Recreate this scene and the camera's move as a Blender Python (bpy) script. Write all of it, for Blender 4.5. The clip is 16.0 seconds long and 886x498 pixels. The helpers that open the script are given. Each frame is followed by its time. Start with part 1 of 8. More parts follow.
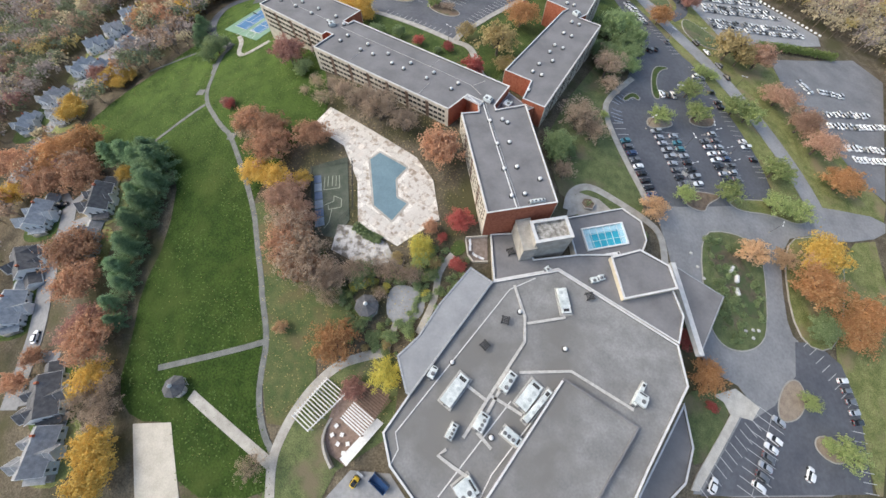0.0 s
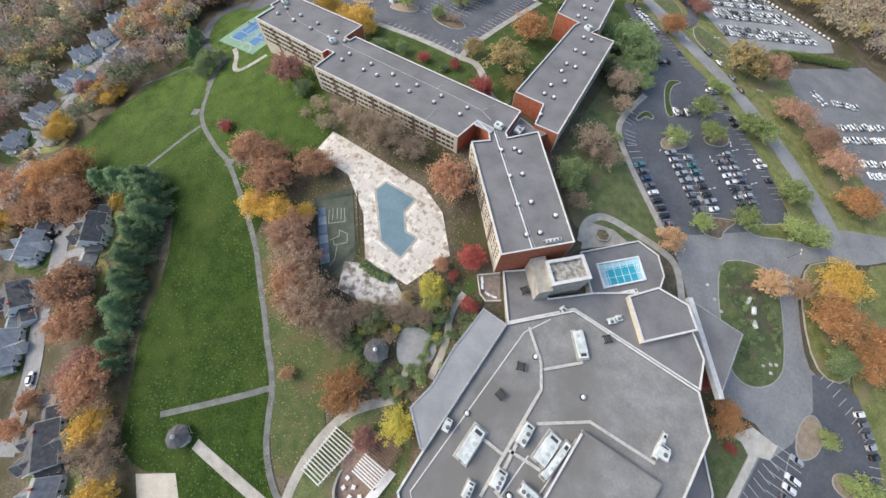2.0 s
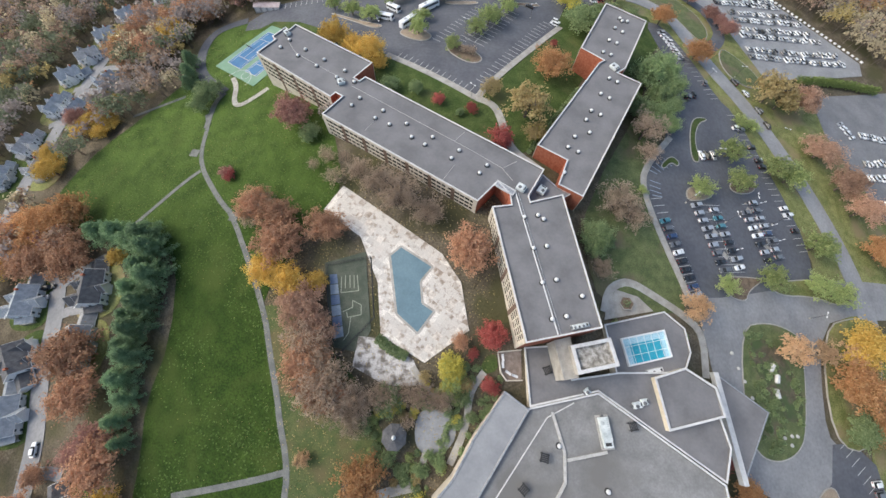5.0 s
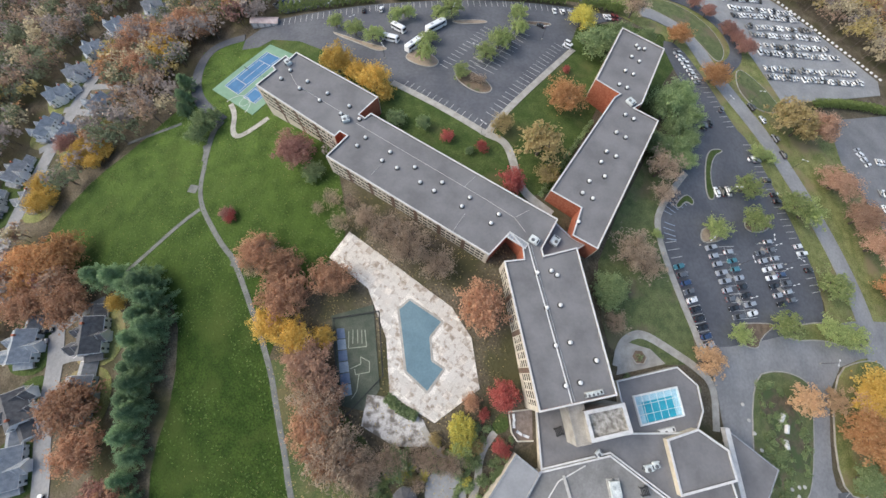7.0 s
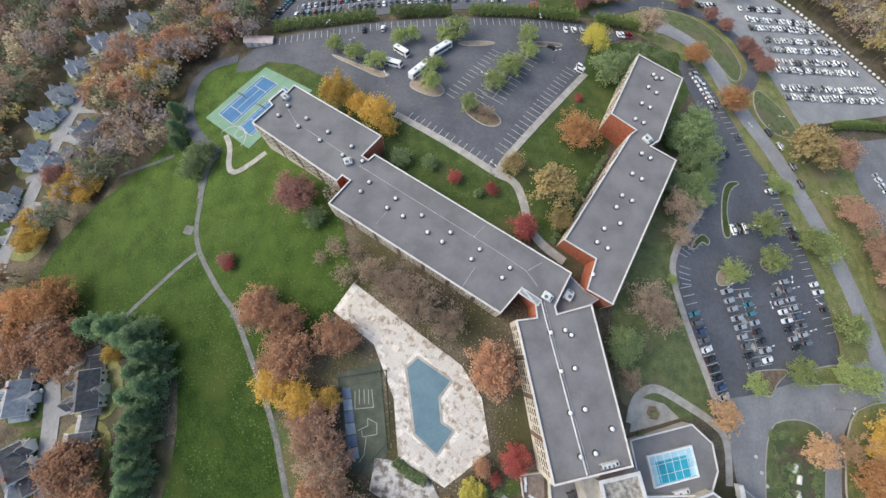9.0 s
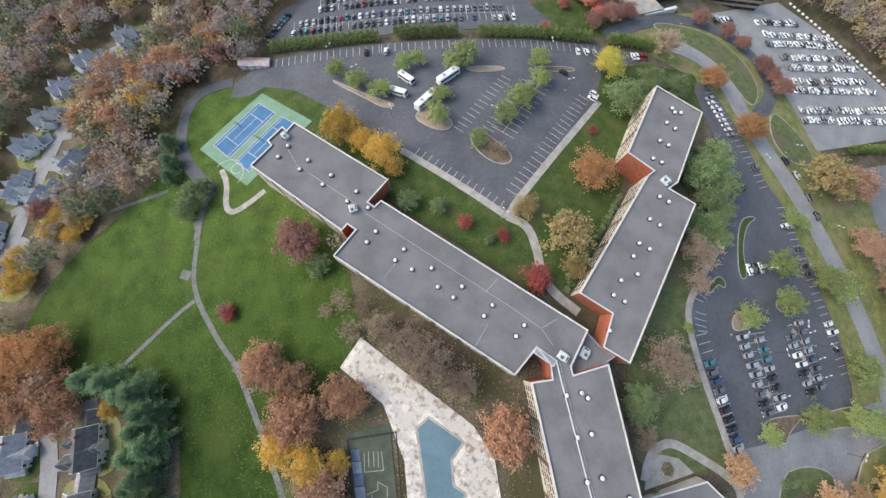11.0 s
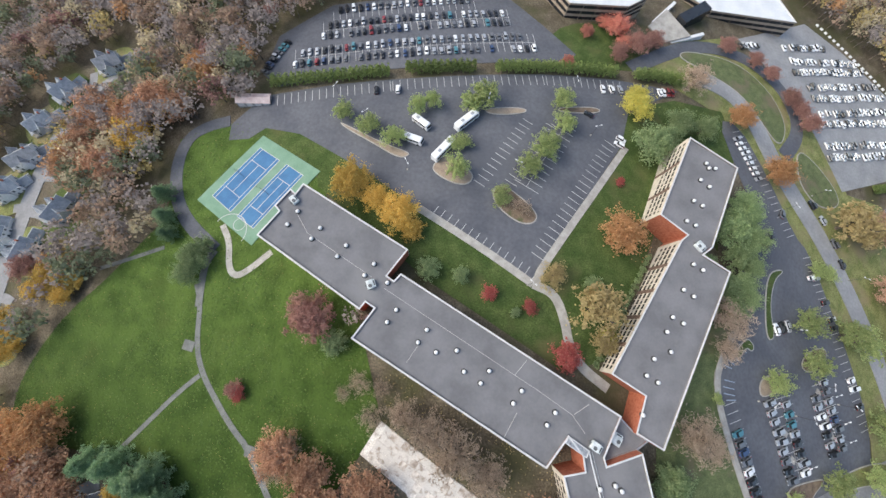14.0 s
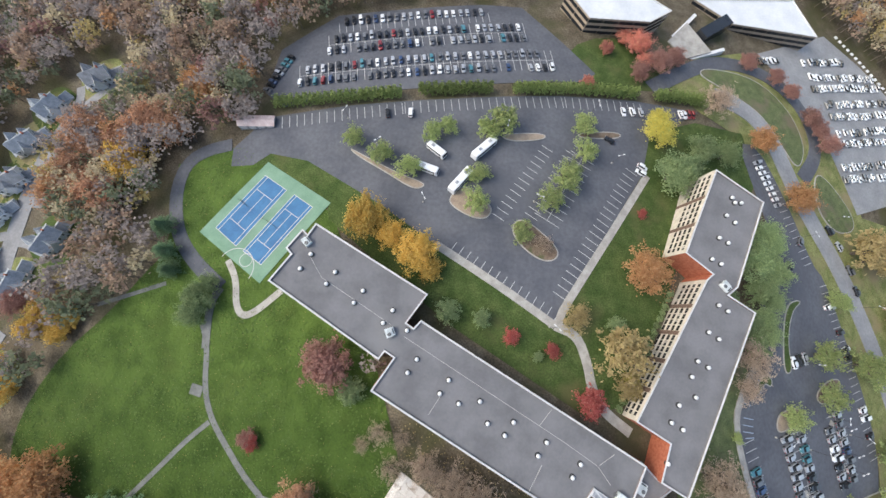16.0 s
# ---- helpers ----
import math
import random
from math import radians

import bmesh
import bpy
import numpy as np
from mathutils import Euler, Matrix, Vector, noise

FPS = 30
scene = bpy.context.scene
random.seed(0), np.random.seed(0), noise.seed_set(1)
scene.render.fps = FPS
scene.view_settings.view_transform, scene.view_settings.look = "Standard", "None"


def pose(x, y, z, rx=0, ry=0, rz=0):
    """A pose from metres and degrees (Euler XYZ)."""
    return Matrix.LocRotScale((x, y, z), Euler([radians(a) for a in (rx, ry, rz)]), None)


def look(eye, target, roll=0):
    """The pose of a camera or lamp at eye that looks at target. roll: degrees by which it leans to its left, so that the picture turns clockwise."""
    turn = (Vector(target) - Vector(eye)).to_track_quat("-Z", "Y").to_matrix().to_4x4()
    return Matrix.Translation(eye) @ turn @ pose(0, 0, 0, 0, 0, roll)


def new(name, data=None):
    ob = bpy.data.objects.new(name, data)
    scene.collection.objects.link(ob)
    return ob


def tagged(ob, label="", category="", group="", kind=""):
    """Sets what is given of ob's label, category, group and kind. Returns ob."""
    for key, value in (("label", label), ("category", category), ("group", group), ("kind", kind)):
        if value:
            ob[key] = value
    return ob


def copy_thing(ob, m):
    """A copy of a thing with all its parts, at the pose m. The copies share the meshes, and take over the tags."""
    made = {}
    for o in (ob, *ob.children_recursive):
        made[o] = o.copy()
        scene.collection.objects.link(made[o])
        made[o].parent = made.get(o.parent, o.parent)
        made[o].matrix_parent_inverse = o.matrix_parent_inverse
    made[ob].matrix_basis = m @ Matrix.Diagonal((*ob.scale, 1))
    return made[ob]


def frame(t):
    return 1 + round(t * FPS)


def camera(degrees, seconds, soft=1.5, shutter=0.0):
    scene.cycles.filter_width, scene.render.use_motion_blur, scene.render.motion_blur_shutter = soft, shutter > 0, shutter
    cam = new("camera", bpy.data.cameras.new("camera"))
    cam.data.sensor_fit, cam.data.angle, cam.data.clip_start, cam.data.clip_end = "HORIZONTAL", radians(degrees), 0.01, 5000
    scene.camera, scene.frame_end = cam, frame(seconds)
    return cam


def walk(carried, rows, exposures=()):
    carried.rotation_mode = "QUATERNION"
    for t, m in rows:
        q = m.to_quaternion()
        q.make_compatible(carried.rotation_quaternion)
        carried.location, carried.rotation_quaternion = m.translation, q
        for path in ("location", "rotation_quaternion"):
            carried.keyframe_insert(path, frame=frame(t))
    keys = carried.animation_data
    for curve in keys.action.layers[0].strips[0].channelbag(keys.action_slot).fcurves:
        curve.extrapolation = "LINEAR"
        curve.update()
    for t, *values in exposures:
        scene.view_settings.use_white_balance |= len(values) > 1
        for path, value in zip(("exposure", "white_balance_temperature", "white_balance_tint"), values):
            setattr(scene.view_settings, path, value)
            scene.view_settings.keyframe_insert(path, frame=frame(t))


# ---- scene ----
cam = camera(105.15, 16.0, soft=1.5)
# seconds, eye, heading (to the left from +y), pitch, roll
ROWS = [
    (0.0, 20.77, -16.23, 102.22, 4.6, -62.63, 0.9),
    (0.5, 19.46, -12.68, 102.98, 4.4, -62.96, 1.17),
    (1.0, 17.82, -9.17, 103.68, 4.13, -63.3, 1.45),
    (1.5, 16.36, -5.47, 104.4, 3.86, -63.7, 1.68),
    (2.0, 15.22, -1.73, 105.01, 3.5, -64.19, 1.51),
    (2.5, 13.75, 2.03, 105.75, 3.24, -64.65, 1.73),
    (3.0, 12.15, 6.34, 106.61, 3.04, -65.11, 1.99),
    (3.5, 10.72, 10.63, 107.58, 2.84, -65.62, 2.23),
    (4.0, 9.18, 15.26, 108.84, 2.61, -66.12, 2.51),
    (6.5, 1.97, 40.28, 115.12, 1.15, -69.03, 4.33),
    (7.0, 0.58, 45.44, 116.17, 0.81, -69.64, 4.66),
    (7.5, -0.73, 50.91, 117.18, 0.55, -70.18, 4.92),
    (8.0, -2.12, 56.11, 117.86, 0.18, -70.77, 5.26),
    (8.5, -3.31, 61.2, 118.25, -0.18, -71.36, 5.55),
    (9.0, -4.52, 66.19, 118.55, -0.63, -71.87, 5.91),
    (11.5, -12.47, 91.64, 120.09, -4.4, -74.43, 9.44),
    (12.0, -14.42, 96.83, 120.27, -5.44, -74.93, 10.46),
    (12.5, -16.3, 101.68, 120.29, -6.57, -75.41, 11.56),
    (13.0, -18.17, 106.16, 120.13, -7.74, -75.81, 12.73),
    (13.5, -20.05, 110.26, 119.79, -9.12, -76.13, 14.01),
    (14.0, -22.32, 114.23, 119.38, -10.57, -76.43, 15.39),
    (14.5, -24.59, 118.12, 118.96, -12.28, -76.8, 17.1),
    (15.0, -26.97, 122.15, 118.53, -14.08, -77.17, 18.87),
    (15.5, -29.23, 126.27, 118.16, -16.25, -77.6, 20.96),
    (16.0, -31.59, 130.68, 117.77, -18.81, -78.09, 23.45),
]


def aim(x, y, z, yaw, pitch, roll):
    h, p = radians(yaw), radians(pitch)
    ahead = Vector((-math.sin(h) * math.cos(p), math.cos(h) * math.cos(p), math.sin(p)))
    return look((x, y, z), Vector((x, y, z)) + ahead, roll)


walk(cam, [(t, aim(*row)) for t, *row in ROWS], [(0, 0.44, 6520, 6.0), (8, 0.3, 6420, 5.8), (16, 0.39, 6360, 6.0)])

# ---- light: a grey overcast autumn afternoon ----
world = bpy.data.worlds.new("overcast_sky")
scene.world = world
world.use_nodes = True
wn = world.node_tree.nodes
sky = wn.new("ShaderNodeTexSky")
sky.sky_type = "NISHITA"
sky.sun_disc = False
sky.sun_elevation, sky.sun_rotation = radians(40), radians(280)
sky.air_density, sky.dust_density, sky.ozone_density = 1.0, 4.0, 1.0
wn["Background"].inputs["Strength"].default_value = 0.203
world.node_tree.links.new(sky.outputs["Color"], wn["Background"].inputs["Color"])
sun = new("sun", bpy.data.lights.new("sun", "SUN"))
sun.data.energy, sun.data.angle, sun.data.color = 0.98, radians(28), (1.0, 0.98, 0.94)
sun.matrix_world = look((-260, 10, 230), (0, 60, 0))

# ---- materials ----
def material(name, low, high, scale=1.0, rough=0.9, bump=0.0, fine=0.0, detail=6.0, patch=0.0, patch_color=None, metal=0.0, spread=(0.35, 0.65), jitter=0.0, stretch=(1, 1, 1)):
    """Two colours mixed by broad noise, a finer noise over it, optional patches of a third colour, and a bump."""
    m = bpy.data.materials.new(name)
    m.use_nodes = True
    nt = m.node_tree
    n, link = nt.nodes, nt.links.new
    shader = n["Principled BSDF"]
    geo = n.new("ShaderNodeNewGeometry")
    mapping = n.new("ShaderNodeMapping")
    mapping.inputs["Scale"].default_value = stretch
    link(geo.outputs["Position"], mapping.inputs["Vector"])

    def noise_at(freq, det=6.0):
        t = n.new("ShaderNodeTexNoise")
        t.inputs["Scale"].default_value, t.inputs["Detail"].default_value = freq, det
        link(mapping.outputs["Vector"], t.inputs["Vector"])
        return t.outputs["Fac"]

    ramp = n.new("ShaderNodeValToRGB")
    ramp.color_ramp.elements[0].position, ramp.color_ramp.elements[1].position = spread
    ramp.color_ramp.elements[0].color, ramp.color_ramp.elements[1].color = (*low, 1), (*high, 1)
    link(noise_at(1 / scale, detail), ramp.inputs["Fac"])
    colour = ramp.outputs["Color"]
    if fine:
        value = n.new("ShaderNodeMapRange")
        value.inputs["From Min"].default_value, value.inputs["From Max"].default_value = 0.3, 0.7
        value.inputs["To Min"].default_value, value.inputs["To Max"].default_value = 1 - fine, 1 + fine
        link(noise_at(9 / scale, 8.0), value.inputs["Value"])
        mix = n.new("ShaderNodeMix")
        mix.data_type, mix.blend_type = "RGBA", "MULTIPLY"
        mix.inputs["Factor"].default_value = 1.0
        link(colour, mix.inputs[6])
        link(value.outputs["Result"], mix.inputs[7])
        colour = mix.outputs[2]
    if patch_color:
        cut = n.new("ShaderNodeMapRange")
        cut.inputs["From Min"].default_value, cut.inputs["From Max"].default_value = 1 - patch - 0.08, 1 - patch + 0.08
        cut.clamp = True
        link(noise_at(0.31 / scale, 10.0), cut.inputs["Value"])
        mix = n.new("ShaderNodeMix")
        mix.data_type = "RGBA"
        link(cut.outputs["Result"], mix.inputs["Factor"])
        link(colour, mix.inputs[6])
        mix.inputs[7].default_value = (*patch_color, 1)
        colour = mix.outputs[2]
    if jitter:
        info = n.new("ShaderNodeObjectInfo")
        value = n.new("ShaderNodeMapRange")
        value.inputs["To Min"].default_value, value.inputs["To Max"].default_value = 1 - jitter, 1 + jitter
        link(info.outputs["Random"], value.inputs["Value"])
        mix = n.new("ShaderNodeMix")
        mix.data_type, mix.blend_type = "RGBA", "MULTIPLY"
        mix.inputs["Factor"].default_value = 1.0
        link(colour, mix.inputs[6])
        link(value.outputs["Result"], mix.inputs[7])
        colour = mix.outputs[2]
    link(colour, shader.inputs["Base Color"])
    shader.inputs["Roughness"].default_value, shader.inputs["Metallic"].default_value = rough, metal
    if bump:
        b = n.new("ShaderNodeBump")
        b.inputs["Strength"].default_value, b.inputs["Distance"].default_value = min(1, bump), 0.3 * scale
        link(noise_at(6 / scale, 8.0), b.inputs["Height"])
        link(b.outputs["Normal"], shader.inputs["Normal"])
    return m


def foliage(name, dark, light, other=None, part_other=0.3):
    """Leaves: every clump its own shade, every tree its own tone."""
    m = bpy.data.materials.new(name)
    m.use_nodes = True
    n, link = m.node_tree.nodes, m.node_tree.links.new
    shader = n["Principled BSDF"]
    geo, info = n.new("ShaderNodeNewGeometry"), n.new("ShaderNodeObjectInfo")
    ramp = n.new("ShaderNodeValToRGB")
    e = ramp.color_ramp.elements
    dark = tuple(0.55 * a + 0.45 * b for a, b in zip(dark, light))
    e[0].color, e[1].color = (*dark, 1), (*light, 1)
    if other:
        third = e.new(1 - part_other)
        third.color = (*light, 1)
        e[len(e) - 1].color = (*other, 1)
    link(geo.outputs["Random Per Island"], ramp.inputs["Fac"])
    tone = n.new("ShaderNodeMapRange")
    tone.inputs["To Min"].default_value, tone.inputs["To Max"].default_value = 0.8, 1.22
    link(info.outputs["Random"], tone.inputs["Value"])
    mix = n.new("ShaderNodeMix")
    mix.data_type, mix.blend_type = "RGBA", "MULTIPLY"
    mix.inputs["Factor"].default_value = 1.0
    link(ramp.outputs["Color"], mix.inputs[6])
    link(tone.outputs["Result"], mix.inputs[7])
    link(mix.outputs[2], shader.inputs["Base Color"])
    shader.inputs["Roughness"].default_value, shader.inputs["Specular IOR Level"].default_value = 0.75, 0.2
    thin = n.new("ShaderNodeBsdfTranslucent")
    link(mix.outputs[2], thin.inputs["Color"])
    both = n.new("ShaderNodeMixShader")
    both.inputs["Fac"].default_value = 0.5
    link(shader.outputs["BSDF"], both.inputs[1])
    link(thin.outputs["BSDF"], both.inputs[2])
    link(both.outputs["Shader"], n["Material Output"].inputs["Surface"])
    return m


def glass(name, tint, rough=0.08):
    m = material(name, tint, tuple(1.3 * c for c in tint), 4.0, rough)
    m.node_tree.nodes["Principled BSDF"].inputs["Specular IOR Level"].default_value = 0.8
    return m


GROUND = material("leaf_litter", (0.09, 0.075, 0.052), (0.155, 0.13, 0.092), 5.0, 0.95, 0.4, 0.4, patch=0.45, patch_color=(0.08, 0.076, 0.038))
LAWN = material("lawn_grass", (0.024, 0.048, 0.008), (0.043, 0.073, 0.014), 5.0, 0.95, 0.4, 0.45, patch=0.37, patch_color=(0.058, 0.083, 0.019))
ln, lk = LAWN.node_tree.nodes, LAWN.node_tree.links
# the lawn mixes to a paler green as y grows, broken up by noise
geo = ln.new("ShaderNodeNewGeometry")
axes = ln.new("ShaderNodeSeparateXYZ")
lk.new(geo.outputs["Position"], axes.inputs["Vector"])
mottle = ln.new("ShaderNodeTexNoise")
mottle.inputs["Scale"].default_value, mottle.inputs["Detail"].default_value = 0.16, 12.0
lk.new(geo.outputs["Position"], mottle.inputs["Vector"])
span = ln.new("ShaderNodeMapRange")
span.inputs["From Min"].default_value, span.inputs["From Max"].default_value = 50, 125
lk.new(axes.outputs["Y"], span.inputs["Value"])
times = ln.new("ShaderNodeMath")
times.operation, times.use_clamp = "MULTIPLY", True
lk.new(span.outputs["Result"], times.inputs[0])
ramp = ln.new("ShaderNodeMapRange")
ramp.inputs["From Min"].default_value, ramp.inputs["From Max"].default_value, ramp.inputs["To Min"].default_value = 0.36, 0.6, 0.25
lk.new(mottle.outputs["Fac"], ramp.inputs["Value"])
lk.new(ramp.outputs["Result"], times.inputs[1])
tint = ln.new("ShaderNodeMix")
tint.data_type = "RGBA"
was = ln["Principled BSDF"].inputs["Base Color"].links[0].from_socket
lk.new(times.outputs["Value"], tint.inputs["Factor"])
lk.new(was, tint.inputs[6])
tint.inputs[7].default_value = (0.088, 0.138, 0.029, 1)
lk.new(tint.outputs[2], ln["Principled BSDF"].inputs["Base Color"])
GREEN = material("mown_grass", (0.046, 0.074, 0.02), (0.082, 0.11, 0.034), 4.0, 0.95, 0.3, 0.4, patch=0.38, patch_color=(0.1, 0.105, 0.042))
PALE_GRASS = material("thin_leafy_grass", (0.14, 0.158, 0.055), (0.235, 0.24, 0.095), 4.0, 0.95, 0.3, 0.4, patch=0.42, patch_color=(0.25, 0.205, 0.115))
for grass in (GROUND, LAWN, GREEN, PALE_GRASS):
    grass.node_tree.nodes["Principled BSDF"].inputs["Specular IOR Level"].default_value = 0.15
ASPHALT = material("asphalt", (0.08, 0.084, 0.099), (0.112, 0.116, 0.131), 11.0, 0.9, 0.1, 0.14, patch=0.33, patch_color=(0.092, 0.096, 0.11))
DRIVE = material("forecourt_asphalt", (0.205, 0.205, 0.21), (0.265, 0.263, 0.265), 9.0, 0.9, 0.1, 0.12, patch=0.3, patch_color=(0.23, 0.22, 0.215))
PATH = material("footpath_asphalt", (0.115, 0.12, 0.115), (0.175, 0.178, 0.17), 2.5, 0.92, 0.1, 0.2)
OLD_ASPHALT = material("worn_asphalt", (0.225, 0.226, 0.23), (0.3, 0.299, 0.3), 9.0, 0.92, 0.1, 0.12)
CONCRETE = material("concrete", (0.3, 0.283, 0.253), (0.42, 0.397, 0.36), 2.5, 0.9, 0.1, 0.12)
LOBBY_ROOF = material("stained_roof_membrane", (0.165, 0.164, 0.163), (0.235, 0.234, 0.232), 5.0, 0.85, 0.04, 0.12, detail=10.0, patch=0.44, patch_color=(0.15, 0.146, 0.14))
MEMBRANE = material("grey_roof_membrane", (0.135, 0.133, 0.138), (0.185, 0.182, 0.188), 7.0, 0.85, 0.04, 0.06, patch=0.34, patch_color=(0.2, 0.198, 0.2))
PARAPET = material("white_parapet_cap", (0.5, 0.498, 0.492), (0.61, 0.607, 0.6), 1.5, 0.6, 0.0, 0.08)
STONE = material("tan_precast_wall", (0.46, 0.415, 0.345), (0.59, 0.535, 0.455), 1.8, 0.85, 0.05, 0.1)
BRICK = material("red_brick", (0.29, 0.085, 0.045), (0.4, 0.135, 0.075), 0.8, 0.9, 0.1, 0.15)
WHITE = material("white_paint", (0.6, 0.6, 0.595), (0.72, 0.72, 0.715), 0.8, 0.5, 0.0, 0.06)
GLASS = glass("dark_window_glass", (0.02, 0.022, 0.026))
GLASS.node_tree.nodes["Principled BSDF"].inputs["Specular IOR Level"].default_value = 0.4
METAL = material("grey_metal", (0.3, 0.31, 0.32), (0.45, 0.46, 0.47), 0.7, 0.45, 0.0, 0.1, metal=0.5)
BARK = material("bark", (0.09, 0.07, 0.055), (0.17, 0.14, 0.115), 0.5, 0.95, 0.3, 0.2)


# ---- plan ----
from mathutils import geometry

HILL = [6.222, 80.237, 2.984, 85.828, 219.334, 269.378, -0.009, -479.988, 205.005, -4754.546, 3533.022]
# plan, in metres
HOTEL_A = [(-72.7, 137.0), (-67.8, 144.9), (-69.4, 146.5), (-65.7, 152.3), (-64.0, 150.9), (-62.2, 154.4), (-28.4, 136.6), (-33.7, 128.2), (-31.5, 126.9), (-29.7, 129.2), (35.2, 94.6), (30.0, 84.0), (30.6, 81.9), (40.8, 85.6), (49.5, 44.7), (28.9, 38.8), (18.7, 79.0), (24.6, 80.3), (24.1, 84.0), (20.2, 88.4), (14.1, 80.5), (-41.5, 109.9), (-36.2, 118.7), (-38.9, 120.2), (-40.3, 118.0)]
HOTEL_A_Z = 19.9
WING_Z = 19.9
HUB = [(35.6, 94.8), (29.9, 84.0), (30.5, 81.6), (41.0, 85.4), (44.6, 88.0), (40.2, 90.4)]
HUB_Z = 17.2
HOTEL_B = [(33.6, 105.5), (43.4, 100.2), (40.1, 90.2), (47.8, 86.3), (73.6, 138.9), (65.2, 143.7), (68.5, 146.4), (80.8, 175.7), (64.8, 185.6), (51.9, 156.0), (60.5, 149.9), (58.3, 148.0)]
HOTEL_B_Z = 18.6
TOWER = [(42.1, 39.8), (53.2, 42.9), (54.9, 35.7), (43.8, 32.5)]
TOWER_Z = 15.5
LEDGE = [(38.3, 41.1), (42.8, 42.5), (44.5, 31.9), (40.6, 30.9)]
LEDGE_Z = 14.2
SOUTHLINK = [(31.5, 39.4), (40.6, 40.8), (45.3, 31.7), (59.1, 34.8), (78.9, 36.7), (86.3, 25.1), (87.6, 17.8), (84.5, 9.6), (52.6, 29.1), (33.0, 23.4)]
SOUTHLINK_Z = 7.2
POOLHOUSE = [(56.5, 48.6), (75.9, 54.5), (81.5, 49.7), (82.0, 42.5), (79.5, 37.3), (62.7, 31.9), (58.7, 34.7)]
POOLHOUSE_Z = 6.4
SKYLIGHT = [(61.2, 44.7), (74.8, 48.6), (75.9, 40.8), (62.7, 36.9)]
ENTRY = [(68.5, 34.2), (77.9, 37.7), (85.8, 33.0), (86.8, 25.6), (70.5, 20.7)]
ENTRY_Z = 8.6
CANOPY = [(92.6, 38.2), (106.8, 28.0), (94.6, 8.5), (94.3, 14.4)]
CANOPY_Z = 0.5
LOBBY = [(32.5, 23.0), (52.5, 28.7), (84.0, 9.2), (84.3, -1.4), (70.5, -21.1), (63.8, -31.4), (20.2, -35.7), (9.7, -26.1), (6.9, -19.3), (12.2, -10.0)]
LOBBY_Z = 7.4
LOUNGE = [(25.8, 26.8), (32.6, 22.6), (12.4, -10.4), (11.3, -9.9), (7.7, -1.1), (12.6, 4.6), (17.7, 14.7)]
LOUNGE_Z = 8.4
BALLROOM = [(51.7, -2.7), (69.1, -12.4), (56.3, -29.5), (31.2, -31.4)]
BALLROOM_Z = 9.0
TERRACE_E = [(91.3, -4.1), (91.3, -15.4), (87.3, -24.0), (76.0, -33.4), (74.2, -28.0)]
TERRACE_E_Z = -6.5
OFFICE_W = [(19.3, 264.8), (28.4, 253.2), (54.3, 255.3), (64.0, 262.3), (50.2, 269.9)]
OFFICE_W_Z = 6.0
OFFICE_E = [(86.7, 286.0), (105.3, 275.1), (148.1, 274.2), (138.4, 293.6)]
OFFICE_E_Z = -7.0
LAWN_WEST = [(-159.5, 82.0), (-156.5, 94.0), (-147.4, 110.1), (-134.3, 123.4), (-120.3, 143.2), (-117.6, 144.0), (-122.3, 178.0), (-117.3, 181.8), (-100.3, 186.0), (-92.7, 184.2), (-64.2, 166.3), (-51.7, 141.4), (-39.7, 110.0), (-30.7, 84.9), (-39.8, 73.1), (-51.4, 48.1), (-47.0, 35.4), (-47.4, 36.7), (-33.0, 1.6), (-32.2, -7.6), (-31.2, -14.8), (-27.8, -23.0), (-24.3, -29.5), (-22.3, -37.8), (-49.3, -40.5), (-57.0, -22.9), (-69.0, -23.8), (-78.1, -16.7), (-79.1, -0.7), (-82.2, 13.3), (-79.6, 32.9), (-86.0, 58.0), (-100.0, 66.5), (-125.0, 67.0), (-158.0, 70.0)]
LOT_NORTH = [(-102.4, 185.0), (-92.0, 198.2), (-62.6, 204.4), (-22.6, 210.6), (16.6, 217.0), (48.6, 220.6), (78.7, 221.5), (52.8, 204.5), (47.5, 187.3), (14.7, 137.8), (12.4, 131.1), (-5.6, 140.6), (-25.7, 152.5), (-47.9, 166.8), (-73.7, 180.9), (-87.8, 183.4), (-93.5, 178.6), (-101.5, 177.9)]
LAWN_COURT = [(-63.3, 161.8), (-25.7, 152.5), (11.8, 130.5), (47.4, 186.8), (66.0, 180.8), (56.6, 151.8), (36.3, 108.8), (21.6, 104.6), (-20.9, 128.4), (-62.9, 159.6)]
LOT_EAST = [(96.9, 210.8), (107.4, 212.0), (118.4, 186.5), (126.2, 162.5), (132.5, 156.5), (139.0, 134.5), (146.4, 111.5), (151.0, 91.5), (149.0, 74.0), (100.7, 61.6), (91.0, 59.4), (75.7, 102.9), (78.1, 110.5), (90.8, 125.6), (95.5, 150.4), (106.0, 160.0), (107.0, 168.0), (101.2, 188.0)]
PLAZA = [(90.3, 61.9), (105.8, 64.2), (158.0, 79.1), (179.3, 82.1), (211.0, 83.5), (205.5, 73.2), (177.5, 65.0), (170.3, 68.0), (145.5, 59.4), (138.7, 30.1), (140.1, 19.9), (154.4, 15.8), (159.2, 4.2), (157.2, -8.8), (155.6, -23.3), (93.1, -27.7), (94.6, -24.4), (111.8, -4.7), (117.4, 2.1), (102.4, 7.5), (101.4, 13.2), (95.2, 37.7), (93.9, 49.8)]
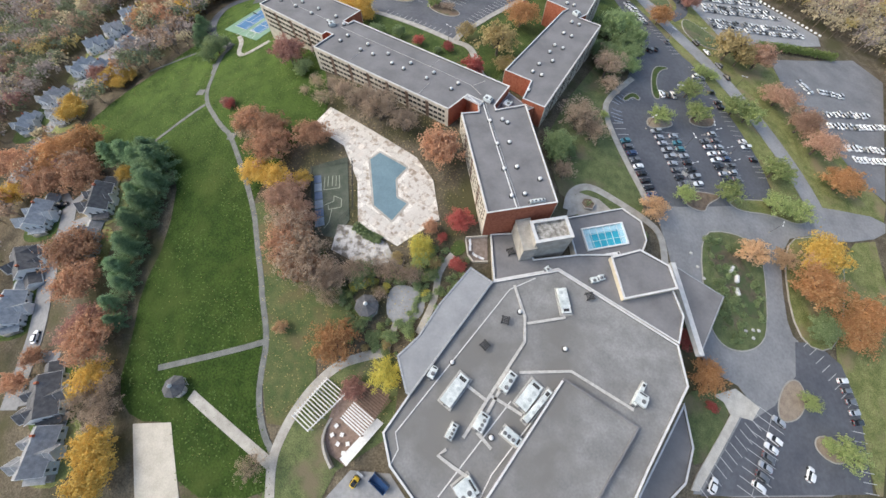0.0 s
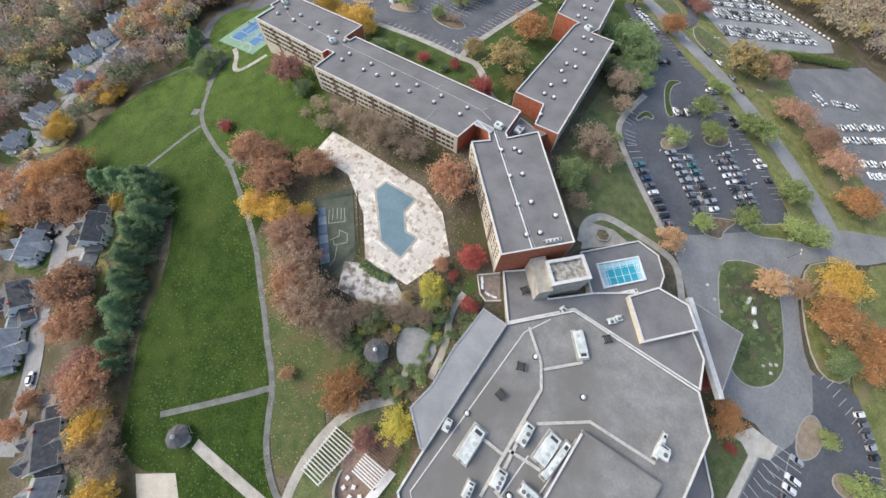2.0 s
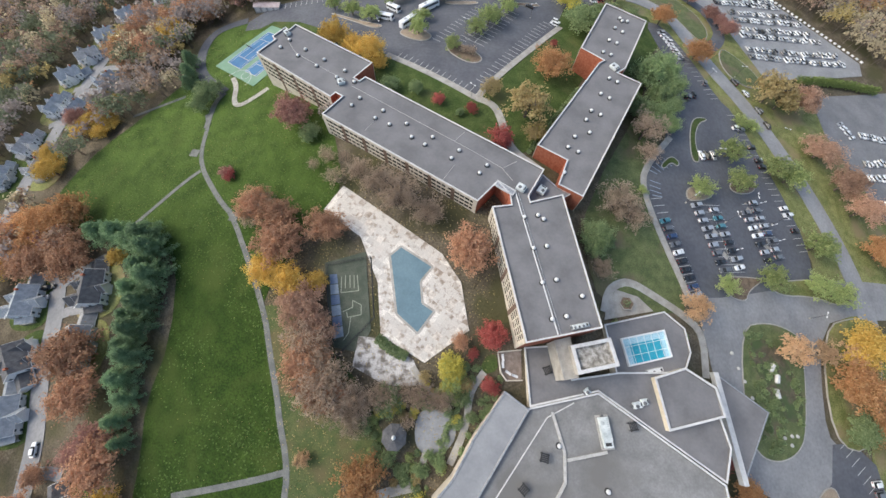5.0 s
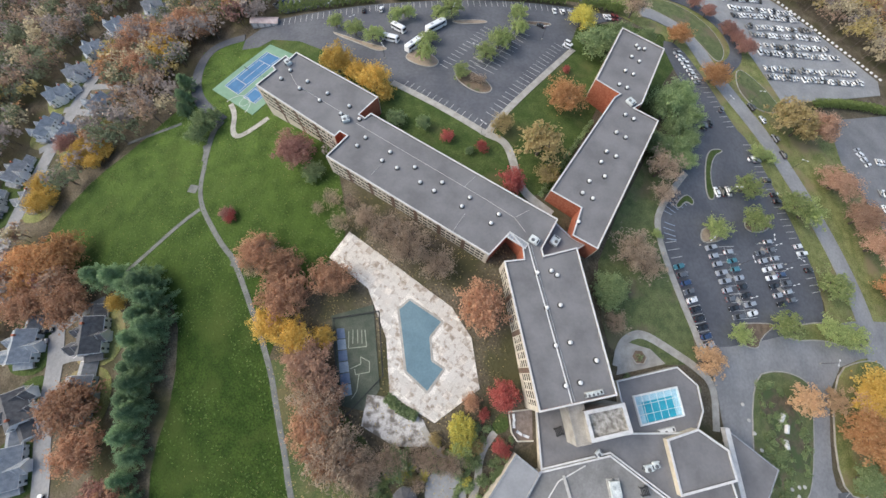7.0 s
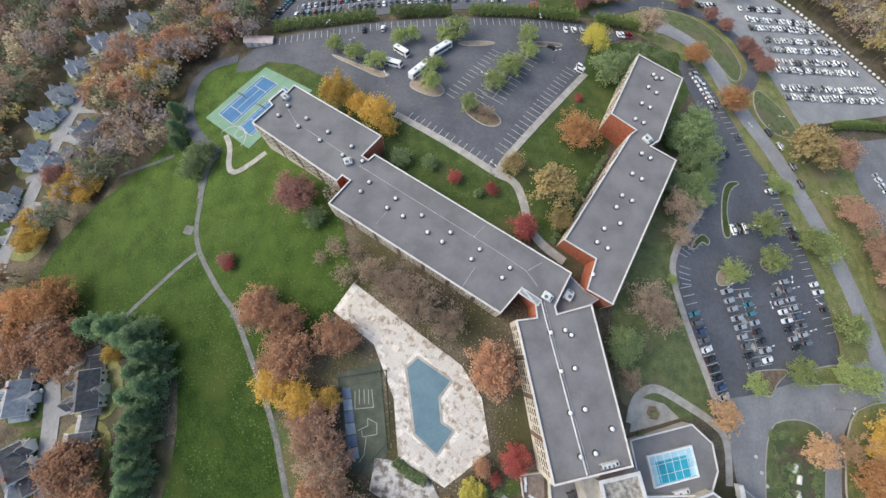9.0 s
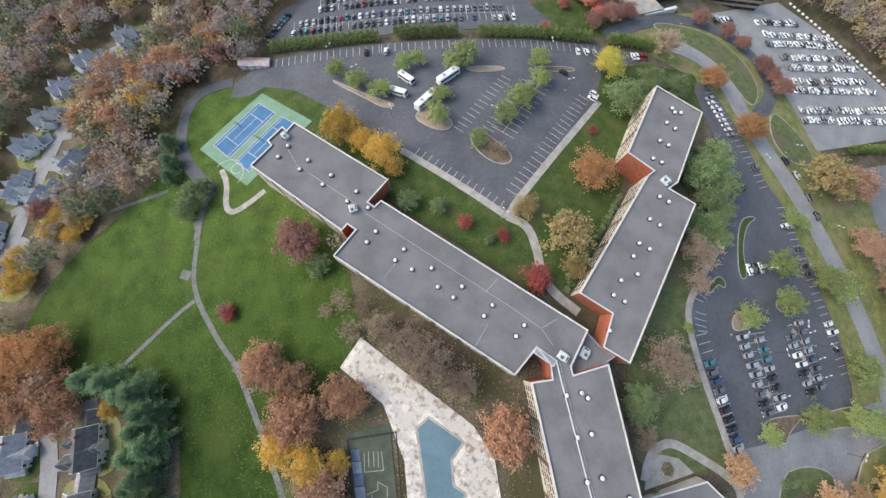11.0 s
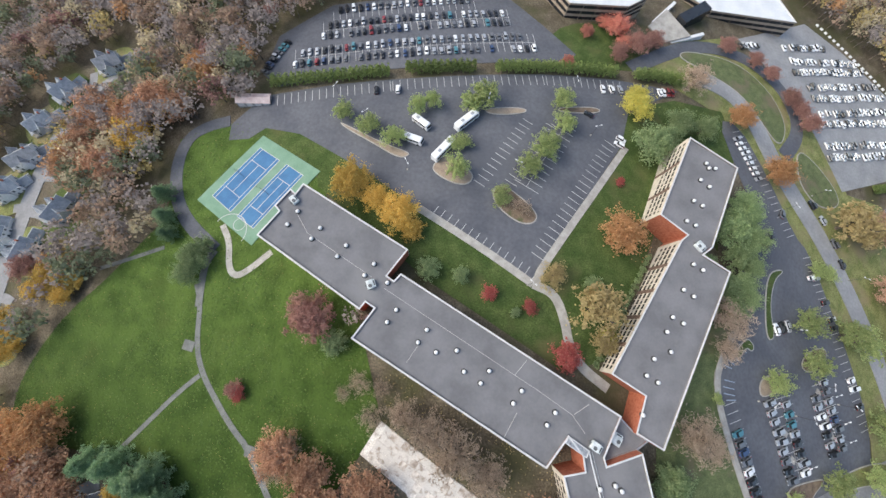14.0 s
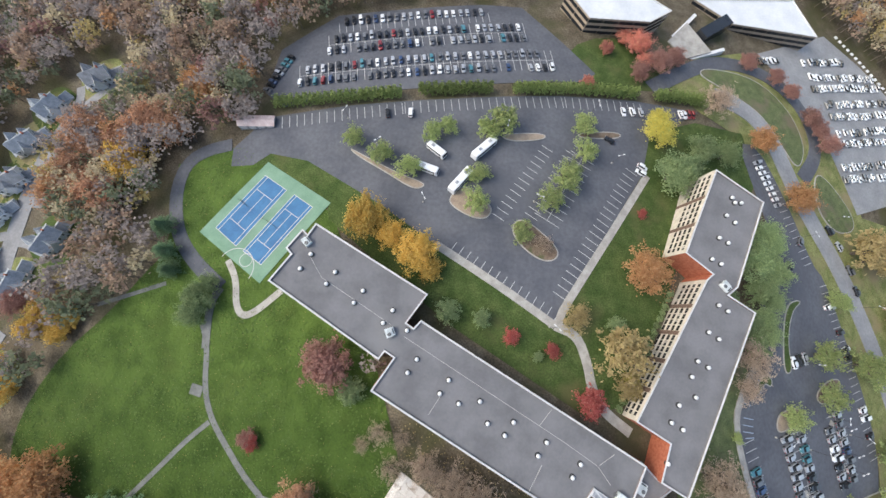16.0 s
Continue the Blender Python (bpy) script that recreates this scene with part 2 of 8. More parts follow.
LOT_FAR = [(-95.4, 209.3), (-93.1, 229.9), (-73.0, 248.4), (-14.9, 260.3), (2.3, 261.5), (17.7, 246.4), (32.4, 231.1), (28.2, 225.9), (-58.0, 210.2), (-87.2, 203.0)]
LOT_NE = [(120.7, 264.8), (168.6, 288.8), (190.0, 274.5), (214.0, 251.5), (240.0, 226.0), (237.0, 215.0), (186.3, 197.0), (163.0, 189.0), (150.2, 229.2), (137.0, 247.7)]
LOT_E2b = [(189.5, 185.2), (255.0, 206.7), (266.8, 189.3), (216.7, 94.2), (207.8, 102.1), (195.3, 141.1), (188.3, 159.1)]
LANE_EAST = [(90.0, 232.5), (97.0, 232.0), (108.8, 227.6), (117.0, 217.6), (120.9, 205.0), (125.8, 191.0), (133.2, 177.6), (142.3, 162.6), (151.7, 142.2), (160.5, 120.6), (168.5, 96.3), (172.1, 77.2), (172.6, 63.3)]
LANE_LOOP = [(57.0, 229.0), (70.6, 239.0), (93.0, 253.0), (119.0, 254.5), (138.0, 243.0), (144.5, 228.0), (143.5, 214.0), (131.0, 200.3)]
STREET = [(-116.6, -25.2), (-117.8, -12.4), (-119.5, 0.0), (-126.9, 17.4), (-130.2, 36.6), (-135.0, 47.5)]
STREET_NORTH = [(-180.0, 50.0), (-181.0, 83.0), (-181.5, 101.0), (-181.5, 119.0), (-182.0, 138.0), (-181.5, 159.0), (-180.0, 177.0), (-175.5, 190.0), (-172.5, 199.0)]
PATH_MAIN = [(-99.0, 122.8), (-95.7, 116.5), (-94.1, 104.1), (-90.4, 95.8), (-83.0, 87.4), (-75.9, 80.1), (-69.6, 75.3), (-49.8, 44.9), (-44.3, 30.9), (-38.7, 17.3), (-38.1, 14.6), (-32.7, 1.6), (-32.4, -7.6), (-31.5, -14.8), (-28.1, -23.0), (-23.6, -28.1)]
PATH_WEST = [(-32.5, 1.0), (-40.0, -1.7), (-53.7, -5.7), (-66.1, -9.1)]
PATH_FORK = [(-90.5, 94.4), (-97.3, 88.1), (-104.9, 79.3), (-113.9, 69.3)]
LANE_WEST = [(-103.3, 186.6), (-111.9, 184.3), (-119.0, 179.2), (-120.5, 168.1), (-116.5, 153.9), (-108.5, 143.9), (-95.2, 134.7)]
WALK_GAZEBO = [(-52.6, -15.4), (-24.3, -30.1)]
WALK_CURVE = [(4.4, 1.2), (-3.6, -1.1), (-9.8, -3.6), (-15.4, -9.2), (-19.8, -16.0), (-22.8, -23.2), (-24.1, -29.5), (-22.7, -37.8)]
WALK_TENNIS = [(-94.7, 143.8), (-90.4, 137.9), (-88.7, 129.1), (-85.6, 126.0), (-81.4, 128.1), (-74.4, 135.1)]
WALK_COURT = [(11.8, 130.5), (19.1, 128.1), (22.3, 119.6), (23.4, 112.9), (26.9, 106.5), (36.1, 100.5)]
WALK_NS = [(49.4, 187.1), (15.0, 136.9), (12.8, 131.1)]
WALK_SW = [(-26.8, 153.3), (-5.6, 141.2), (11.8, 130.5)]
WALK_LOOP = [(57.4, 53.0), (58.7, 59.1), (62.2, 62.6), (67.4, 64.1), (76.6, 60.1), (86.2, 55.7), (93.1, 50.8), (92.5, 36.6)]
TENNIS = [(-87.9, 179.9), (-62.9, 165.4), (-82.1, 136.9), (-107.3, 153.1)]
COURT1 = [(-87.8, 174.6), (-79.0, 169.3), (-92.8, 148.7), (-101.6, 154.8)]
COURT2 = [(-76.0, 167.8), (-68.8, 163.5), (-82.8, 142.9), (-90.0, 147.2)]
POOLDECK = [(-31.5, 87.2), (-6.6, 72.0), (4.5, 65.3), (11.2, 56.8), (14.7, 42.7), (2.4, 32.4), (-11.4, 38.8), (-14.5, 54.4), (-22.3, 68.9), (-36.6, 77.9)]
POOL = [(-11.9, 63.3), (-8.7, 66.6), (2.1, 60.8), (-1.2, 55.9), (-0.0, 49.3), (3.9, 47.3), (-0.5, 40.3), (-7.5, 45.4)]
SPORT = [(-32.5, 59.6), (-19.8, 64.0), (-14.5, 40.1), (-17.4, 33.6), (-25.0, 34.4), (-29.1, 46.7)]
PATIO = [(-18.0, 38.2), (-11.3, 38.1), (-0.9, 32.9), (3.0, 26.3), (-8.2, 25.3), (-18.6, 29.7)]
SAND = [(-68.9, -24.5), (-56.6, -23.0), (-43.9, -49.5), (-57.6, -51.1)]
ISLAND1 = [(108.9, 54.4), (121.1, 57.7), (131.7, 56.1), (135.6, 52.5), (129.6, 22.9), (124.1, 16.5), (116.0, 13.9), (109.0, 15.7), (105.5, 24.4)]
ISLAND2 = [(146.8, 59.2), (166.6, 65.9), (177.3, 64.5), (173.3, 49.5), (157.7, 18.2), (139.9, 20.9)]
GAZEBO = [(-56.9, -13.8)]
PAVILION = [(-3.8, 12.6)]
PERGOLA = [(-19.2, -18.0), (-12.4, -7.7), (-6.4, -11.2), (-14.3, -21.0)]
LAWN_TENNIS = [(-97.5, 180.4), (-88.0, 183.9), (-73.9, 181.4), (-48.0, 167.3), (-22.8, 151.1), (-29.2, 140.7), (-62.9, 159.6), (-64.2, 166.3), (-86.4, 177.9)]
WALK_EAST = [(93.4, 129.6), (80.2, 113.3), (75.7, 102.9), (80.0, 84.9), (90.9, 57.9)]
PATH_TOP = [(-95.2, 134.7), (-97.7, 129.6), (-97.0, 121.1), (-96.3, 115.5)]
PATH_SIDE = [(-139.4, 126.2), (-128.1, 130.1), (-115.2, 134.9)]
TREES_RUST = [(-59.6, 77.3, 6.5), (-49.7, 73.2, 6.5), (-46.5, 64.2, 7.3), (-32.9, 70.2, 6.5), (-30.7, 29.7, 7.5), (-25.9, 23.3, 7.1), (12.8, 65.2, 7.5), (12.5, 38.9, 2.8), (-161.5, 64.0, 8.2), (-126.5, 56.7, 10.2), (-111.2, 25.7, 10.2), (-103.4, 14.8, 9.5), (-89.1, -2.6, 8.8), (-173.3, 66.6, 10.6), (-112.6, -9.1, 3.7), (-114.3, -17.2, 4.5), (-157.0, 187.2, 8.6), (-143.5, 184.6, 9.4), (-156.0, 172.6, 8.6), (-133.3, 192.4, 8.1), (-124.8, 189.6, 6.9), (-146.1, 164.7, 10.2), (-158.5, 161.7, 7.0), (-145.3, 56.4, 9.7), (-133.1, 62.4, 9.2), (-152.8, 55.7, 6.3)]
TREES_RUSTLINE = [(-35.8, 45.0, 6.8), (-40.6, 46.2, 4.3), (-30.3, 38.9, 5.7), (171.2, 169.8, 10.6), (173.0, 141.6, 9.5), (179.0, 125.0, 10.1), (183.0, 112.8, 8.2)]
TREES_GOLD = [(-50.5, 55.2, 5.9), (-41.3, 52.1, 5.9), (-33.1, 52.8, 3.6), (-49.6, 159.4, 7.6), (-32.6, 149.6, 7.8), (-138.0, 177.0, 8.1), (-153.7, 117.8, 4.6), (-148.7, 115.4, 3.7), (-146.8, 120.8, 4.0), (-164.0, 96.7, 5.9), (-161.6, 116.6, 4.3), (157.9, 53.5, 8.2), (-109.8, 58.7, 3.7), (-156.2, 121.9, 4.9), (-148.7, 122.0, 4.2), (-168.2, 104.1, 5.8), (-75.2, -30.9, 6.1), (-72.3, -37.9, 6.3), (-85.2, -14.3, 6.0), (-165.3, 51.9, 6.6), (-41.0, 155.0, 5.2), (-28.0, 144.8, 4.4)]
TREES_ORANGE = [(-138.5, 75.0, 7.6), (-148.0, 71.0, 8.4), (-157.0, 71.5, 7.8), (-149.5, 62.0, 6.8), (-11.1, 1.6, 6.1), (149.7, 38.9, 8.4), (161.0, 25.7, 9.3), (169.2, 32.5, 7.6), (99.6, 4.1, 5.5), (187.2, 93.8, 9.1), (41.3, 149.9, 8.6), (104.8, 211.4, 8.2), (119.1, 188.3, 8.5), (-120.7, 211.5, 7.6), (-116.4, 205.7, 7.5)]
TREES_PEACH = [(126.9, 48.6, 6.5), (141.6, 49.7, 4.9), (88.6, 57.5, 5.6), (-28.6, 4.8, 2.7), (154.2, 50.4, 5.7)]
TREES_TAN = [(30.7, 124.0, 9.0), (17.4, 133.2, 5.1), (33.9, 114.2, 4.8), (133.4, 247.1, 1.6), (152.9, 169.9, 12.8), (159.6, 167.3, 9.4), (14.8, 27.5, 2.5), (3.1, 28.5, 2.2)]
TREES_RED = [(21.4, 109.6, 4.5), (10.4, 123.1, 2.5), (-2.4, 126.3, 2.7), (-75.6, 90.8, 2.4), (22.2, 107.8, 3.2), (44.7, 171.1, 2.0), (21.5, 41.6, 4.8), (20.9, 28.2, 2.2), (16.3, 36.0, 1.9), (93.9, 14.7, 3.5), (22.6, 27.2, 2.4), (101.9, -3.7, 1.9)]
TREES_CORAL = [(37.6, 244.2, 3.5), (50.9, 247.6, 5.7), (27.5, 223.8, 3.3), (54.0, 239.8, 4.0), (46.1, 251.6, 3.6)]
TREES_MAROON = [(59.3, 239.6, 7.3), (68.3, 245.4, 6.5), (50.7, 234.0, 5.6), (108.7, 253.8, 5.4), (124.1, 249.6, 5.3), (130.5, 243.0, 5.4), (139.6, 230.7, 6.1), (143.6, 225.4, 6.0), (146.5, 218.4, 6.5), (-55.6, 115.0, 8.2), (-167.6, 124.6, 6.6), (-4.2, -9.9, 4.2), (-93.5, 1.4, 7.4), (-100.6, -2.1, 4.9), (-77.1, 91.9, 3.3)]
TREES_GREEN = [(-48.5, 106.2, 2.8), (-21.8, 132.2, 4.3), (-11.6, 131.2, 3.2), (31.1, 131.8, 3.0), (57.3, 187.0, 7.7), (72.3, 200.7, 6.3), (84.4, 200.9, 5.4), (65.6, 192.6, 5.4), (54.9, 210.6, 3.2), (-99.8, 131.0, 5.4), (-101.5, 126.2, 4.6), (-98.0, 135.9, 3.7), (6.1, 121.1, 1.7), (-47.5, 108.4, 4.1), (53.7, 76.1, 5.7), (149.2, 25.4, 5.6), (-6.5, 21.8, 4.1), (84.1, 157.7, 6.5), (77.4, 137.1, 5.3), (53.5, 72.3, 4.3), (4.8, 21.8, 2.5), (14.6, 23.6, 2.4), (17.0, 19.1, 2.0), (9.2, 7.4, 2.1), (3.7, 5.1, 2.1), (-5.3, 7.0, 2.5), (-3.6, 9.9, 2.0), (21.7, 21.8, 1.6), (6.2, 8.8, 1.6)]
TREES_LIME = [(-57.9, 189.5, 3.3), (-47.7, 183.6, 4.1), (-38.1, 179.2, 3.6), (-30.6, 193.3, 3.7), (-25.7, 196.3, 3.2), (-6.3, 199.5, 5.0), (-11.4, 196.3, 3.7), (-14.5, 178.6, 3.5), (-14.9, 168.3, 4.1), (23.7, 202.7, 4.2), (24.1, 192.2, 3.6), (15.1, 179.0, 4.9), (9.9, 172.0, 4.0), (0.4, 159.1, 3.3), (18.4, 183.7, 2.9), (100.4, 105.7, 6.6), (119.3, 112.5, 7.6)]
TREES_LIME_2 = [(119.0, 127.0, 7.9), (75.2, 99.4, 2.8), (142.2, 124.1, 8.9), (148.5, 121.6, 9.0), (103.7, 67.8, 6.3), (123.9, 73.2, 7.6), (146.1, 74.0, 7.3), (155.8, 72.6, 7.8), (151.3, 90.8, 8.1), (158.5, 92.8, 5.7), (132.5, 148.7, 5.2), (138.7, 147.8, 4.2), (10.6, 27.6, 4.8), (-5.4, 20.2, 3.7), (12.9, 30.5, 3.1), (137.5, 1.2, 5.0), (141.4, -10.8, 3.8), (146.2, -12.6, 7.4)]
TREES_YELLOW = [(4.4, -5.4, 4.6), (9.9, 32.3, 4.0), (54.1, 204.7, 6.3), (34.8, 115.0, 3.4), (54.9, 210.6, 4.8), (10.5, 29.6, 3.6), (-5.7, 20.5, 3.5), (8.9, 32.0, 2.4)]
TREES_PINE = [(84.9, 157.6, 8.6), (94.9, 167.9, 8.1), (96.9, 154.9, 7.9), (97.3, 164.0, 6.6), (80.9, 137.0, 6.4), (88.4, 137.3, 6.9), (81.4, 128.1, 6.6), (91.2, 132.6, 5.5), (88.3, 147.7, 6.8), (95.4, 144.6, 5.8), (76.7, 144.7, 3.7), (54.0, 74.1, 4.3), (59.0, 75.7, 3.2)]
TREES_BARE = [(-24.4, 22.6, 7.7), (-16.2, 19.0, 6.1), (55.6, 65.6, 5.0), (67.8, 85.4, 5.7), (63.9, 87.6, 4.8), (-10.9, 80.9, 5.2), (-0.0, 76.5, 4.4), (-22.7, 87.5, 3.3), (78.0, 124.4, 7.2), (78.6, 114.9, 5.0), (-7.3, 22.9, 4.5), (-34.1, 88.8, 3.7), (-10.2, 82.0, 7.5), (-18.1, 86.6, 6.2), (-1.5, 76.8, 6.3), (-25.9, 90.7, 5.3), (-17.6, 18.5, 6.1), (-8.8, 22.4, 4.6), (0.4, 23.3, 3.9), (3.5, 23.5, 4.4), (-25.4, 27.6, 7.5), (-31.2, 35.7, 6.3)]
TREES_BARE_2 = [(-17.6, 21.0, 5.8), (-27.7, -30.6, 4.5), (-82.3, -19.9, 6.5), (-77.1, -22.6, 5.6), (-78.5, -15.4, 5.0), (62.2, 89.1, 8.1), (8.6, 23.1, 3.7), (82.4, 223.4, 8.2), (8.7, 155.9, 3.0), (5.9, 156.6, 2.3), (-38.7, 97.5, 4.1), (-32.2, 96.5, 3.4), (-43.1, 94.1, 2.9), (-57.0, 77.6, 5.5), (-59.6, 72.7, 4.8), (-49.1, 72.5, 3.5), (7.8, 22.1, 3.7), (-1.6, 24.2, 3.5), (-13.2, 20.4, 5.1), (-19.7, 21.8, 4.6), (-15.2, 13.6, 3.6), (-0.6, 16.6, 2.3)]
TREES_CONIFER = [(-119.5, 67.0, 5.6), (-111.5, 67.2, 5.8), (-98.2, 65.5, 7.0), (-92.8, 60.5, 6.4), (-104.6, 64.0, 5.2), (-95.6, 55.0, 5.6), (-90.0, 51.5, 6.4), (-96.0, 47.5, 4.8), (-90.6, 43.0, 6.2), (-95.0, 39.0, 4.6), (-90.0, 35.0, 5.8), (-93.2, 30.0, 4.8), (-88.8, 27.0, 5.4), (-90.2, 20.2, 5.0), (-86.8, 15.0, 4.6), (-88.0, 8.6, 4.0), (-84.6, 3.0, 3.6), (-118.5, 153.9, 4.2), (-115.5, 145.4, 4.6), (-113.4, 139.3, 3.6)]
ROWS_EAST = [(82.5, 90.2, 92.5, 61.6, 10), (97.7, 100.1, 106.0, 72.5, 9), (105.9, 99.7, 113.1, 74.9, 8), (121.2, 102.2, 128.0, 80.2, 7), (126.6, 107.6, 133.3, 82.4, 8), (131.0, 153.5, 148.0, 90.0, 20), (104.8, 123.3, 114.0, 125.8, 3), (82.2, 109.0, 82.5, 96.5, 3)]
ROWS_STRIP = [(104.1, 204.1, 111.9, 184.0, 9)]
ROWS_FAR = [(-70.7, 244.5, -13.6, 255.6, 20), (-73.4, 235.3, 1.7, 249.6, 27), (-75.2, 228.9, 3.9, 244.2, 28), (-82.1, 219.5, 12.1, 237.1, 32), (-84.0, 213.5, 15.3, 230.5, 34), (-88.0, 226.9, -95.1, 209.2, 9)]
ROWS_STOCK = [(119.5, 259.7, 132.0, 263.0, 5), (147.0, 266.2, 177.0, 273.8, 12), (150.0, 258.6, 196.0, 268.6, 19), (150.0, 252.0, 199.0, 263.6, 20), (157.0, 244.2, 206.0, 256.4, 20), (158.0, 238.0, 209.0, 250.4, 21), (160.0, 229.4, 214.0, 243.2, 22), (158.5, 223.2, 217.0, 237.4, 24), (158.0, 211.2, 224.0, 226.6, 27), (157.5, 205.0, 227.0, 220.6, 28)]
ROWS_OUTER = [(200.9, 170.2, 205.5, 161.2, 6), (210.9, 164.4, 227.5, 165.5, 8), (204.8, 145.6, 236.9, 153.5, 12), (203.4, 137.0, 247.1, 147.1, 15), (207.5, 123.3, 241.3, 129.2, 12), (209.1, 116.4, 237.9, 121.3, 11)]
ROWS_NORTH = [(45.7, 186.4, 50.4, 196.3, 4), (36.5, 212.9, 52.0, 215.3, 4), (67.7, 217.7, 75.7, 219.3, 4)]
ROWS_SOUTHEAST = [(126.4, -4.3, 113.7, -24.7, 8), (155.0, 11.5, 157.0, -4.5, 5)]
CARS_LOOSE = [(139.8, 178.3), (144.3, 171.8), (148.4, 162.1), (150.4, 153.5), (108.2, 157.1), (111.8, 159.7), (130.1, 145.6), (137.3, 129.7)]
CARS_LOOSE_2 = [(-117.8, -2.9), (133.1, -19.0), (99.4, -24.2), (107.3, 156.9), (120.7, 170.9), (-138.1, 47.7), (-138.9, 43.6)]
CARS_LOOSE_3 = [(34.9, 199.5), (-39.3, 202.2), (-47.6, 201.4)]
VANS = [(-31.8, 189.2, -25.9, 184.7), (-34.4, 180.6, -28.1, 178.4)]
BUSES = [(-15.9, 185.3, -9.1, 192.8), (-22.9, 171.9, -17.2, 179.9)]
SHED = [(-101.3, 194.8), (-88.7, 196.1)]
ISLE_1 = [(-60.1, 187.0), (-53.7, 183.8), (-41.3, 177.7), (-32.9, 175.0), (-31.7, 173.4), (-35.5, 171.6), (-45.4, 177.5), (-56.9, 183.7)]
ISLE_2 = [(-18.9, 175.5), (-11.6, 170.3), (-8.5, 166.8), (-10.7, 163.0), (-16.1, 163.2), (-23.2, 167.1), (-23.5, 170.5)]
ISLE_3 = [(-2.5, 162.3), (1.4, 164.9), (8.3, 160.2), (14.0, 154.5), (12.0, 150.6), (6.3, 150.6), (-1.4, 156.6)]
ISLE_4 = [(22.3, 201.2), (40.1, 204.6), (40.2, 201.0), (23.3, 198.6)]
ISLE_5 = [(-7.4, 196.4), (9.9, 199.2), (10.3, 196.0), (-3.1, 193.4)]
ISLE_6 = [(107.2, 144.4), (113.6, 147.1), (116.2, 146.1), (110.0, 142.3), (105.3, 131.3), (106.0, 119.9), (101.1, 119.5), (103.1, 133.5)]
ISLE_7 = [(95.5, 105.7), (101.7, 108.1), (107.8, 108.2), (108.3, 104.9), (102.3, 101.4), (94.8, 99.6)]
ISLE_8 = [(118.3, 114.1), (125.7, 118.2), (133.2, 118.6), (130.3, 111.8), (121.7, 108.8), (117.3, 110.2)]
ISLE_9 = [(103.7, 71.6), (115.1, 73.5), (124.6, 74.0), (115.4, 67.9), (113.5, 63.4), (104.8, 64.9)]
ISLE_10 = [(124.4, 72.9), (153.6, 79.3), (168.0, 74.7), (159.9, 68.5), (146.9, 70.9), (129.0, 68.2)]
ISLE_11 = [(132.4, 7.4), (138.1, 8.2), (139.3, 1.7), (134.2, -4.5), (126.5, -6.1), (126.8, 0.1)]
ISLE_12 = [(139.4, -7.7), (147.7, -8.3), (150.2, -14.7), (143.4, -16.1), (137.3, -12.0)]
ISLE_LOOP = [(81.5, 242.7), (88.4, 248.1), (115.4, 249.0), (131.9, 236.0), (137.2, 218.7), (132.2, 207.1), (127.6, 206.0), (122.8, 213.7), (114.2, 229.1), (96.7, 236.9)]
ISLE_LANE = [(139.7, 206.4), (149.0, 201.6), (159.5, 188.1), (157.8, 179.8), (143.8, 177.6), (135.2, 189.0)]
HEDGE_N = [(-90.1, 203.7), (-65.5, 206.6), (-43.4, 210.3)]
HEDGE_N2 = [(-37.3, 211.8), (-21.4, 214.0), (-10.2, 215.2)]
HEDGE_N3 = [(-2.3, 216.2), (15.1, 219.0), (29.5, 220.8), (48.4, 222.8)]
HEDGE_N4 = [(56.4, 223.8), (68.8, 225.6), (80.1, 226.0)]
HEDGE_E = [(182.5, 193.1), (208.1, 199.6), (237.9, 201.3)]
HOUSES = [(-143.0, 41.5, 103.0), (-114.5, 47.0, 107.0), (-135.8, 22.0, -48.0), (-112.8, 28.0, 100.0), (-99.1, -20.3, 117.0), (-93.7, -34.0, 100.0), (-131.6, 4.9, 110.0), (-164.6, 213.9, 33.0), (-181.1, 200.2, 58.0), (-186.6, 184.8, 45.0), (-187.2, 168.9, 40.0), (-190.3, 154.8, 44.0), (-162.8, 147.1, 70.0), (-172.5, 98.6, 93.0), (-192.7, 94.7, 101.0), (-187.3, 134.6, 91.0), (-189.5, 111.5, 85.0), (-172.0, 131.0, 80.0)]
VENTS_A_WEST = [(-62.3, 145.3), (-64.6, 141.0), (-54.9, 140.8), (-56.9, 137.3), (-46.6, 136.2), (-48.7, 132.7), (-37.8, 131.4), (-40.1, 127.8), (-33.3, 126.2)]
VENTS_A = [(-48.7, 132.9), (-37.7, 131.5), (-39.8, 128.0), (-29.9, 118.7), (-32.1, 115.1), (-20.7, 113.8), (-22.9, 110.2), (-17.6, 107.9), (-11.8, 108.8), (-9.4, 103.3), (-2.3, 104.0), (-4.6, 100.6), (7.0, 99.4), (4.7, 96.0), (16.5, 94.4), (14.2, 91.1)]
VENTS_WING = [(28.6, 76.4), (32.8, 77.4), (34.5, 76.2), (31.3, 66.2), (35.2, 67.3), (33.6, 55.9), (37.6, 57.1), (44.6, 53.0), (36.0, 45.8), (39.9, 46.9)]
VENTS_B = [(61.6, 140.3), (64.5, 138.7), (57.6, 131.9), (60.7, 130.1), (53.4, 123.2), (56.6, 121.6), (51.2, 118.7), (52.0, 113.0), (46.7, 110.6), (44.1, 105.8), (47.4, 104.1), (42.3, 95.1)]
VENTS_BN = [(69.6, 176.2), (72.6, 174.6), (67.0, 169.8), (69.8, 167.6), (63.8, 162.0), (66.7, 160.5), (60.7, 154.7), (63.6, 153.4), (70.4, 174.5)]
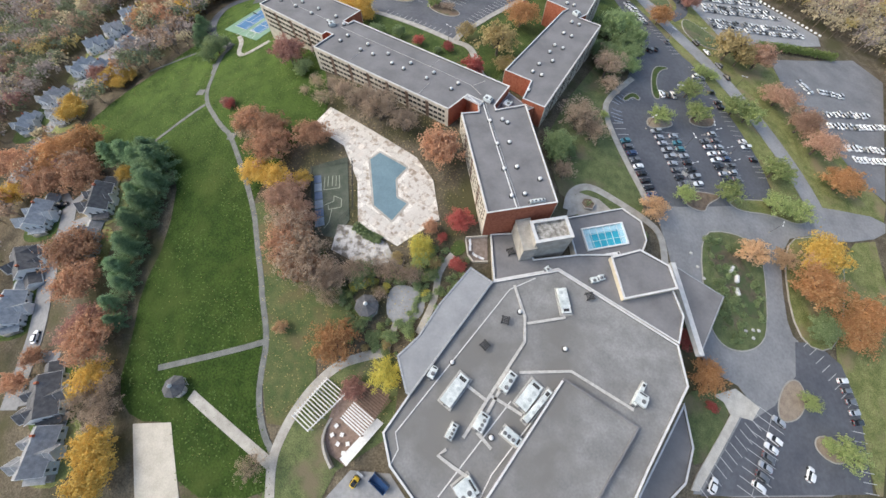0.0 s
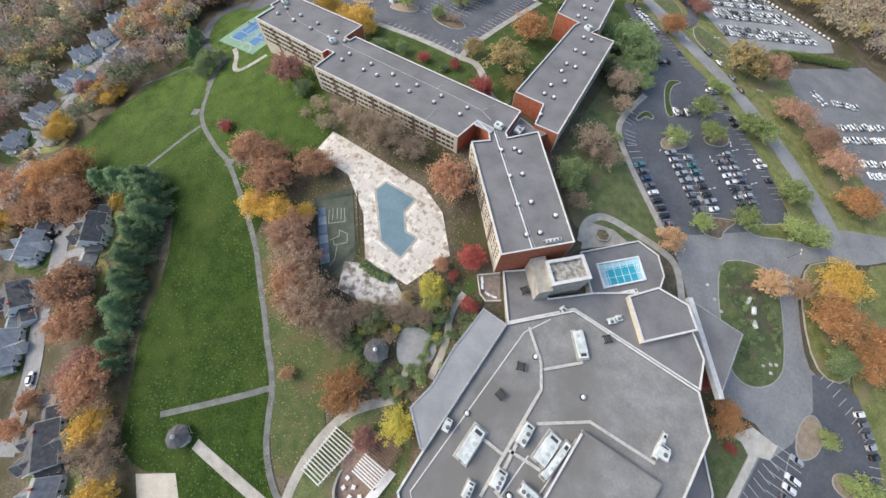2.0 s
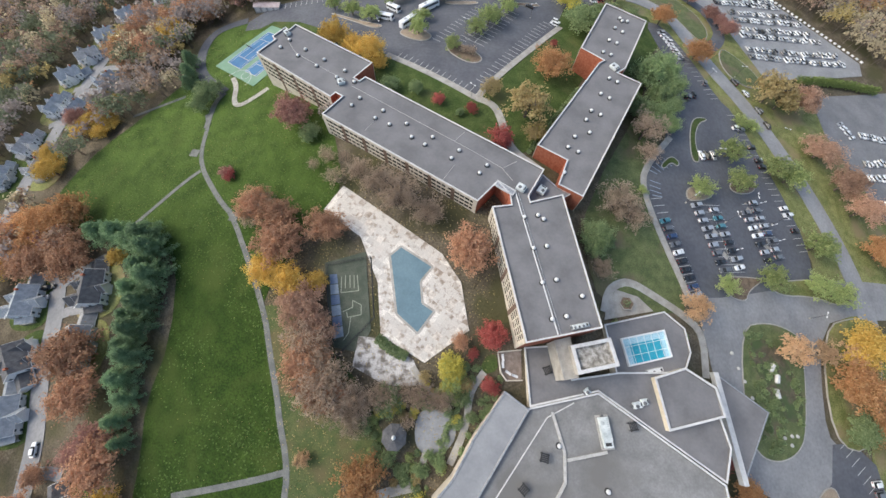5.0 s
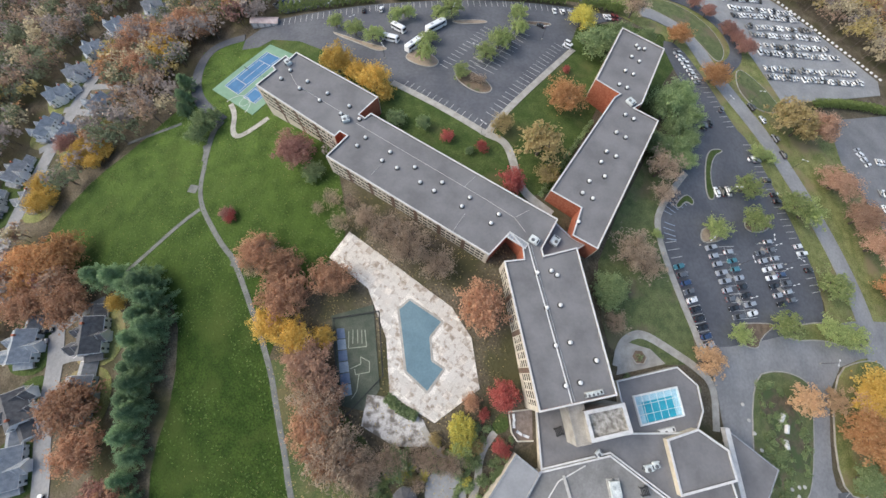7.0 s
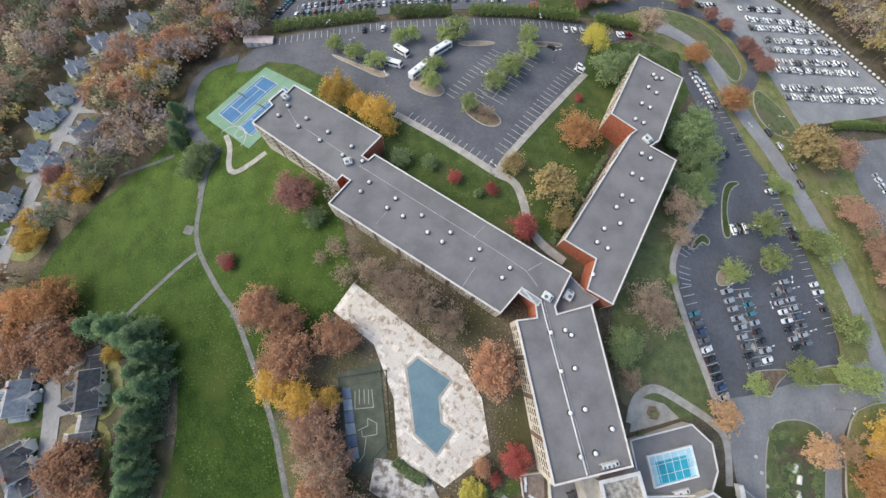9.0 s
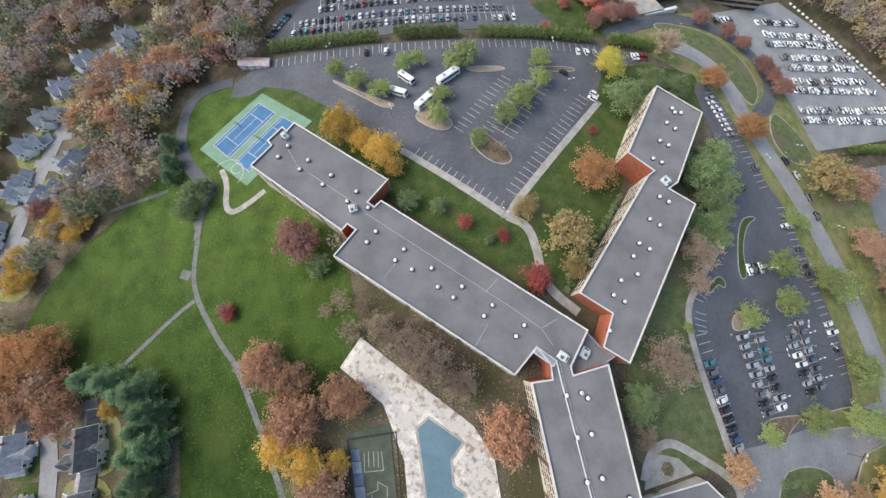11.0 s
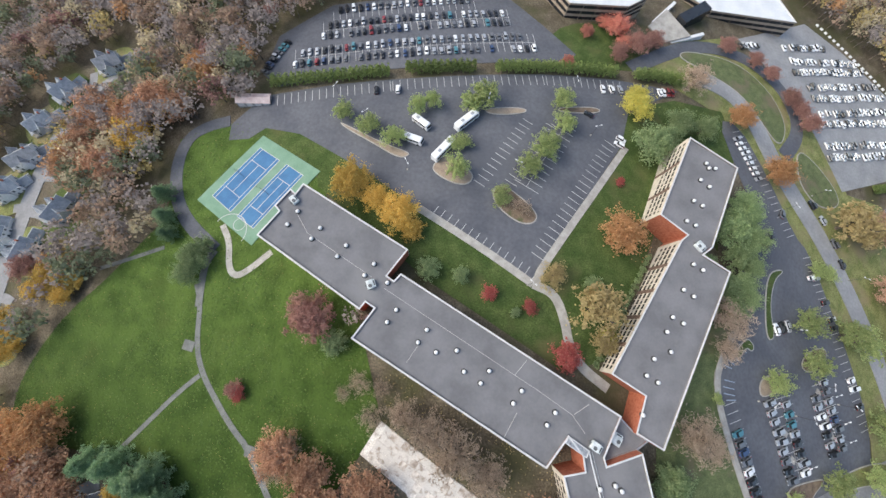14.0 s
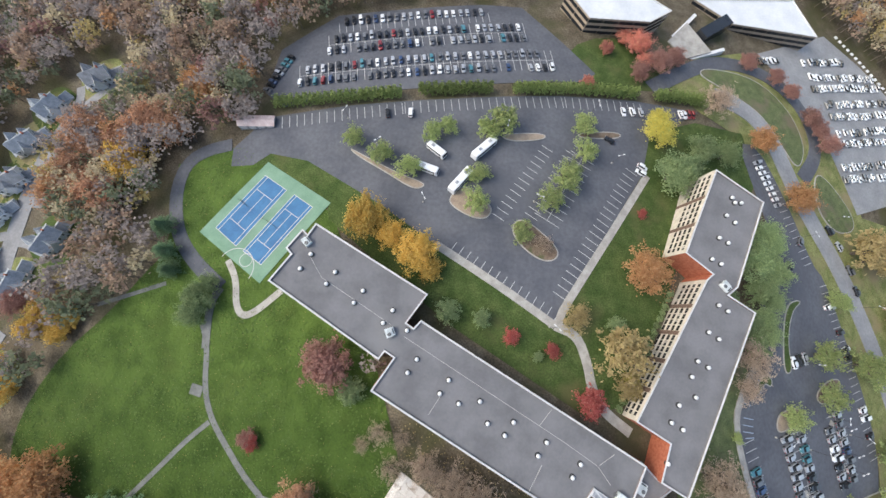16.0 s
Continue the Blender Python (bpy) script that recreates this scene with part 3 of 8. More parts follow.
VENTS_LOBBY = [(40.7, 14.5), (55.4, -7.3), (56.8, -18.2), (22.5, -1.2), (33.4, -17.9), (52.9, 5.2)]
UNITS_LOBBY = [(53.4, 18.9, 8.5, 3.6, -81.3), (23.8, -8.0, 9.6, 4.2, 56.8), (23.7, -17.4, 4.2, 2.2, 65.0), (42.8, -7.5, 8.6, 4.4, 52.7), (44.8, -9.7, 11.3, 1.9, 48.9), (38.2, -17.2, 5.4, 3.0, -33.0), (71.1, -4.4, 7.6, 2.9, 55.0), (30.8, -14.7, 4.9, 3.5, 61.5), (37.3, -4.7, 6.0, 3.0, 57.2), (28.0, -29.0, 5.1, 5.7, 39.8), (71.1, -5.7, 3.2, 3.1, 59.6), (17.6, -4.3, 3.1, 1.8, 66.8)]
UNITS_TOP = [(27.6, 86.6, 3.0, 2.3, -30.0), (34.9, 88.2, 3.2, 2.6, 60.0)]
UNITS_B = [(64.1, 146.3, 3.1, 2.5, -48.1)]
UNITS_A = [(-37.9, 125.4, 2.5, 2.5, 24.5), (-63.9, 148.8, 2.0, 2.6, 45.3)]
STALLS = [(-22.7, 150.1, 10.6, 130.4, -5.0, 0), (45.0, 186.3, 15.6, 138.4, 5.0, 0), (8.7, 193.6, -8.8, 165.4, -4.5, 0), (25.2, 193.1, 9.7, 164.7, 4.8, 1), (21.7, 190.4, 6.3, 164.3, 4.8, 0), (-86.5, 198.6, -43.0, 206.6, 5, 0), (-42.0, 206.9, 17.0, 216.4, 5, 0), (18.5, 216.6, 50.5, 219.8, 5, 0), (79.0, 97.0, 90.0, 61.1, -5.0, 0), (105.1, 100.2, 110.5, 74.2, 5.0, 1)]
STALLS_2 = [(126.6, 105.7, 132.3, 83.4, 5.0, 1), (133.2, 154.5, 150.6, 90.0, 5, 0), (108.2, 208.0, 126.0, 162.8, 5, 0), (-72.2, 243.8, -12.2, 255.7, 5, 0), (-74.5, 232.5, 3.3, 247.5, 5, 1), (-83.4, 216.9, 14.6, 234.4, 5, 1), (115.7, -5.1, 95.1, -24.6, -5, 0), (147.3, 22.1, 159.2, 4.2, 5, 0), (159.7, 2.6, 157.9, -22.9, 5, 0), (124.0, -4.1, 112.2, -26.0, 5, 1)]
TERRACE = [(-8.4, -11.4), (-5.1, -6.5), (6.0, -10.1), (-3.5, -28.6), (-9.8, -25.4), (-11.5, -22.2)]
RETAIN = [(-4.8, -11.1), (-9.1, -16.4), (-11.0, -21.5), (-9.8, -25.4), (-6.8, -29.1)]
AWNING = [(-2.8, -28.2), (5.2, -17.4), (3.2, -16.3), (-4.9, -26.7)]
SLATS = [(-6.1, -17.1), (0.2, -20.9), (6.6, -11.8), (-0.2, -8.0)]
YARD = [(-7.8, -36.3), (-2.1, -29.3), (8.5, -29.1), (20.4, -41.6), (-2.7, -43.8)]
LOADER = [(-0.3, -31.4)]
SKIP = [(6.1, -31.2)]
GARDEN_WALK = [(20.0, 31.5), (16.0, 25.6), (16.0, 17.0), (12.0, 6.8)]
GARDEN_PLAZA = [(1.6, 20.7), (11.4, 19.9), (13.8, 13.4), (8.5, 8.1), (1.5, 9.8)]
LAMPS = [(111.7, 123.8), (94.1, 98.8), (123.5, 105.1), (121.7, 172.8), (153.4, 147.1), (60.4, 115.7), (141.9, 62.0), (111.2, 94.3), (134.7, 98.4), (141.9, 183.1)]
LAMPS_N = [(-49.0, 187.3), (-5.3, 197.2), (-32.1, 167.6), (5.3, 171.0), (35.1, 190.1), (-61.8, 198.8), (28.7, 211.0), (10.0, 130.0)]
LAWN_EAST = [(52.6, 90.4), (85.0, 148.5), (89.3, 124.7), (76.7, 109.3), (74.8, 102.7), (89.8, 57.8), (79.6, 55.1), (56.1, 54.6), (51.6, 71.5)]
LAWN_LANE = [(121.0, 184.0), (127.0, 181.0), (148.0, 141.0), (164.0, 94.5), (163.0, 74.5), (150.5, 75.0), (151.8, 92.0), (147.2, 112.0), (139.8, 135.0), (133.2, 157.2), (127.0, 163.5)]
LAWN_SE = [(180.4, 65.2), (204.7, 71.7), (160.6, -23.0), (156.7, -23.3), (159.2, 4.2), (155.1, 17.8), (169.1, 39.9)]
LAWN_FRONT = [(92.4, -0.9), (109.5, 2.7), (109.8, -5.0), (95.3, -22.9), (93.0, -9.8)]
LAWN_STRIP = [(154.5, 150.4), (184.9, 168.7), (185.5, 113.8), (186.7, 82.6), (183.2, 72.7), (168.0, 74.7), (162.7, 108.0)]
LAWN_OFFICE = [(19.0, 228.0), (22.0, 243.0), (38.0, 253.0), (56.0, 251.0), (72.0, 241.0), (66.6, 228.9), (34.7, 224.4)]
ENTRANCE = [(69.4, 257.4), (85.2, 275.5), (97.3, 258.4), (77.0, 249.7)]
DUCT_1 = [(39.2, 22.6), (42.2, 13.1), (42.0, 6.2), (33.2, -7.9), (26.6, -18.6)]
DUCT_2 = [(42.8, 11.3), (53.7, 14.1)]
DUCT_3 = [(40.5, -2.1), (54.2, -0.5), (69.2, -8.4)]
DUCT_4 = [(25.0, -5.5), (31.8, -9.6)]
DUCT_5 = [(22.7, -21.4), (20.8, -22.8), (24.3, -24.7), (28.4, -26.6)]
DUCT_6 = [(33.2, -8.5), (41.0, -12.2)]
DUCT_7 = [(29.9, -17.1), (33.5, -20.3)]
DUCT_8 = [(37.6, -2.8), (30.6, -15.7)]
SEAM_1 = [(45.5, 25.5), (37.8, 21.1), (10.0, -19.0), (11.2, -22.5), (9.7, -26.1)]
SEAM_2 = [(38.2, -9.3), (21.7, -30.9)]
SEAM_3 = [(52.2, -2.5), (33.7, -25.6), (31.3, -30.2)]
PLAY_STRIP = [(-30.2, 55.9), (-27.8, 56.2), (-22.4, 37.5), (-25.4, 36.5)]
MAZE = [[(-26.2, 55.4), (-25.5, 50.5), (-20.1, 51.5), (-21.3, 56.3)], [(-25.0, 56.0), (-24.4, 51.9)], [(-23.6, 56.1), (-22.9, 52.2)], [(-22.3, 56.2), (-21.6, 52.2)], [(-24.0, 44.8), (-21.1, 46.4), (-21.5, 48.4), (-18.6, 47.3), (-18.2, 44.4), (-22.2, 43.3), (-22.8, 44.9)], [(-21.2, 43.6), (-21.2, 38.8), (-22.4, 36.6)]]
FENCE = [(-31.3, 58.7), (-17.6, 62.0), (-13.9, 43.7), (-23.9, 31.3), (-25.6, 33.1)]
HEDGE_POOL = [(-12.4, 38.2), (-8.6, 35.7), (-2.9, 33.4)]
BARRIERS = [(177.0, 290.0), (193.0, 275.0), (215.0, 253.0), (243.0, 226.5)]
DIAMONDS = [(105.2, 88.7), (107.9, 80.1), (124.7, 102.4), (127.4, 93.6), (129.0, 87.7)]
HATCH = [(79.7, 110.1, 83.5, 108.9), (81.5, 112.1, 85.1, 110.1), (83.5, 114.0, 86.8, 111.5), (85.7, 115.8, 88.9, 112.9), (87.9, 117.3, 90.9, 114.4), (79.8, 105.2, 84.2, 104.5), (79.1, 103.0, 83.8, 102.3), (79.1, 100.9, 83.8, 100.3), (79.9, 98.8, 84.0, 98.9)]
WALK_FRONT = [(104.1, -0.3), (112.2, 2.5), (120.1, -2.2), (116.5, -6.2), (112.2, -5.5), (98.4, -22.5), (95.4, -26.1), (92.9, -26.0), (95.2, -22.0), (109.1, -5.3), (107.3, -1.9)]
LOT_SE = [(140.1, 20.4), (149.3, 21.2), (157.6, 15.0), (159.8, 1.9), (155.8, -22.8), (95.8, -27.2), (99.2, -22.5), (112.8, -5.8), (117.0, -5.8), (126.0, -1.0), (131.5, 4.5), (136.8, 9.0)]
SIGN_STONES = [(119.0, 42.4), (120.5, 39.1), (119.5, 34.3)]
PATH_PADS = [(-98.6, 103.3), (-94.6, 102.6), (-71.0, 75.1), (-67.7, 74.6)]
SMALL_UNITS = [(63.2, 26.5), (65.3, 27.5)]


# ---- the lie of the land: a broad hilltop ----
def ground(x, y):
    return HILL[0] + HILL[1] / (1 + ((x - HILL[2]) / HILL[4]) ** 2 + ((y - HILL[3]) / HILL[5]) ** 2) + HILL[7] * math.exp(-((x - HILL[8]) ** 2 + (y - HILL[9]) ** 2) / HILL[10] ** 2)


def link_mesh(name, bm, mat, parent=None, label="", smooth=False):
    me = bpy.data.meshes.new(name)
    bm.normal_update()
    bm.to_mesh(me)
    bm.free()
    for m in mat if isinstance(mat, (list, tuple)) else (mat,):
        me.materials.append(m)
    if smooth:
        me.shade_smooth()
    ob = new(name, me)
    if parent:
        ob.parent = parent
    if label:
        tagged(ob, label)
    return ob


def part(name, bm, mat, parent, label="", smooth=False):
    return link_mesh(name, bm, mat, parent, label, smooth)


def box(bm, x0, y0, z0, x1, y1, z1, m=None, index=0):
    """A box between two corners, moved by m."""
    vs = [bm.verts.new((x, y, z)) for z in (z0, z1) for x, y in ((x0, y0), (x1, y0), (x1, y1), (x0, y1))]
    if m is not None:
        for v in vs:
            v.co = m @ v.co
    for f in ((3, 2, 1, 0), (4, 5, 6, 7), (0, 1, 5, 4), (1, 2, 6, 5), (2, 3, 7, 6), (3, 0, 4, 7)):
        bm.faces.new([vs[i] for i in f]).material_index = index
    return vs


def prism(bm, pts, z0, z1, index=0):
    """An upright prism on a polygon given anticlockwise or clockwise."""
    if sum(a[0] * b[1] - b[0] * a[1] for a, b in zip(pts, pts[1:] + pts[:1])) < 0:
        pts = pts[::-1]
    low = [bm.verts.new((x, y, z0)) for x, y in pts]
    top = [bm.verts.new((x, y, z1)) for x, y in pts]
    bm.faces.new(top).material_index = index
    bm.faces.new(low[::-1]).material_index = index
    for i in range(len(pts)):
        j = (i + 1) % len(pts)
        bm.faces.new((low[i], low[j], top[j], top[i])).material_index = index


def tube(bm, a, b, r0, r1, sides=6, index=0):
    a, b = Vector(a), Vector(b)
    turn = (b - a).to_track_quat("Z", "Y").to_matrix()
    rings = []
    for p, r in ((a, r0), (b, r1)):
        rings.append([bm.verts.new(p + turn @ Vector((r * math.cos(6.2832 * i / sides), r * math.sin(6.2832 * i / sides), 0))) for i in range(sides)])
    for i in range(sides):
        j = (i + 1) % sides
        bm.faces.new((rings[0][i], rings[0][j], rings[1][j], rings[1][i])).material_index = index
    bm.faces.new(rings[1]).material_index = index
    bm.faces.new(rings[0][::-1]).material_index = index


def inside(x, y, poly):
    hit = False
    for (ax, ay), (bx, by) in zip(poly, poly[1:] + poly[:1]):
        if (ay > y) != (by > y) and x < (bx - ax) * (y - ay) / (by - ay) + ax:
            hit = not hit
    return hit


def rounded(poly, times=2, closed=True):
    """Cut the corners of a polygon or line, for kerbs and paths."""
    for _ in range(times):
        out = [] if closed else [poly[0]]
        pairs = list(zip(poly, poly[1:] + poly[:1])) if closed else list(zip(poly, poly[1:]))
        for (ax, ay), (bx, by) in pairs:
            out += [(0.75 * ax + 0.25 * bx, 0.75 * ay + 0.25 * by), (0.25 * ax + 0.75 * bx, 0.25 * ay + 0.75 * by)]
        poly = out if closed else out + [poly[-1]]
    return poly


def drape_bm(poly, lift, depth=0.4, step=5.0):
    """A slab on the hill: a polygon filled with a mesh that follows the ground, with a skirt."""
    line = []
    for (ax, ay), (bx, by) in zip(poly, poly[1:] + poly[:1]):
        k = max(1, int(math.hypot(bx - ax, by - ay) / step))
        line += [(ax + (bx - ax) * i / k, ay + (by - ay) * i / k) for i in range(k)]
    n = len(line)
    pts = list(line)
    x0, x1 = min(p[0] for p in line), max(p[0] for p in line)
    y0, y1 = min(p[1] for p in line), max(p[1] for p in line)
    for i in range(int((x1 - x0) / step) + 1):
        for j in range(int((y1 - y0) / step) + 1):
            x, y = x0 + (i + 0.5) * step, y0 + (j + 0.5) * step
            if inside(x, y, line):
                pts.append((x, y))
    vs, es, fs, *_ = geometry.delaunay_2d_cdt([Vector(p) for p in pts], [(i, (i + 1) % n) for i in range(n)], [list(range(n))], 1, 1e-4)
    bm = bmesh.new()
    bv = [bm.verts.new((v.x, v.y, ground(v.x, v.y) + lift)) for v in vs]
    for f in fs:
        a, b, c = (vs[i] for i in f[:3])
        if (b - a).cross(c - a) < 0:
            f = f[::-1]
        bm.faces.new([bv[i] for i in f])
    rim = [e for e in bm.edges if e.is_boundary]
    skirt = bmesh.ops.extrude_edge_only(bm, edges=rim)
    for v in skirt["geom"]:
        if isinstance(v, bmesh.types.BMVert):
            v.co.z -= depth
    bmesh.ops.recalc_face_normals(bm, faces=bm.faces)
    return bm


def drape(name, poly, lift, mat, label, category="", kind="structure", depth=0.4, step=5.0, parent=None):
    ob = link_mesh(name, drape_bm(poly, lift, depth, step), mat, parent)
    return tagged(ob, label, category, kind=kind) if not parent else ob


def ribbon_outline(line, width, close_round=2):
    line = rounded(line, close_round, False) if len(line) > 2 else list(line)
    left, right = [], []
    for i, (x, y) in enumerate(line):
        (ax, ay), (bx, by) = line[max(0, i - 1)], line[min(len(line) - 1, i + 1)]
        d = math.hypot(bx - ax, by - ay) or 1
        nx, ny = -(by - ay) / d * width / 2, (bx - ax) / d * width / 2
        left.append((x + nx, y + ny))
        right.append((x - nx, y - ny))
    return left + right[::-1]


def ribbon(name, line, width, lift, mat, label, category=""):
    return drape(name, ribbon_outline(line, width), lift, mat, label, category, step=4.0)


# one sheet of ground out to the horizon
def axis(lo, hi, step, far):
    mid = [lo + step * i for i in range(int((hi - lo) / step) + 1)]
    out, s, d = [], step, 0
    while d < far:
        s *= 1.35
        d += s
        out.append(d)
    return [lo - d for d in out[::-1]] + mid + [mid[-1] + d for d in out]


xs, ys = axis(-270, 330, 5, 2600), axis(-90, 450, 5, 2600)
me = bpy.data.meshes.new("ground")
me.from_pydata([(x, y, ground(x, y)) for y in ys for x in xs], [], [(j * len(xs) + i, j * len(xs) + i + 1, (j + 1) * len(xs) + i + 1, (j + 1) * len(xs) + i) for j in range(len(ys) - 1) for i in range(len(xs) - 1)])
me.materials.append(GROUND)
me.shade_smooth()
tagged(new("ground", me), "autumn ground of fallen leaves and dry grass", "ground", kind="structure")

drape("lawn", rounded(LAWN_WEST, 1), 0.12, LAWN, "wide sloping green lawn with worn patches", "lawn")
drape("lawn_outer", [(96, 215), (104, 205), (118, 165), (150, 90), (160, 60), (205, 75), (216, 92), (190, 150), (188, 186), (166, 188), (150, 229), (136, 248), (110, 262), (84, 252), (62, 234), (80, 222)], 0.1, PALE_GRASS, "leaf-strewn grass between the service road and car parks", "lawn")
drape("lawn_tennis", LAWN_TENNIS, 0.14, GREEN, "mown grass strip round the tennis courts", "lawn")
drape("lawn_corner", [(46, 186), (52, 206), (76, 216), (100, 216), (104, 196), (92, 178), (84, 150), (66, 181)], 0.13, GREEN, "mown grass at the corner of the hotel", "lawn")
drape("lawn_court", LAWN_COURT, 0.12, GREEN, "mown dark green lawn between the hotel wings", "lawn")
drape("parking_lot_north", LOT_NORTH, 0.2, ASPHALT, "dark asphalt car park with painted stalls", "car park")
drape("parking_lot_east", rounded(LOT_EAST, 1), 0.2, ASPHALT, "dark asphalt car park beside the hotel", "car park")
drape("road_forecourt", rounded(PLAZA, 1), 0.26, DRIVE, "asphalt forecourt drive before the hotel entrance", "road")
drape("parking_lot_southeast", LOT_SE, 0.3, ASPHALT, "darker resurfaced asphalt of the front car park", "car park")
drape("parking_lot_far", LOT_FAR, 0.2, ASPHALT, "dark asphalt car park full of rows of cars", "car park")
drape("parking_lot_northeast", LOT_NE, 0.2, OLD_ASPHALT, "pale worn asphalt car park full of white cars", "car park")
drape("parking_lot_outer", LOT_E2b, 0.2, material("mid_asphalt", (0.15, 0.152, 0.16), (0.2, 0.2, 0.206), 9.0, 0.92, 0.1, 0.12), "grey asphalt outer car park", "car park")
ribbon("road_east", LANE_EAST, 9.6, 0.32, OLD_ASPHALT, "pale grey asphalt service road", "road")
ribbon("road_loop", LANE_LOOP, 7.0, 0.3, ASPHALT, "dark curved asphalt drive", "road")
for line in (STREET, STREET_NORTH):
    ribbon("road_street", line, 7.0, 0.2, DRIVE, "narrow grey residential street", "road")
ribbon("road_lane_west", LANE_WEST, 5.0, 0.24, ASPHALT, "narrow dark asphalt lane along the wood", "road")
ribbon("path_main", PATH_MAIN, 1.8, 0.2, PATH, "grey asphalt footpath across the lawn", "path")
ribbon("path_west", PATH_WEST, 1.7, 0.24, PATH, "grey asphalt footpath", "path")
ribbon("path_fork", PATH_FORK, 1.5, 0.24, PATH, "worn grey footpath on the lawn", "path")
ribbon("walk_gazebo", WALK_GAZEBO, 3.0, 0.26, CONCRETE, "pale concrete walk to the gazebo", "walkway")
ribbon("walk_curve", WALK_CURVE, 2.6, 0.22, CONCRETE, "curved pale concrete walk", "walkway")
ribbon("walk_tennis", WALK_TENNIS, 2.2, 0.22, CONCRETE, "winding pale concrete walk to the courts", "walkway")
ribbon("walk_court", WALK_COURT, 3.0, 0.24, CONCRETE, "pale concrete walk between the wings", "walkway")
ribbon("walk_kerb_east", WALK_NS, 2.6, 0.36, CONCRETE, "pale concrete kerbside walk", "walkway")
ribbon("walk_kerb_south", WALK_SW, 2.6, 0.34, CONCRETE, "pale concrete kerbside walk along the stalls", "walkway")
ribbon("walk_loop", WALK_LOOP, 2.6, 0.22, CONCRETE, "curved pale concrete garden walk", "walkway")
ribbon("walk_lot_east", WALK_EAST, 2.4, 0.38, CONCRETE, "pale concrete walk edging the east car park", "walkway")
ribbon("path_top", PATH_TOP, 2.6, 0.22, PATH, "worn asphalt path end", "path")
ribbon("path_side", PATH_SIDE, 1.4, 0.2, PATH, "faint worn footpath at the wood edge", "path")
TURF = material("green_court_paint", (0.14, 0.25, 0.17), (0.18, 0.3, 0.21), 5.0, 0.85, 0.0, 0.08)
COURT_BLUE = material("blue_court_paint", (0.04, 0.13, 0.27), (0.055, 0.17, 0.33), 4.0, 0.85, 0.0, 0.1)
drape("tennis_pad", TENNIS, 0.3, TURF, "green painted tennis court surround", "court", depth=0.6)
drape("court_blue", COURT1, 0.34, COURT_BLUE, "blue tennis court", "court", depth=0.05)
drape("court_blue_2", COURT2, 0.34, COURT_BLUE, "blue tennis court with a basketball half circle", "court", depth=0.05)
DECK = material("weathered_pool_deck", (0.3, 0.24, 0.19), (0.68, 0.64, 0.58), 2.6, 0.9, 0.1, 0.3, spread=(0.34, 0.56))
COVER = material("grey_blue_pool_cover", (0.1, 0.17, 0.21), (0.13, 0.21, 0.25), 5.0, 0.6, 0.05, 0.08)
pool_deck = drape("pool_deck", POOLDECK, 0.25, DECK, "weathered cream paved pool deck", "pool deck")
drape("pool_cover", POOL, 0.36, COVER, "grey-blue winter cover over the angular pool", "pool cover", kind="thing", depth=0.1)
drape("patio", PATIO, 0.22, material("stained_patio", (0.16, 0.14, 0.12), (0.52, 0.5, 0.48), 2.2, 0.9, 0.1, 0.3, spread=(0.4, 0.56)), "stained paved patio below the pool", "patio")
drape("sport_court", SPORT, 0.2, material("dark_green_hard_court", (0.055, 0.07, 0.05), (0.09, 0.1, 0.075), 3.0, 0.9, 0.1, 0.2), "faded dark green hard court", "court")
drape("sand_pitch", SAND, 0.2, material("pale_sand", (0.42, 0.385, 0.325), (0.5, 0.465, 0.4), 4.0, 0.95, 0.15, 0.1), "pale raked sand pitch", "pitch")
MEADOW = material("leafy_island_grass", (0.075, 0.1, 0.035), (0.13, 0.15, 0.058), 3.0, 0.95, 0.3, 0.4, patch=0.4, patch_color=(0.15, 0.125, 0.075))
drape("island_lawn", rounded(ISLAND1, 2), 0.45, MEADOW, "kerbed green island in the forecourt", "lawn")
drape("island_lawn_2", rounded(ISLAND2, 2), 0.45, PALE_GRASS, "kerbed grass island beside the drive", "lawn")


# ---- buildings ----
def offset(poly, d):
    """The polygon moved inwards by d."""
    n = len(poly)
    turn = 1 if sum(a[0] * b[1] - b[0] * a[1] for a, b in zip(poly, poly[1:] + poly[:1])) > 0 else -1
    out = []
    for i in range(n):
        p, a, b = Vector(poly[i]), Vector(poly[i - 1]), Vector(poly[(i + 1) % n])
        u, v = (p - a).normalized(), (b - p).normalized()
        nu, nv = Vector((-u.y, u.x)) * turn, Vector((-v.y, v.x)) * turn
        k = nu + nv
        k = k / max(0.35, k.dot(k)) * 2
        out.append((p.x + k.x * d, p.y + k.y * d))
    return out


def ring(bm, outer, inner, z0, z1):
    n = len(outer)
    rows = [[bm.verts.new((x, y, z)) for x, y in pts] for pts, z in ((outer, z0), (outer, z1), (inner, z1), (inner, z0))]
    for i in range(n):
        j = (i + 1) % n
        for a, b in zip(rows, rows[1:] + rows[:1]):
            bm.faces.new((a[i], a[j], b[j], b[i]))
    bmesh.ops.recalc_face_normals(bm, faces=bm.faces)


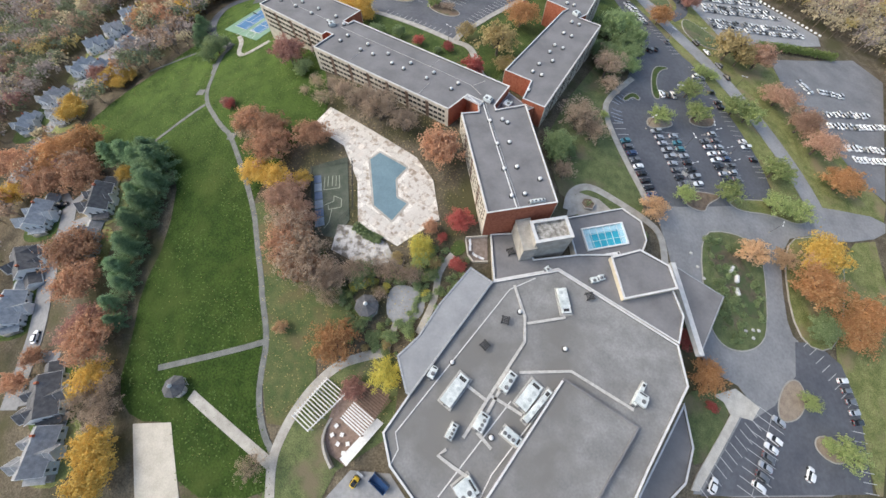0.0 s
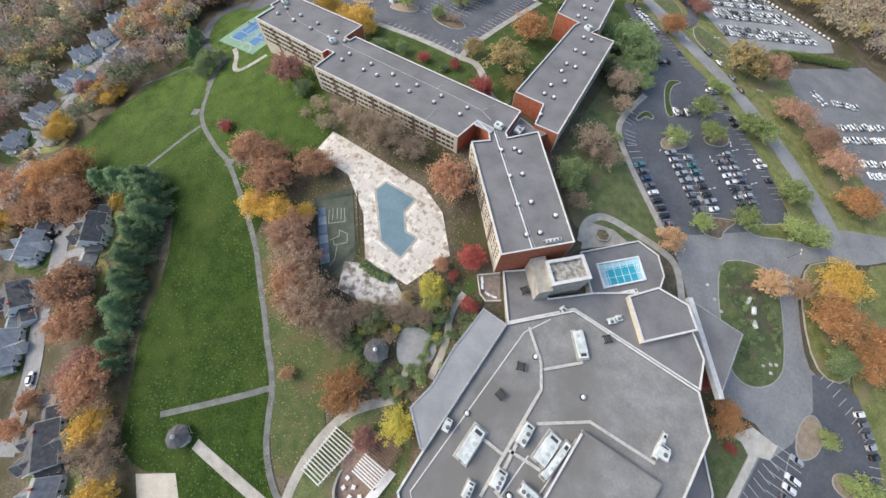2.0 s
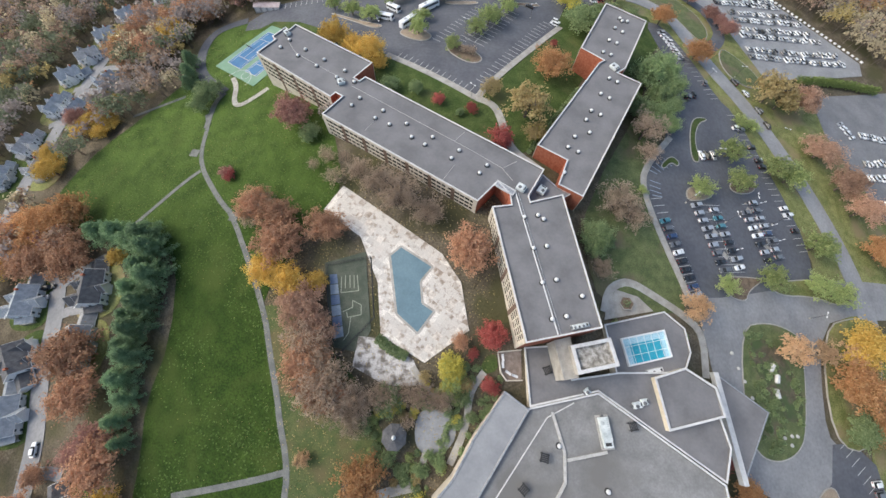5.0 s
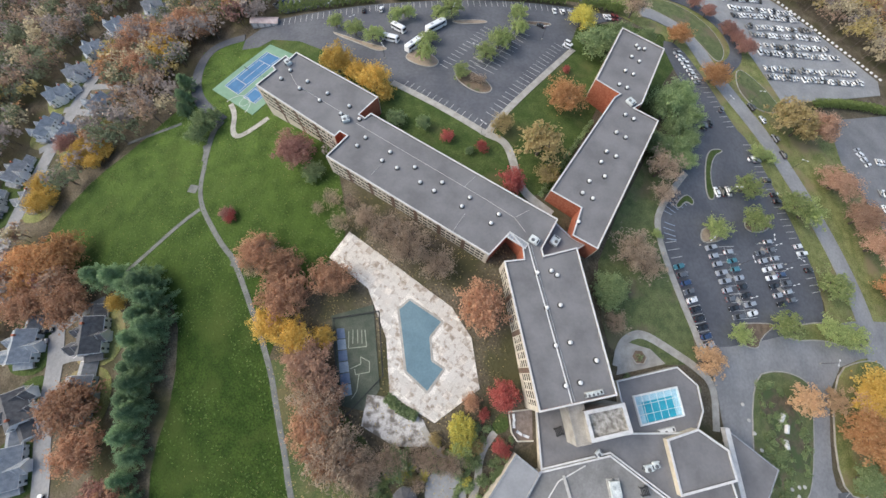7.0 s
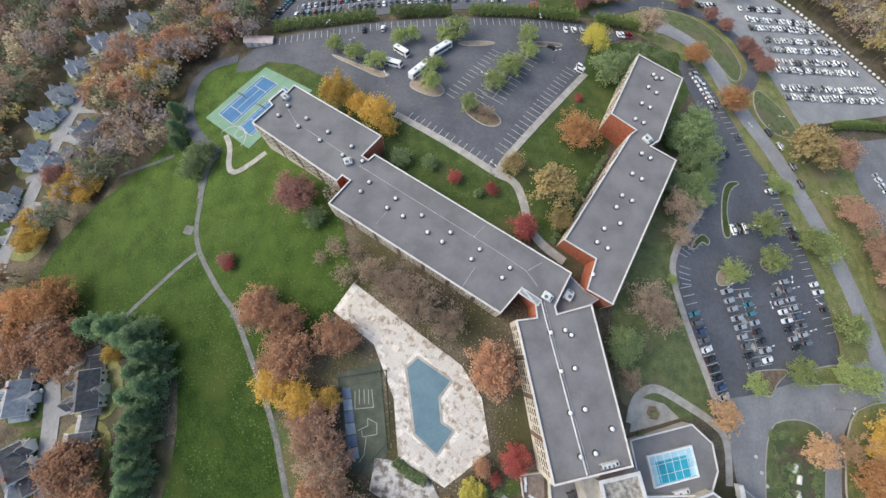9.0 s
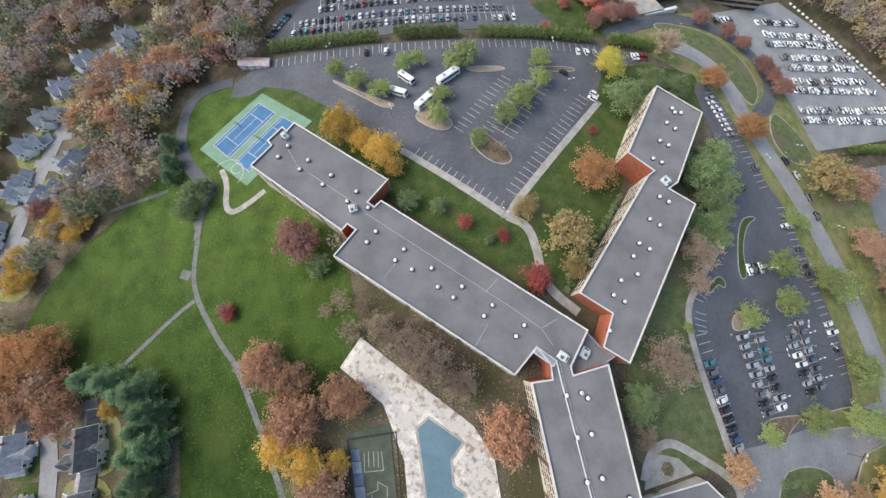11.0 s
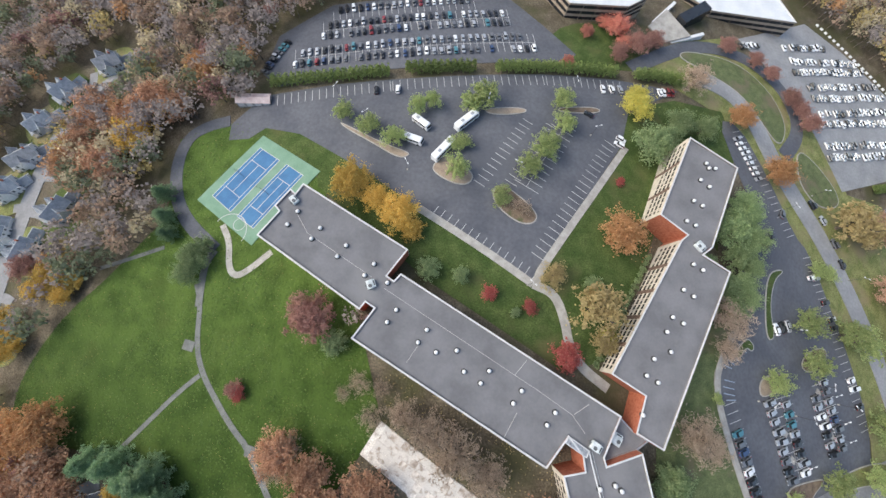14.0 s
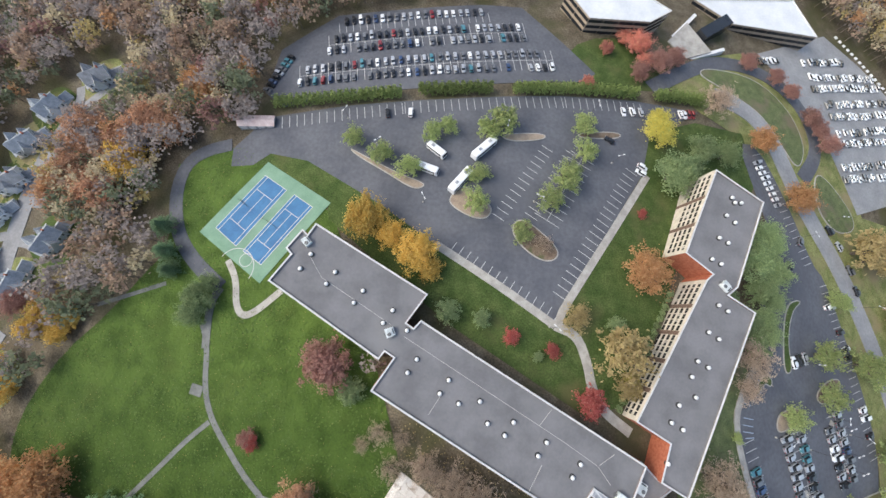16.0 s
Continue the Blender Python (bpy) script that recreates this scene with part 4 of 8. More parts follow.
def shell(name, pts, z, label, wall=STONE, cap=PARAPET, brick=(), rise=0.55, cap_width=0.36, roof=MEMBRANE, category="building"):
    """A flat-roofed block: walls with their own finish per side, a sunk roof and a capped parapet."""
    if sum(a[0] * b[1] - b[0] * a[1] for a, b in zip(pts, pts[1:] + pts[:1])) < 0:
        n = len(pts)
        pts, brick = pts[::-1], [n - 2 - i if i < n - 1 else n - 1 for i in brick]
    ob = tagged(new(name), label, category)
    low = min(ground(x, y) for x, y in pts) - 1.0
    for i, (a, b) in enumerate(zip(pts, pts[1:] + pts[:1])):
        d = (Vector(b) - Vector(a)).normalized()
        nrm = Vector((d.y, -d.x))
        bm = bmesh.new()
        q = [a, b, tuple(Vector(b) - nrm * 0.4 - d * 0.4), tuple(Vector(a) - nrm * 0.4 + d * 0.4)]
        prism(bm, q, low, z + rise - 0.12)
        part("wall", bm, BRICK if i in brick else wall, ob, "red brick wall" if i in brick else "")
    bm = bmesh.new()
    prism(bm, offset(pts, 0.3), low, z)
    part("roof", bm, roof, ob, "flat grey roof membrane")
    bm = bmesh.new()
    ring(bm, offset(pts, -0.08), offset(pts, cap_width), z + rise - 0.12, z + rise)
    part("parapet", bm, cap, ob, "white metal parapet cap")
    bm = bmesh.new()
    ring(bm, offset(pts, 0.31), offset(pts, cap_width + 0.08), z - 0.05, z + rise - 0.125)
    part("flashing", bm, roof, ob, "grey upturned roof membrane")
    ob["low"] = low
    return ob, pts


def share(name, bm, mat):
    me = bpy.data.meshes.new(name)
    bm.normal_update()
    bm.to_mesh(me)
    bm.free()
    for m in mat if isinstance(mat, (list, tuple)) else (mat,):
        me.materials.append(m)
    return me


def put(name, me, parent, m):
    ob = new(name, me)
    ob.parent = parent
    ob.matrix_local = m
    return ob


PIER = material("brown_brick_pier", (0.1, 0.065, 0.048), (0.16, 0.105, 0.08), 0.8, 0.9, 0.1, 0.15)
FRAME = material("bronze_frame", (0.09, 0.08, 0.07), (0.12, 0.11, 0.1), 0.5, 0.5)
bm = bmesh.new()
box(bm, -0.85, -0.05, 0, 0.85, 0.06, 1.15, None, 0)
box(bm, -0.06, 0.06, 0, 0.06, 0.12, 1.15, None, 1)
for za, zb in ((0, 0.07), (1.08, 1.15)):
    box(bm, -0.9, 0.06, za, 0.9, 0.13, zb, None, 1)
WINDOW = share("window", bm, [GLASS, FRAME])
bm = bmesh.new()
box(bm, -0.85, 0, 0, 0.85, 0.06, 1.15, None, 0)
box(bm, 0.1, 0.05, 0.05, 0.75, 0.075, 1.1, None, 1)
CURTAIN = material("pale_curtain", (0.3, 0.28, 0.25), (0.42, 0.4, 0.36), 0.4, 0.9)
WINDOW_CURTAIN = share("window", bm, [GLASS, CURTAIN])


def facade(ob, a, b, z, floors=4, pitch=2.08, bay=9.4, first=0.75):
    """Bays of four windows on every floor between brown piers, with proud precast bands."""
    a, b = Vector(a), Vector(b)
    length = (b - a).length
    if length < 6:
        return
    d = (b - a) / length
    turn = Matrix.Translation((a.x, a.y, 0)) @ Matrix.Rotation(math.atan2(d.y, d.x) + math.pi, 4, "Z")
    n = max(1, round(length / bay))
    w = length / n
    low = ob["low"]
    rnd = random.Random(int(a.x * 7 + a.y * 3))
    for i in range(n + 1):
        bm = bmesh.new()
        x = min(max(i * w, 0.7), length - 0.7)
        box(bm, -x - 0.7, 0, low, -x + 0.7, 0.2, z - 0.3)
        part("pier", bm, PIER if 0 < i < n else STONE, ob).matrix_local = turn
    for i in range(n):
        x0, x1 = i * w + 0.7, (i + 1) * w - 0.7
        for f in range(floors + 1):
            top = z - first + 0.75 if f == 0 else z - first - (f - 1) * pitch - 1.15
            bot = z - first - f * pitch if f < floors else low
            if f == 0:
                top = z + 0.3
            bm = bmesh.new()
            box(bm, -x1, 0, bot, -x0, 0.17, top - 0.004)
            part("spandrel", bm, STONE, ob).matrix_local = turn
        m = 4 if w > 7.5 else 3
        for f in range(floors):
            for k in range(m):
                xc = x0 + (x1 - x0) * (k + 0.5) / m
                put("window", WINDOW if rnd.random() < 0.88 else WINDOW_CURTAIN, ob, turn @ Matrix.Translation((-xc, 0.02, z - first - f * pitch - 1.15)))
            for k in range(m + 1):
                xc = x0 + (x1 - x0) * k / m
                if 0 < k < m:
                    bm = bmesh.new()
                    box(bm, -xc - 0.16, 0, z - first - f * pitch - 1.15, -xc + 0.16, 0.16, z - first - f * pitch)
                    part("mullion", bm, STONE, ob).matrix_local = turn


def long_facades(ob, pts, z, edges, **kw):
    for i in edges:
        facade(ob, pts[i], pts[(i + 1) % len(pts)], z, **kw)


def sides(pts, least):
    return [i for i in range(len(pts)) if (Vector(pts[(i + 1) % len(pts)]) - Vector(pts[i])).length > least]


def hotel(name, pts, z, label, brick_below=18.0, facade_from=18.0):
    """Long sides get window bays, short sides are brick."""
    if sum(a[0] * b[1] - b[0] * a[1] for a, b in zip(pts, pts[1:] + pts[:1])) < 0:
        pts = pts[::-1]
    long_ones = sides(pts, facade_from)
    ob, pts = shell(name, pts, z, label, brick=[i for i in range(len(pts)) if i not in long_ones], category="hotel wing")
    long_facades(ob, pts, z, long_ones)
    return ob, pts


hotel("hotel_wing", HOTEL_A, HOTEL_A_Z, "long stepped hotel wing of tan precast with dark window bays", facade_from=25)
hotel("hotel_wing", HOTEL_B, HOTEL_B_Z, "angled stepped hotel wing with red brick ends", facade_from=25)
shell("hotel_hub", HUB, HUB_Z, "low flat-roofed link between two hotel wings", wall=BRICK, cap=METAL, rise=0.2, category="hotel hub")
# a long glazed lantern over the lift lobby
lantern = tagged(new("roof_lantern"), "long grey glazed roof lantern beside a brick light well", "roof lantern")
bm = bmesh.new()
ring(bm, [(-3.4, -1.05), (3.4, -1.05), (3.4, 1.05), (-3.4, 1.05)], [(-3.15, -0.8), (3.15, -0.8), (3.15, 0.8), (-3.15, 0.8)], 0, 0.7)
part("kerb", bm, PARAPET, lantern, "pale metal curb")
for k in range(6):
    bm = bmesh.new()
    box(bm, -3.14 + 1.05 * k + 0.04, -0.79, 0.45, -3.14 + 1.05 * (k + 1) - 0.04, 0.79, 0.56)
    part("pane", bm, METAL, lantern, "frosted grey pane")
lantern.matrix_world = pose(22.6, 86.2, HOTEL_A_Z - 0.05, 0, 0, -30)
shell("lobby_building", LOBBY, LOBBY_Z, "large many-sided low building with a grey membrane roof", wall=STONE, cap_width=0.42, roof=LOBBY_ROOF, category="building")
shell("ballroom_roof", BALLROOM, BALLROOM_Z, "raised square roof block on the lobby building", cap=MEMBRANE, wall=MEMBRANE, roof=LOBBY_ROOF, rise=0.25, category="roof block")
shell("link_building", SOUTHLINK, SOUTHLINK_Z, "low linking building with a flat grey roof", cap_width=0.4, category="building")
shell("low_wing", TERRACE_E, TERRACE_E_Z, "low service wing with a flat grey roof", cap_width=0.4, category="building")
shell("lounge_roof", LOUNGE, LOUNGE_Z, "pale grey metal lounge roof beside the lobby", cap=METAL, roof=material("pale_metal_roof", (0.22, 0.225, 0.235), (0.28, 0.285, 0.295), 6.0, 0.5, 0.0, 0.06), rise=0.2, category="roof")
pool_house, _ = shell("pool_house", POOLHOUSE, POOLHOUSE_Z, "many-sided low pool house with a grey roof", cap_width=0.35, category="building")
entry, _ = shell("entrance_block", ENTRY, ENTRY_Z, "five-sided entrance block with white parapets", cap_width=0.5, wall=material("cream_wall", (0.5, 0.44, 0.33), (0.6, 0.53, 0.42), 1.5, 0.85, 0.0, 0.08), category="building")
tower, _ = shell("service_tower", TOWER, TOWER_Z, "pale concrete service tower with a gravel roof", wall=CONCRETE, rise=1.1, cap_width=0.9, category="tower",
                 roof=material("mixed_gravel", (0.16, 0.15, 0.13), (0.45, 0.43, 0.4), 1.2, 0.95, 0.4, 0.4))
shell("concrete_ledge", LEDGE, LEDGE_Z, "stained concrete shaft beside the service tower", wall=CONCRETE, cap=CONCRETE, roof=CONCRETE, rise=0.2, category="shaft")

# entrance canopy: a thin triangular slab on posts with a white edge beam
canopy = tagged(new("entrance_canopy"), "triangular grey entrance canopy with a white beam", "canopy")
bm = bmesh.new()
prism(bm, CANOPY[:3], CANOPY_Z - 0.6, CANOPY_Z)
part("slab", bm, MEMBRANE, canopy)
bm = bmesh.new()
a, b = Vector(CANOPY[0]), Vector(CANOPY[2])
d = (b - a).normalized()
q = Vector((-d.y, d.x))
prism(bm, [tuple(a - q * 0.9), tuple(b - q * 0.9), tuple(b + q * 0.6), tuple(a + q * 0.6)], CANOPY_Z - 0.7, CANOPY_Z + 1.1)
part("beam", bm, PARAPET, canopy, "white edge beam")
bm = bmesh.new()
ring(bm, offset(CANOPY[:3], -0.05), offset(CANOPY[:3], 0.3), CANOPY_Z - 0.3, CANOPY_Z + 0.12)
part("edge", bm, METAL, canopy)
for k in range(3):
    x, y = offset(CANOPY[:3], 2.0)[k]
    bm = bmesh.new()
    tube(bm, (x, y, ground(x, y) - 0.3), (x, y, CANOPY_Z - 0.55), 0.3, 0.3, 10)
    part("post", bm, CONCRETE, canopy)

# glazed roof over the indoor pool
skylight = tagged(new("pool_skylight"), "blue-tinted glass skylight over an indoor pool", "skylight")
sp = SKYLIGHT if sum(a[0] * b[1] - b[0] * a[1] for a, b in zip(SKYLIGHT, SKYLIGHT[1:] + SKYLIGHT[:1])) > 0 else SKYLIGHT[::-1]
sz = POOLHOUSE_Z + 0.02
bm = bmesh.new()
ring(bm, offset(sp, -0.15), offset(sp, 0.3), sz, sz + 0.75)
part("kerb", bm, WHITE, skylight, "white curb frame")
bm = bmesh.new()
prism(bm, offset(sp, 0.31), sz, sz + 0.12)
part("pool_floor", bm, material("pale_pool_tiles", (0.4, 0.52, 0.56), (0.5, 0.62, 0.66), 1.0, 0.4), skylight, "pale tiled pool surround")
bm = bmesh.new()
c = [sum(p[i] for p in sp) / 4 for i in (0, 1)]
prism(bm, [((p[0] - c[0]) * 0.72 + c[0] + 0.4, (p[1] - c[1]) * 0.72 + c[1] - 0.9) for p in sp], sz + 0.12, sz + 0.16)
part("pool_water", bm, material("turquoise_water", (0.04, 0.3, 0.38), (0.06, 0.36, 0.44), 2.0, 0.1), skylight, "turquoise pool water")
pane_mat = bpy.data.materials.new("skylight_glass")
pane_mat.use_nodes = True
ps = pane_mat.node_tree.nodes["Principled BSDF"]
ps.inputs["Base Color"].default_value, ps.inputs["Roughness"].default_value = (0.75, 0.88, 0.95, 1), 0.05
ps.inputs["Transmission Weight"].default_value, ps.inputs["IOR"].default_value = 1.0, 1.1
N1, N2 = 6, 3
s0, s1, s2, s3 = (Vector(p) for p in sp)


def sky_at(u, v):
    p = (s0 * (1 - u) + s1 * u) * (1 - v) + (s3 * (1 - u) + s2 * u) * v
    return p.x, p.y


for i in range(N1):
    for j in range(N2):
        bm = bmesh.new()
        prism(bm, [sky_at(i / N1 + 0.008, j / N2 + 0.012), sky_at((i + 1) / N1 - 0.008, j / N2 + 0.012), sky_at((i + 1) / N1 - 0.008, (j + 1) / N2 - 0.012), sky_at(i / N1 + 0.008, (j + 1) / N2 - 0.012)], sz + 0.7, sz + 0.73)
        part("pane", bm, pane_mat, skylight).visible_shadow = False
for i in range(1, N1):
    bm = bmesh.new()
    (ax, ay), (bx, by) = sky_at(i / N1, 0), sky_at(i / N1, 1)
    tube(bm, (ax, ay, sz + 0.74), (bx, by, sz + 0.74), 0.07, 0.07, 4)
    part("glazing_bar", bm, WHITE, skylight)
for j in range(1, N2):
    bm = bmesh.new()
    (ax, ay), (bx, by) = sky_at(0, j / N2), sky_at(1, j / N2)
    tube(bm, (ax, ay, sz + 0.78), (bx, by, sz + 0.78), 0.06, 0.06, 4)
    part("glazing_bar", bm, WHITE, skylight)


# ---- on the roofs ----
def lathe(bm, profile, sides=14, index=0):
    rows = [[bm.verts.new((r * math.cos(6.2832 * i / sides), r * math.sin(6.2832 * i / sides), z)) for i in range(sides)] for r, z in profile]
    for a, b in zip(rows, rows[1:]):
        for i in range(sides):
            j = (i + 1) % sides
            bm.faces.new((a[i], a[j], b[j], b[i])).material_index = index
    bm.faces.new(rows[-1]).material_index = index


DARK = material("dark_roof_boot", (0.03, 0.03, 0.032), (0.05, 0.05, 0.052), 0.5, 0.9)
vent = tagged(new("roof_vent"), "white domed roof vent on a dark flashing ring", "roof vent", "roof vents")
bm = bmesh.new()
lathe(bm, [(0.85, 0), (0.8, 0.14), (0.5, 0.2)], 16)
part("flashing", bm, DARK, vent)
bm = bmesh.new()
lathe(bm, [(0.4, 0.1), (0.42, 0.45), (0.58, 0.5), (0.6, 0.68), (0.46, 0.88), (0.2, 0.98)], 16)
part("dome", bm, WHITE, vent, "white metal dome", True)
first_vent = True
for spots, z in ((VENTS_A_WEST, HOTEL_A_Z), (VENTS_A, HOTEL_A_Z), (VENTS_WING, WING_Z), (VENTS_B, HOTEL_B_Z), (VENTS_BN, HOTEL_B_Z), (VENTS_LOBBY, LOBBY_Z)):
    for x, y in spots:
        zz = z
        if spots is VENTS_A and x < -36:
            continue
        if first_vent:
            vent.location, first_vent = (x, y, zz), False
        else:
            copy_thing(vent, pose(x, y, zz, 0, 0, (x * 37) % 360))


UNIT = material("weathered_unit_casing", (0.44, 0.48, 0.48), (0.66, 0.69, 0.68), 1.6, 0.5, 0.0, 0.16)
GRILLE_PAD = material("weathered_curb", (0.3, 0.295, 0.28), (0.42, 0.41, 0.39), 1.0, 0.8, 0.0, 0.15)
PALE_GRILLE = material("pale_fan_grille", (0.36, 0.4, 0.4), (0.5, 0.54, 0.54), 0.6, 0.6)
GRILLE = material("dull_grille", (0.1, 0.105, 0.11), (0.2, 0.205, 0.21), 0.6, 0.6, metal=0.3)


def roof_unit(x, y, z, length, width, angle, height=1.5, fans=2, tone=UNIT, label="white rooftop air-conditioning unit with fan grilles"):
    ob = tagged(new("rooftop_unit"), label, "air conditioner", "rooftop units")
    length, width = max(length, 1.6), max(width, 1.4)
    full, broad = length, width
    if length > 4:
        # a weathered roof curb round the larger units
        bm = bmesh.new()
        edge = [(-full / 2, -broad / 2), (full / 2, -broad / 2), (full / 2, broad / 2), (-full / 2, broad / 2)]
        ring(bm, edge, offset(edge, 0.45), 0, 0.28)
        part("roof_curb", bm, GRILLE_PAD, ob, "pale weathered curb")
        length, width = full * 0.88, broad * 0.76
    bm = bmesh.new()
    box(bm, -length / 2 + 0.15, -width / 2 + 0.15, 0, length / 2 - 0.15, width / 2 - 0.15, 0.3)
    part("base_rail", bm, METAL, ob)
    bm = bmesh.new()
    box(bm, -length / 2, -width / 2, 0.3, length * 0.28, width / 2, height)
    bmesh.ops.bevel(bm, geom=bm.edges[:], offset=0.06, segments=1, affect="EDGES")
    part("casing", bm, tone, ob)
    bm = bmesh.new()
    box(bm, length * 0.28, -width * 0.46, 0.3, length / 2, width * 0.46, height * 0.86)
    bmesh.ops.bevel(bm, geom=bm.edges[:], offset=0.05, segments=1, affect="EDGES")
    part("intake_hood", bm, tone, ob)
    bm = bmesh.new()
    box(bm, length * 0.33, -width * 0.3, height * 0.86 - 0.02, length * 0.44, width * 0.3, height * 0.86 + 0.05)
    part("intake_grille", bm, DARK, ob, "dark intake grille")
    for k in range(fans):
        u = -length / 2 + length * 0.76 * (k + 0.5) / fans
        bm = bmesh.new()
        r = min(0.55, width * 0.3, length * 0.76 / fans * 0.4)
        lathe(bm, [(r, height - 0.02), (r, height + 0.14), (r * 0.85, height + 0.14), (r * 0.84, height + 0.03), (0.08, height + 0.05)], 12)
        f = part("fan_grille", bm, GRILLE if length < 6 else PALE_GRILLE, ob)
        f.location = (u, -width * 0.18, 0)
    for k in range(int((length * 0.76 - 0.6) / 0.5) if length > 3 and int(x) % 2 else 0):
        bm = bmesh.new()
        u = -length / 2 + 0.4 + 0.5 * k
        box(bm, u - 0.13, width * 0.24, height, u + 0.13, width * 0.42, height + 0.04)
        part("louvre_slat", bm, PALE_GRILLE, ob)
    bm = bmesh.new()
    box(bm, -length / 2 - 0.5, -0.35, 0.1, -length / 2, 0.35, 0.75)
    part("duct_stub", bm, GRILLE, ob)
    bm = bmesh.new()
    box(bm, length / 2, -width / 2 + 0.2, 0.5, length / 2 + 0.03, width / 2 - 0.2, height - 0.25)
    part("end_panel", bm, METAL, ob)
    ob.matrix_world = pose(x, y, z, 0, 0, angle)
    return ob


for i, (x, y, ln, wd, an) in enumerate(UNITS_LOBBY):
    if i in (6,):
        roof_unit(x, y, LOBBY_Z, ln, wd * 0.45, an, 0.9, 3, UNIT, "pair of pale cooling units with rusty ducting")
    else:
        roof_unit(x, y, LOBBY_Z, ln, wd, an, 1.3 + 0.35 * (i % 3), (2, 2, 3, 3, 4, 3, 2, 3, 2, 2, 1, 1)[i])
for (x, y, ln, wd, an), z in zip(UNITS_TOP, (HOTEL_A_Z, HUB_Z)):
    roof_unit(x, y, z, ln, wd, an, 1.4, 1, UNIT, "white ventilation unit beside the lift lobby")
for x, y, ln, wd, an in UNITS_B:
    roof_unit(x, y, HOTEL_B_Z, ln, wd, an, 1.3, 1)
for (x, y, ln, wd, an), z in zip(UNITS_A, (HOTEL_A_Z, HOTEL_A_Z)):
    roof_unit(x, y, z, ln, wd, an, 1.3, 1)


def run(name, label, line, z, width, height, mat, category="duct"):
    """A duct, curb or pipe laid along a line on a roof."""
    bm = bmesh.new()
    prism(bm, ribbon_outline(line, width, 0), z, z + height)
    return tagged(link_mesh(name, bm, mat), label, category)


def along(p, q, u, v=0.0):
    """A point part of the way from p to q, moved v metres to the left."""
    p, q = Vector(p), Vector(q)
    d = (q - p).normalized()
    r = p + (q - p) * u + Vector((-d.y, d.x)) * v
    return r.x, r.y


DUCT = material("weathered_duct", (0.36, 0.35, 0.33), (0.48, 0.47, 0.45), 1.0, 0.7, 0.0, 0.12)
run("roof_pipe", "white pipe along the middle of the wing roof", [(25.9, 85.4), (27.2, 80.2), (37.6, 41.6)], WING_Z, 0.28, 0.2, WHITE, "pipe")
run("roof_pipe", "second grey pipe along the wing roof", [(26.8, 85.2), (28.1, 80.2), (38.4, 41.8)], WING_Z, 0.16, 0.15, METAL, "pipe")
run("roof_pipe", "thin pale conduit along the long wing roof", [(-34.0, 124.5), (12.0, 99.6), (21.5, 94.0), (25.0, 89.5)], HOTEL_A_Z, 0.13, 0.1, DUCT, "pipe")
for line in ([(5.9, 93.6), (2.1, 86.4)], [(8.4, 107.6), (5.0, 103.3)], [(22.0, 94.2), (26.3, 97.1)], [(-22.0, 110.6), (-25.6, 104.6)]):
    run("roof_pipe", "short pale conduit from a roof vent", line, HOTEL_A_Z, 0.12, 0.1, DUCT, "pipe")
run("roof_pipe", "thin pale conduit along the stepped section", [(-62.4, 144.5), (-58.5, 139.0), (-38.0, 127.5)], HOTEL_A_Z, 0.13, 0.1, DUCT, "pipe")
for line in (DUCT_1, DUCT_2, DUCT_3, DUCT_4, DUCT_5, DUCT_6, DUCT_7, DUCT_8):
    run("roof_curb", "pale weathered pipe curb crossing the lobby roof", line, LOBBY_Z, 0.75, 0.35, DUCT, "pipe curb")
run("roof_curb", "white capped edge of the raised roof block", [(51.2, -3.3), (31.9, -30.8)], BALLROOM_Z + 0.26, 0.5, 0.2, PARAPET, "pipe curb")
for line in (SEAM_1, SEAM_2, SEAM_3):
    run("roof_curb", "thin white raised seam on the lobby roof", line, LOBBY_Z, 0.28, 0.16, PARAPET, "pipe curb")

# ---- offices beyond the car parks ----
WHITE_ROOF = material("white_roof_membrane", (0.56, 0.58, 0.6), (0.68, 0.69, 0.7), 8.0, 0.6, 0.0, 0.05)
OFFICE_TAN = material("office_tan_band", (0.3, 0.24, 0.18), (0.38, 0.31, 0.24), 1.5, 0.85, 0.0, 0.08)
for pts, z in ((OFFICE_W, OFFICE_W_Z), (OFFICE_E, OFFICE_E_Z)):
    office, pts = shell("office_building", pts, z, "low office building with a white roof and dark window bands", wall=OFFICE_TAN, roof=WHITE_ROOF, rise=0.3, category="office")
    for a, b in zip(pts, pts[1:] + pts[:1]):
        length = (Vector(b) - Vector(a)).length
        d = (Vector(b) - Vector(a)) / length
        turn = Matrix.Translation((a[0], a[1], 0)) @ Matrix.Rotation(math.atan2(d.y, d.x) + math.pi, 4, "Z")
        for f in range(3):
            for k in range(max(1, int(length / 6))):
                w = length / max(1, int(length / 6))
                bm = bmesh.new()
                box(bm, -(k + 1) * w + 0.12, 0, z - 1.9 - 2.6 * f, -k * w - 0.12, 0.1, z - 0.6 - 2.6 * f)
                part("window", bm, GLASS, office).matrix_local = turn
stairs = tagged(new("office_entrance"), "black glass office entrance with pale steps and side walls", "entrance")
e0, e1, e2, e3 = (Vector(p) for p in ENTRANCE)
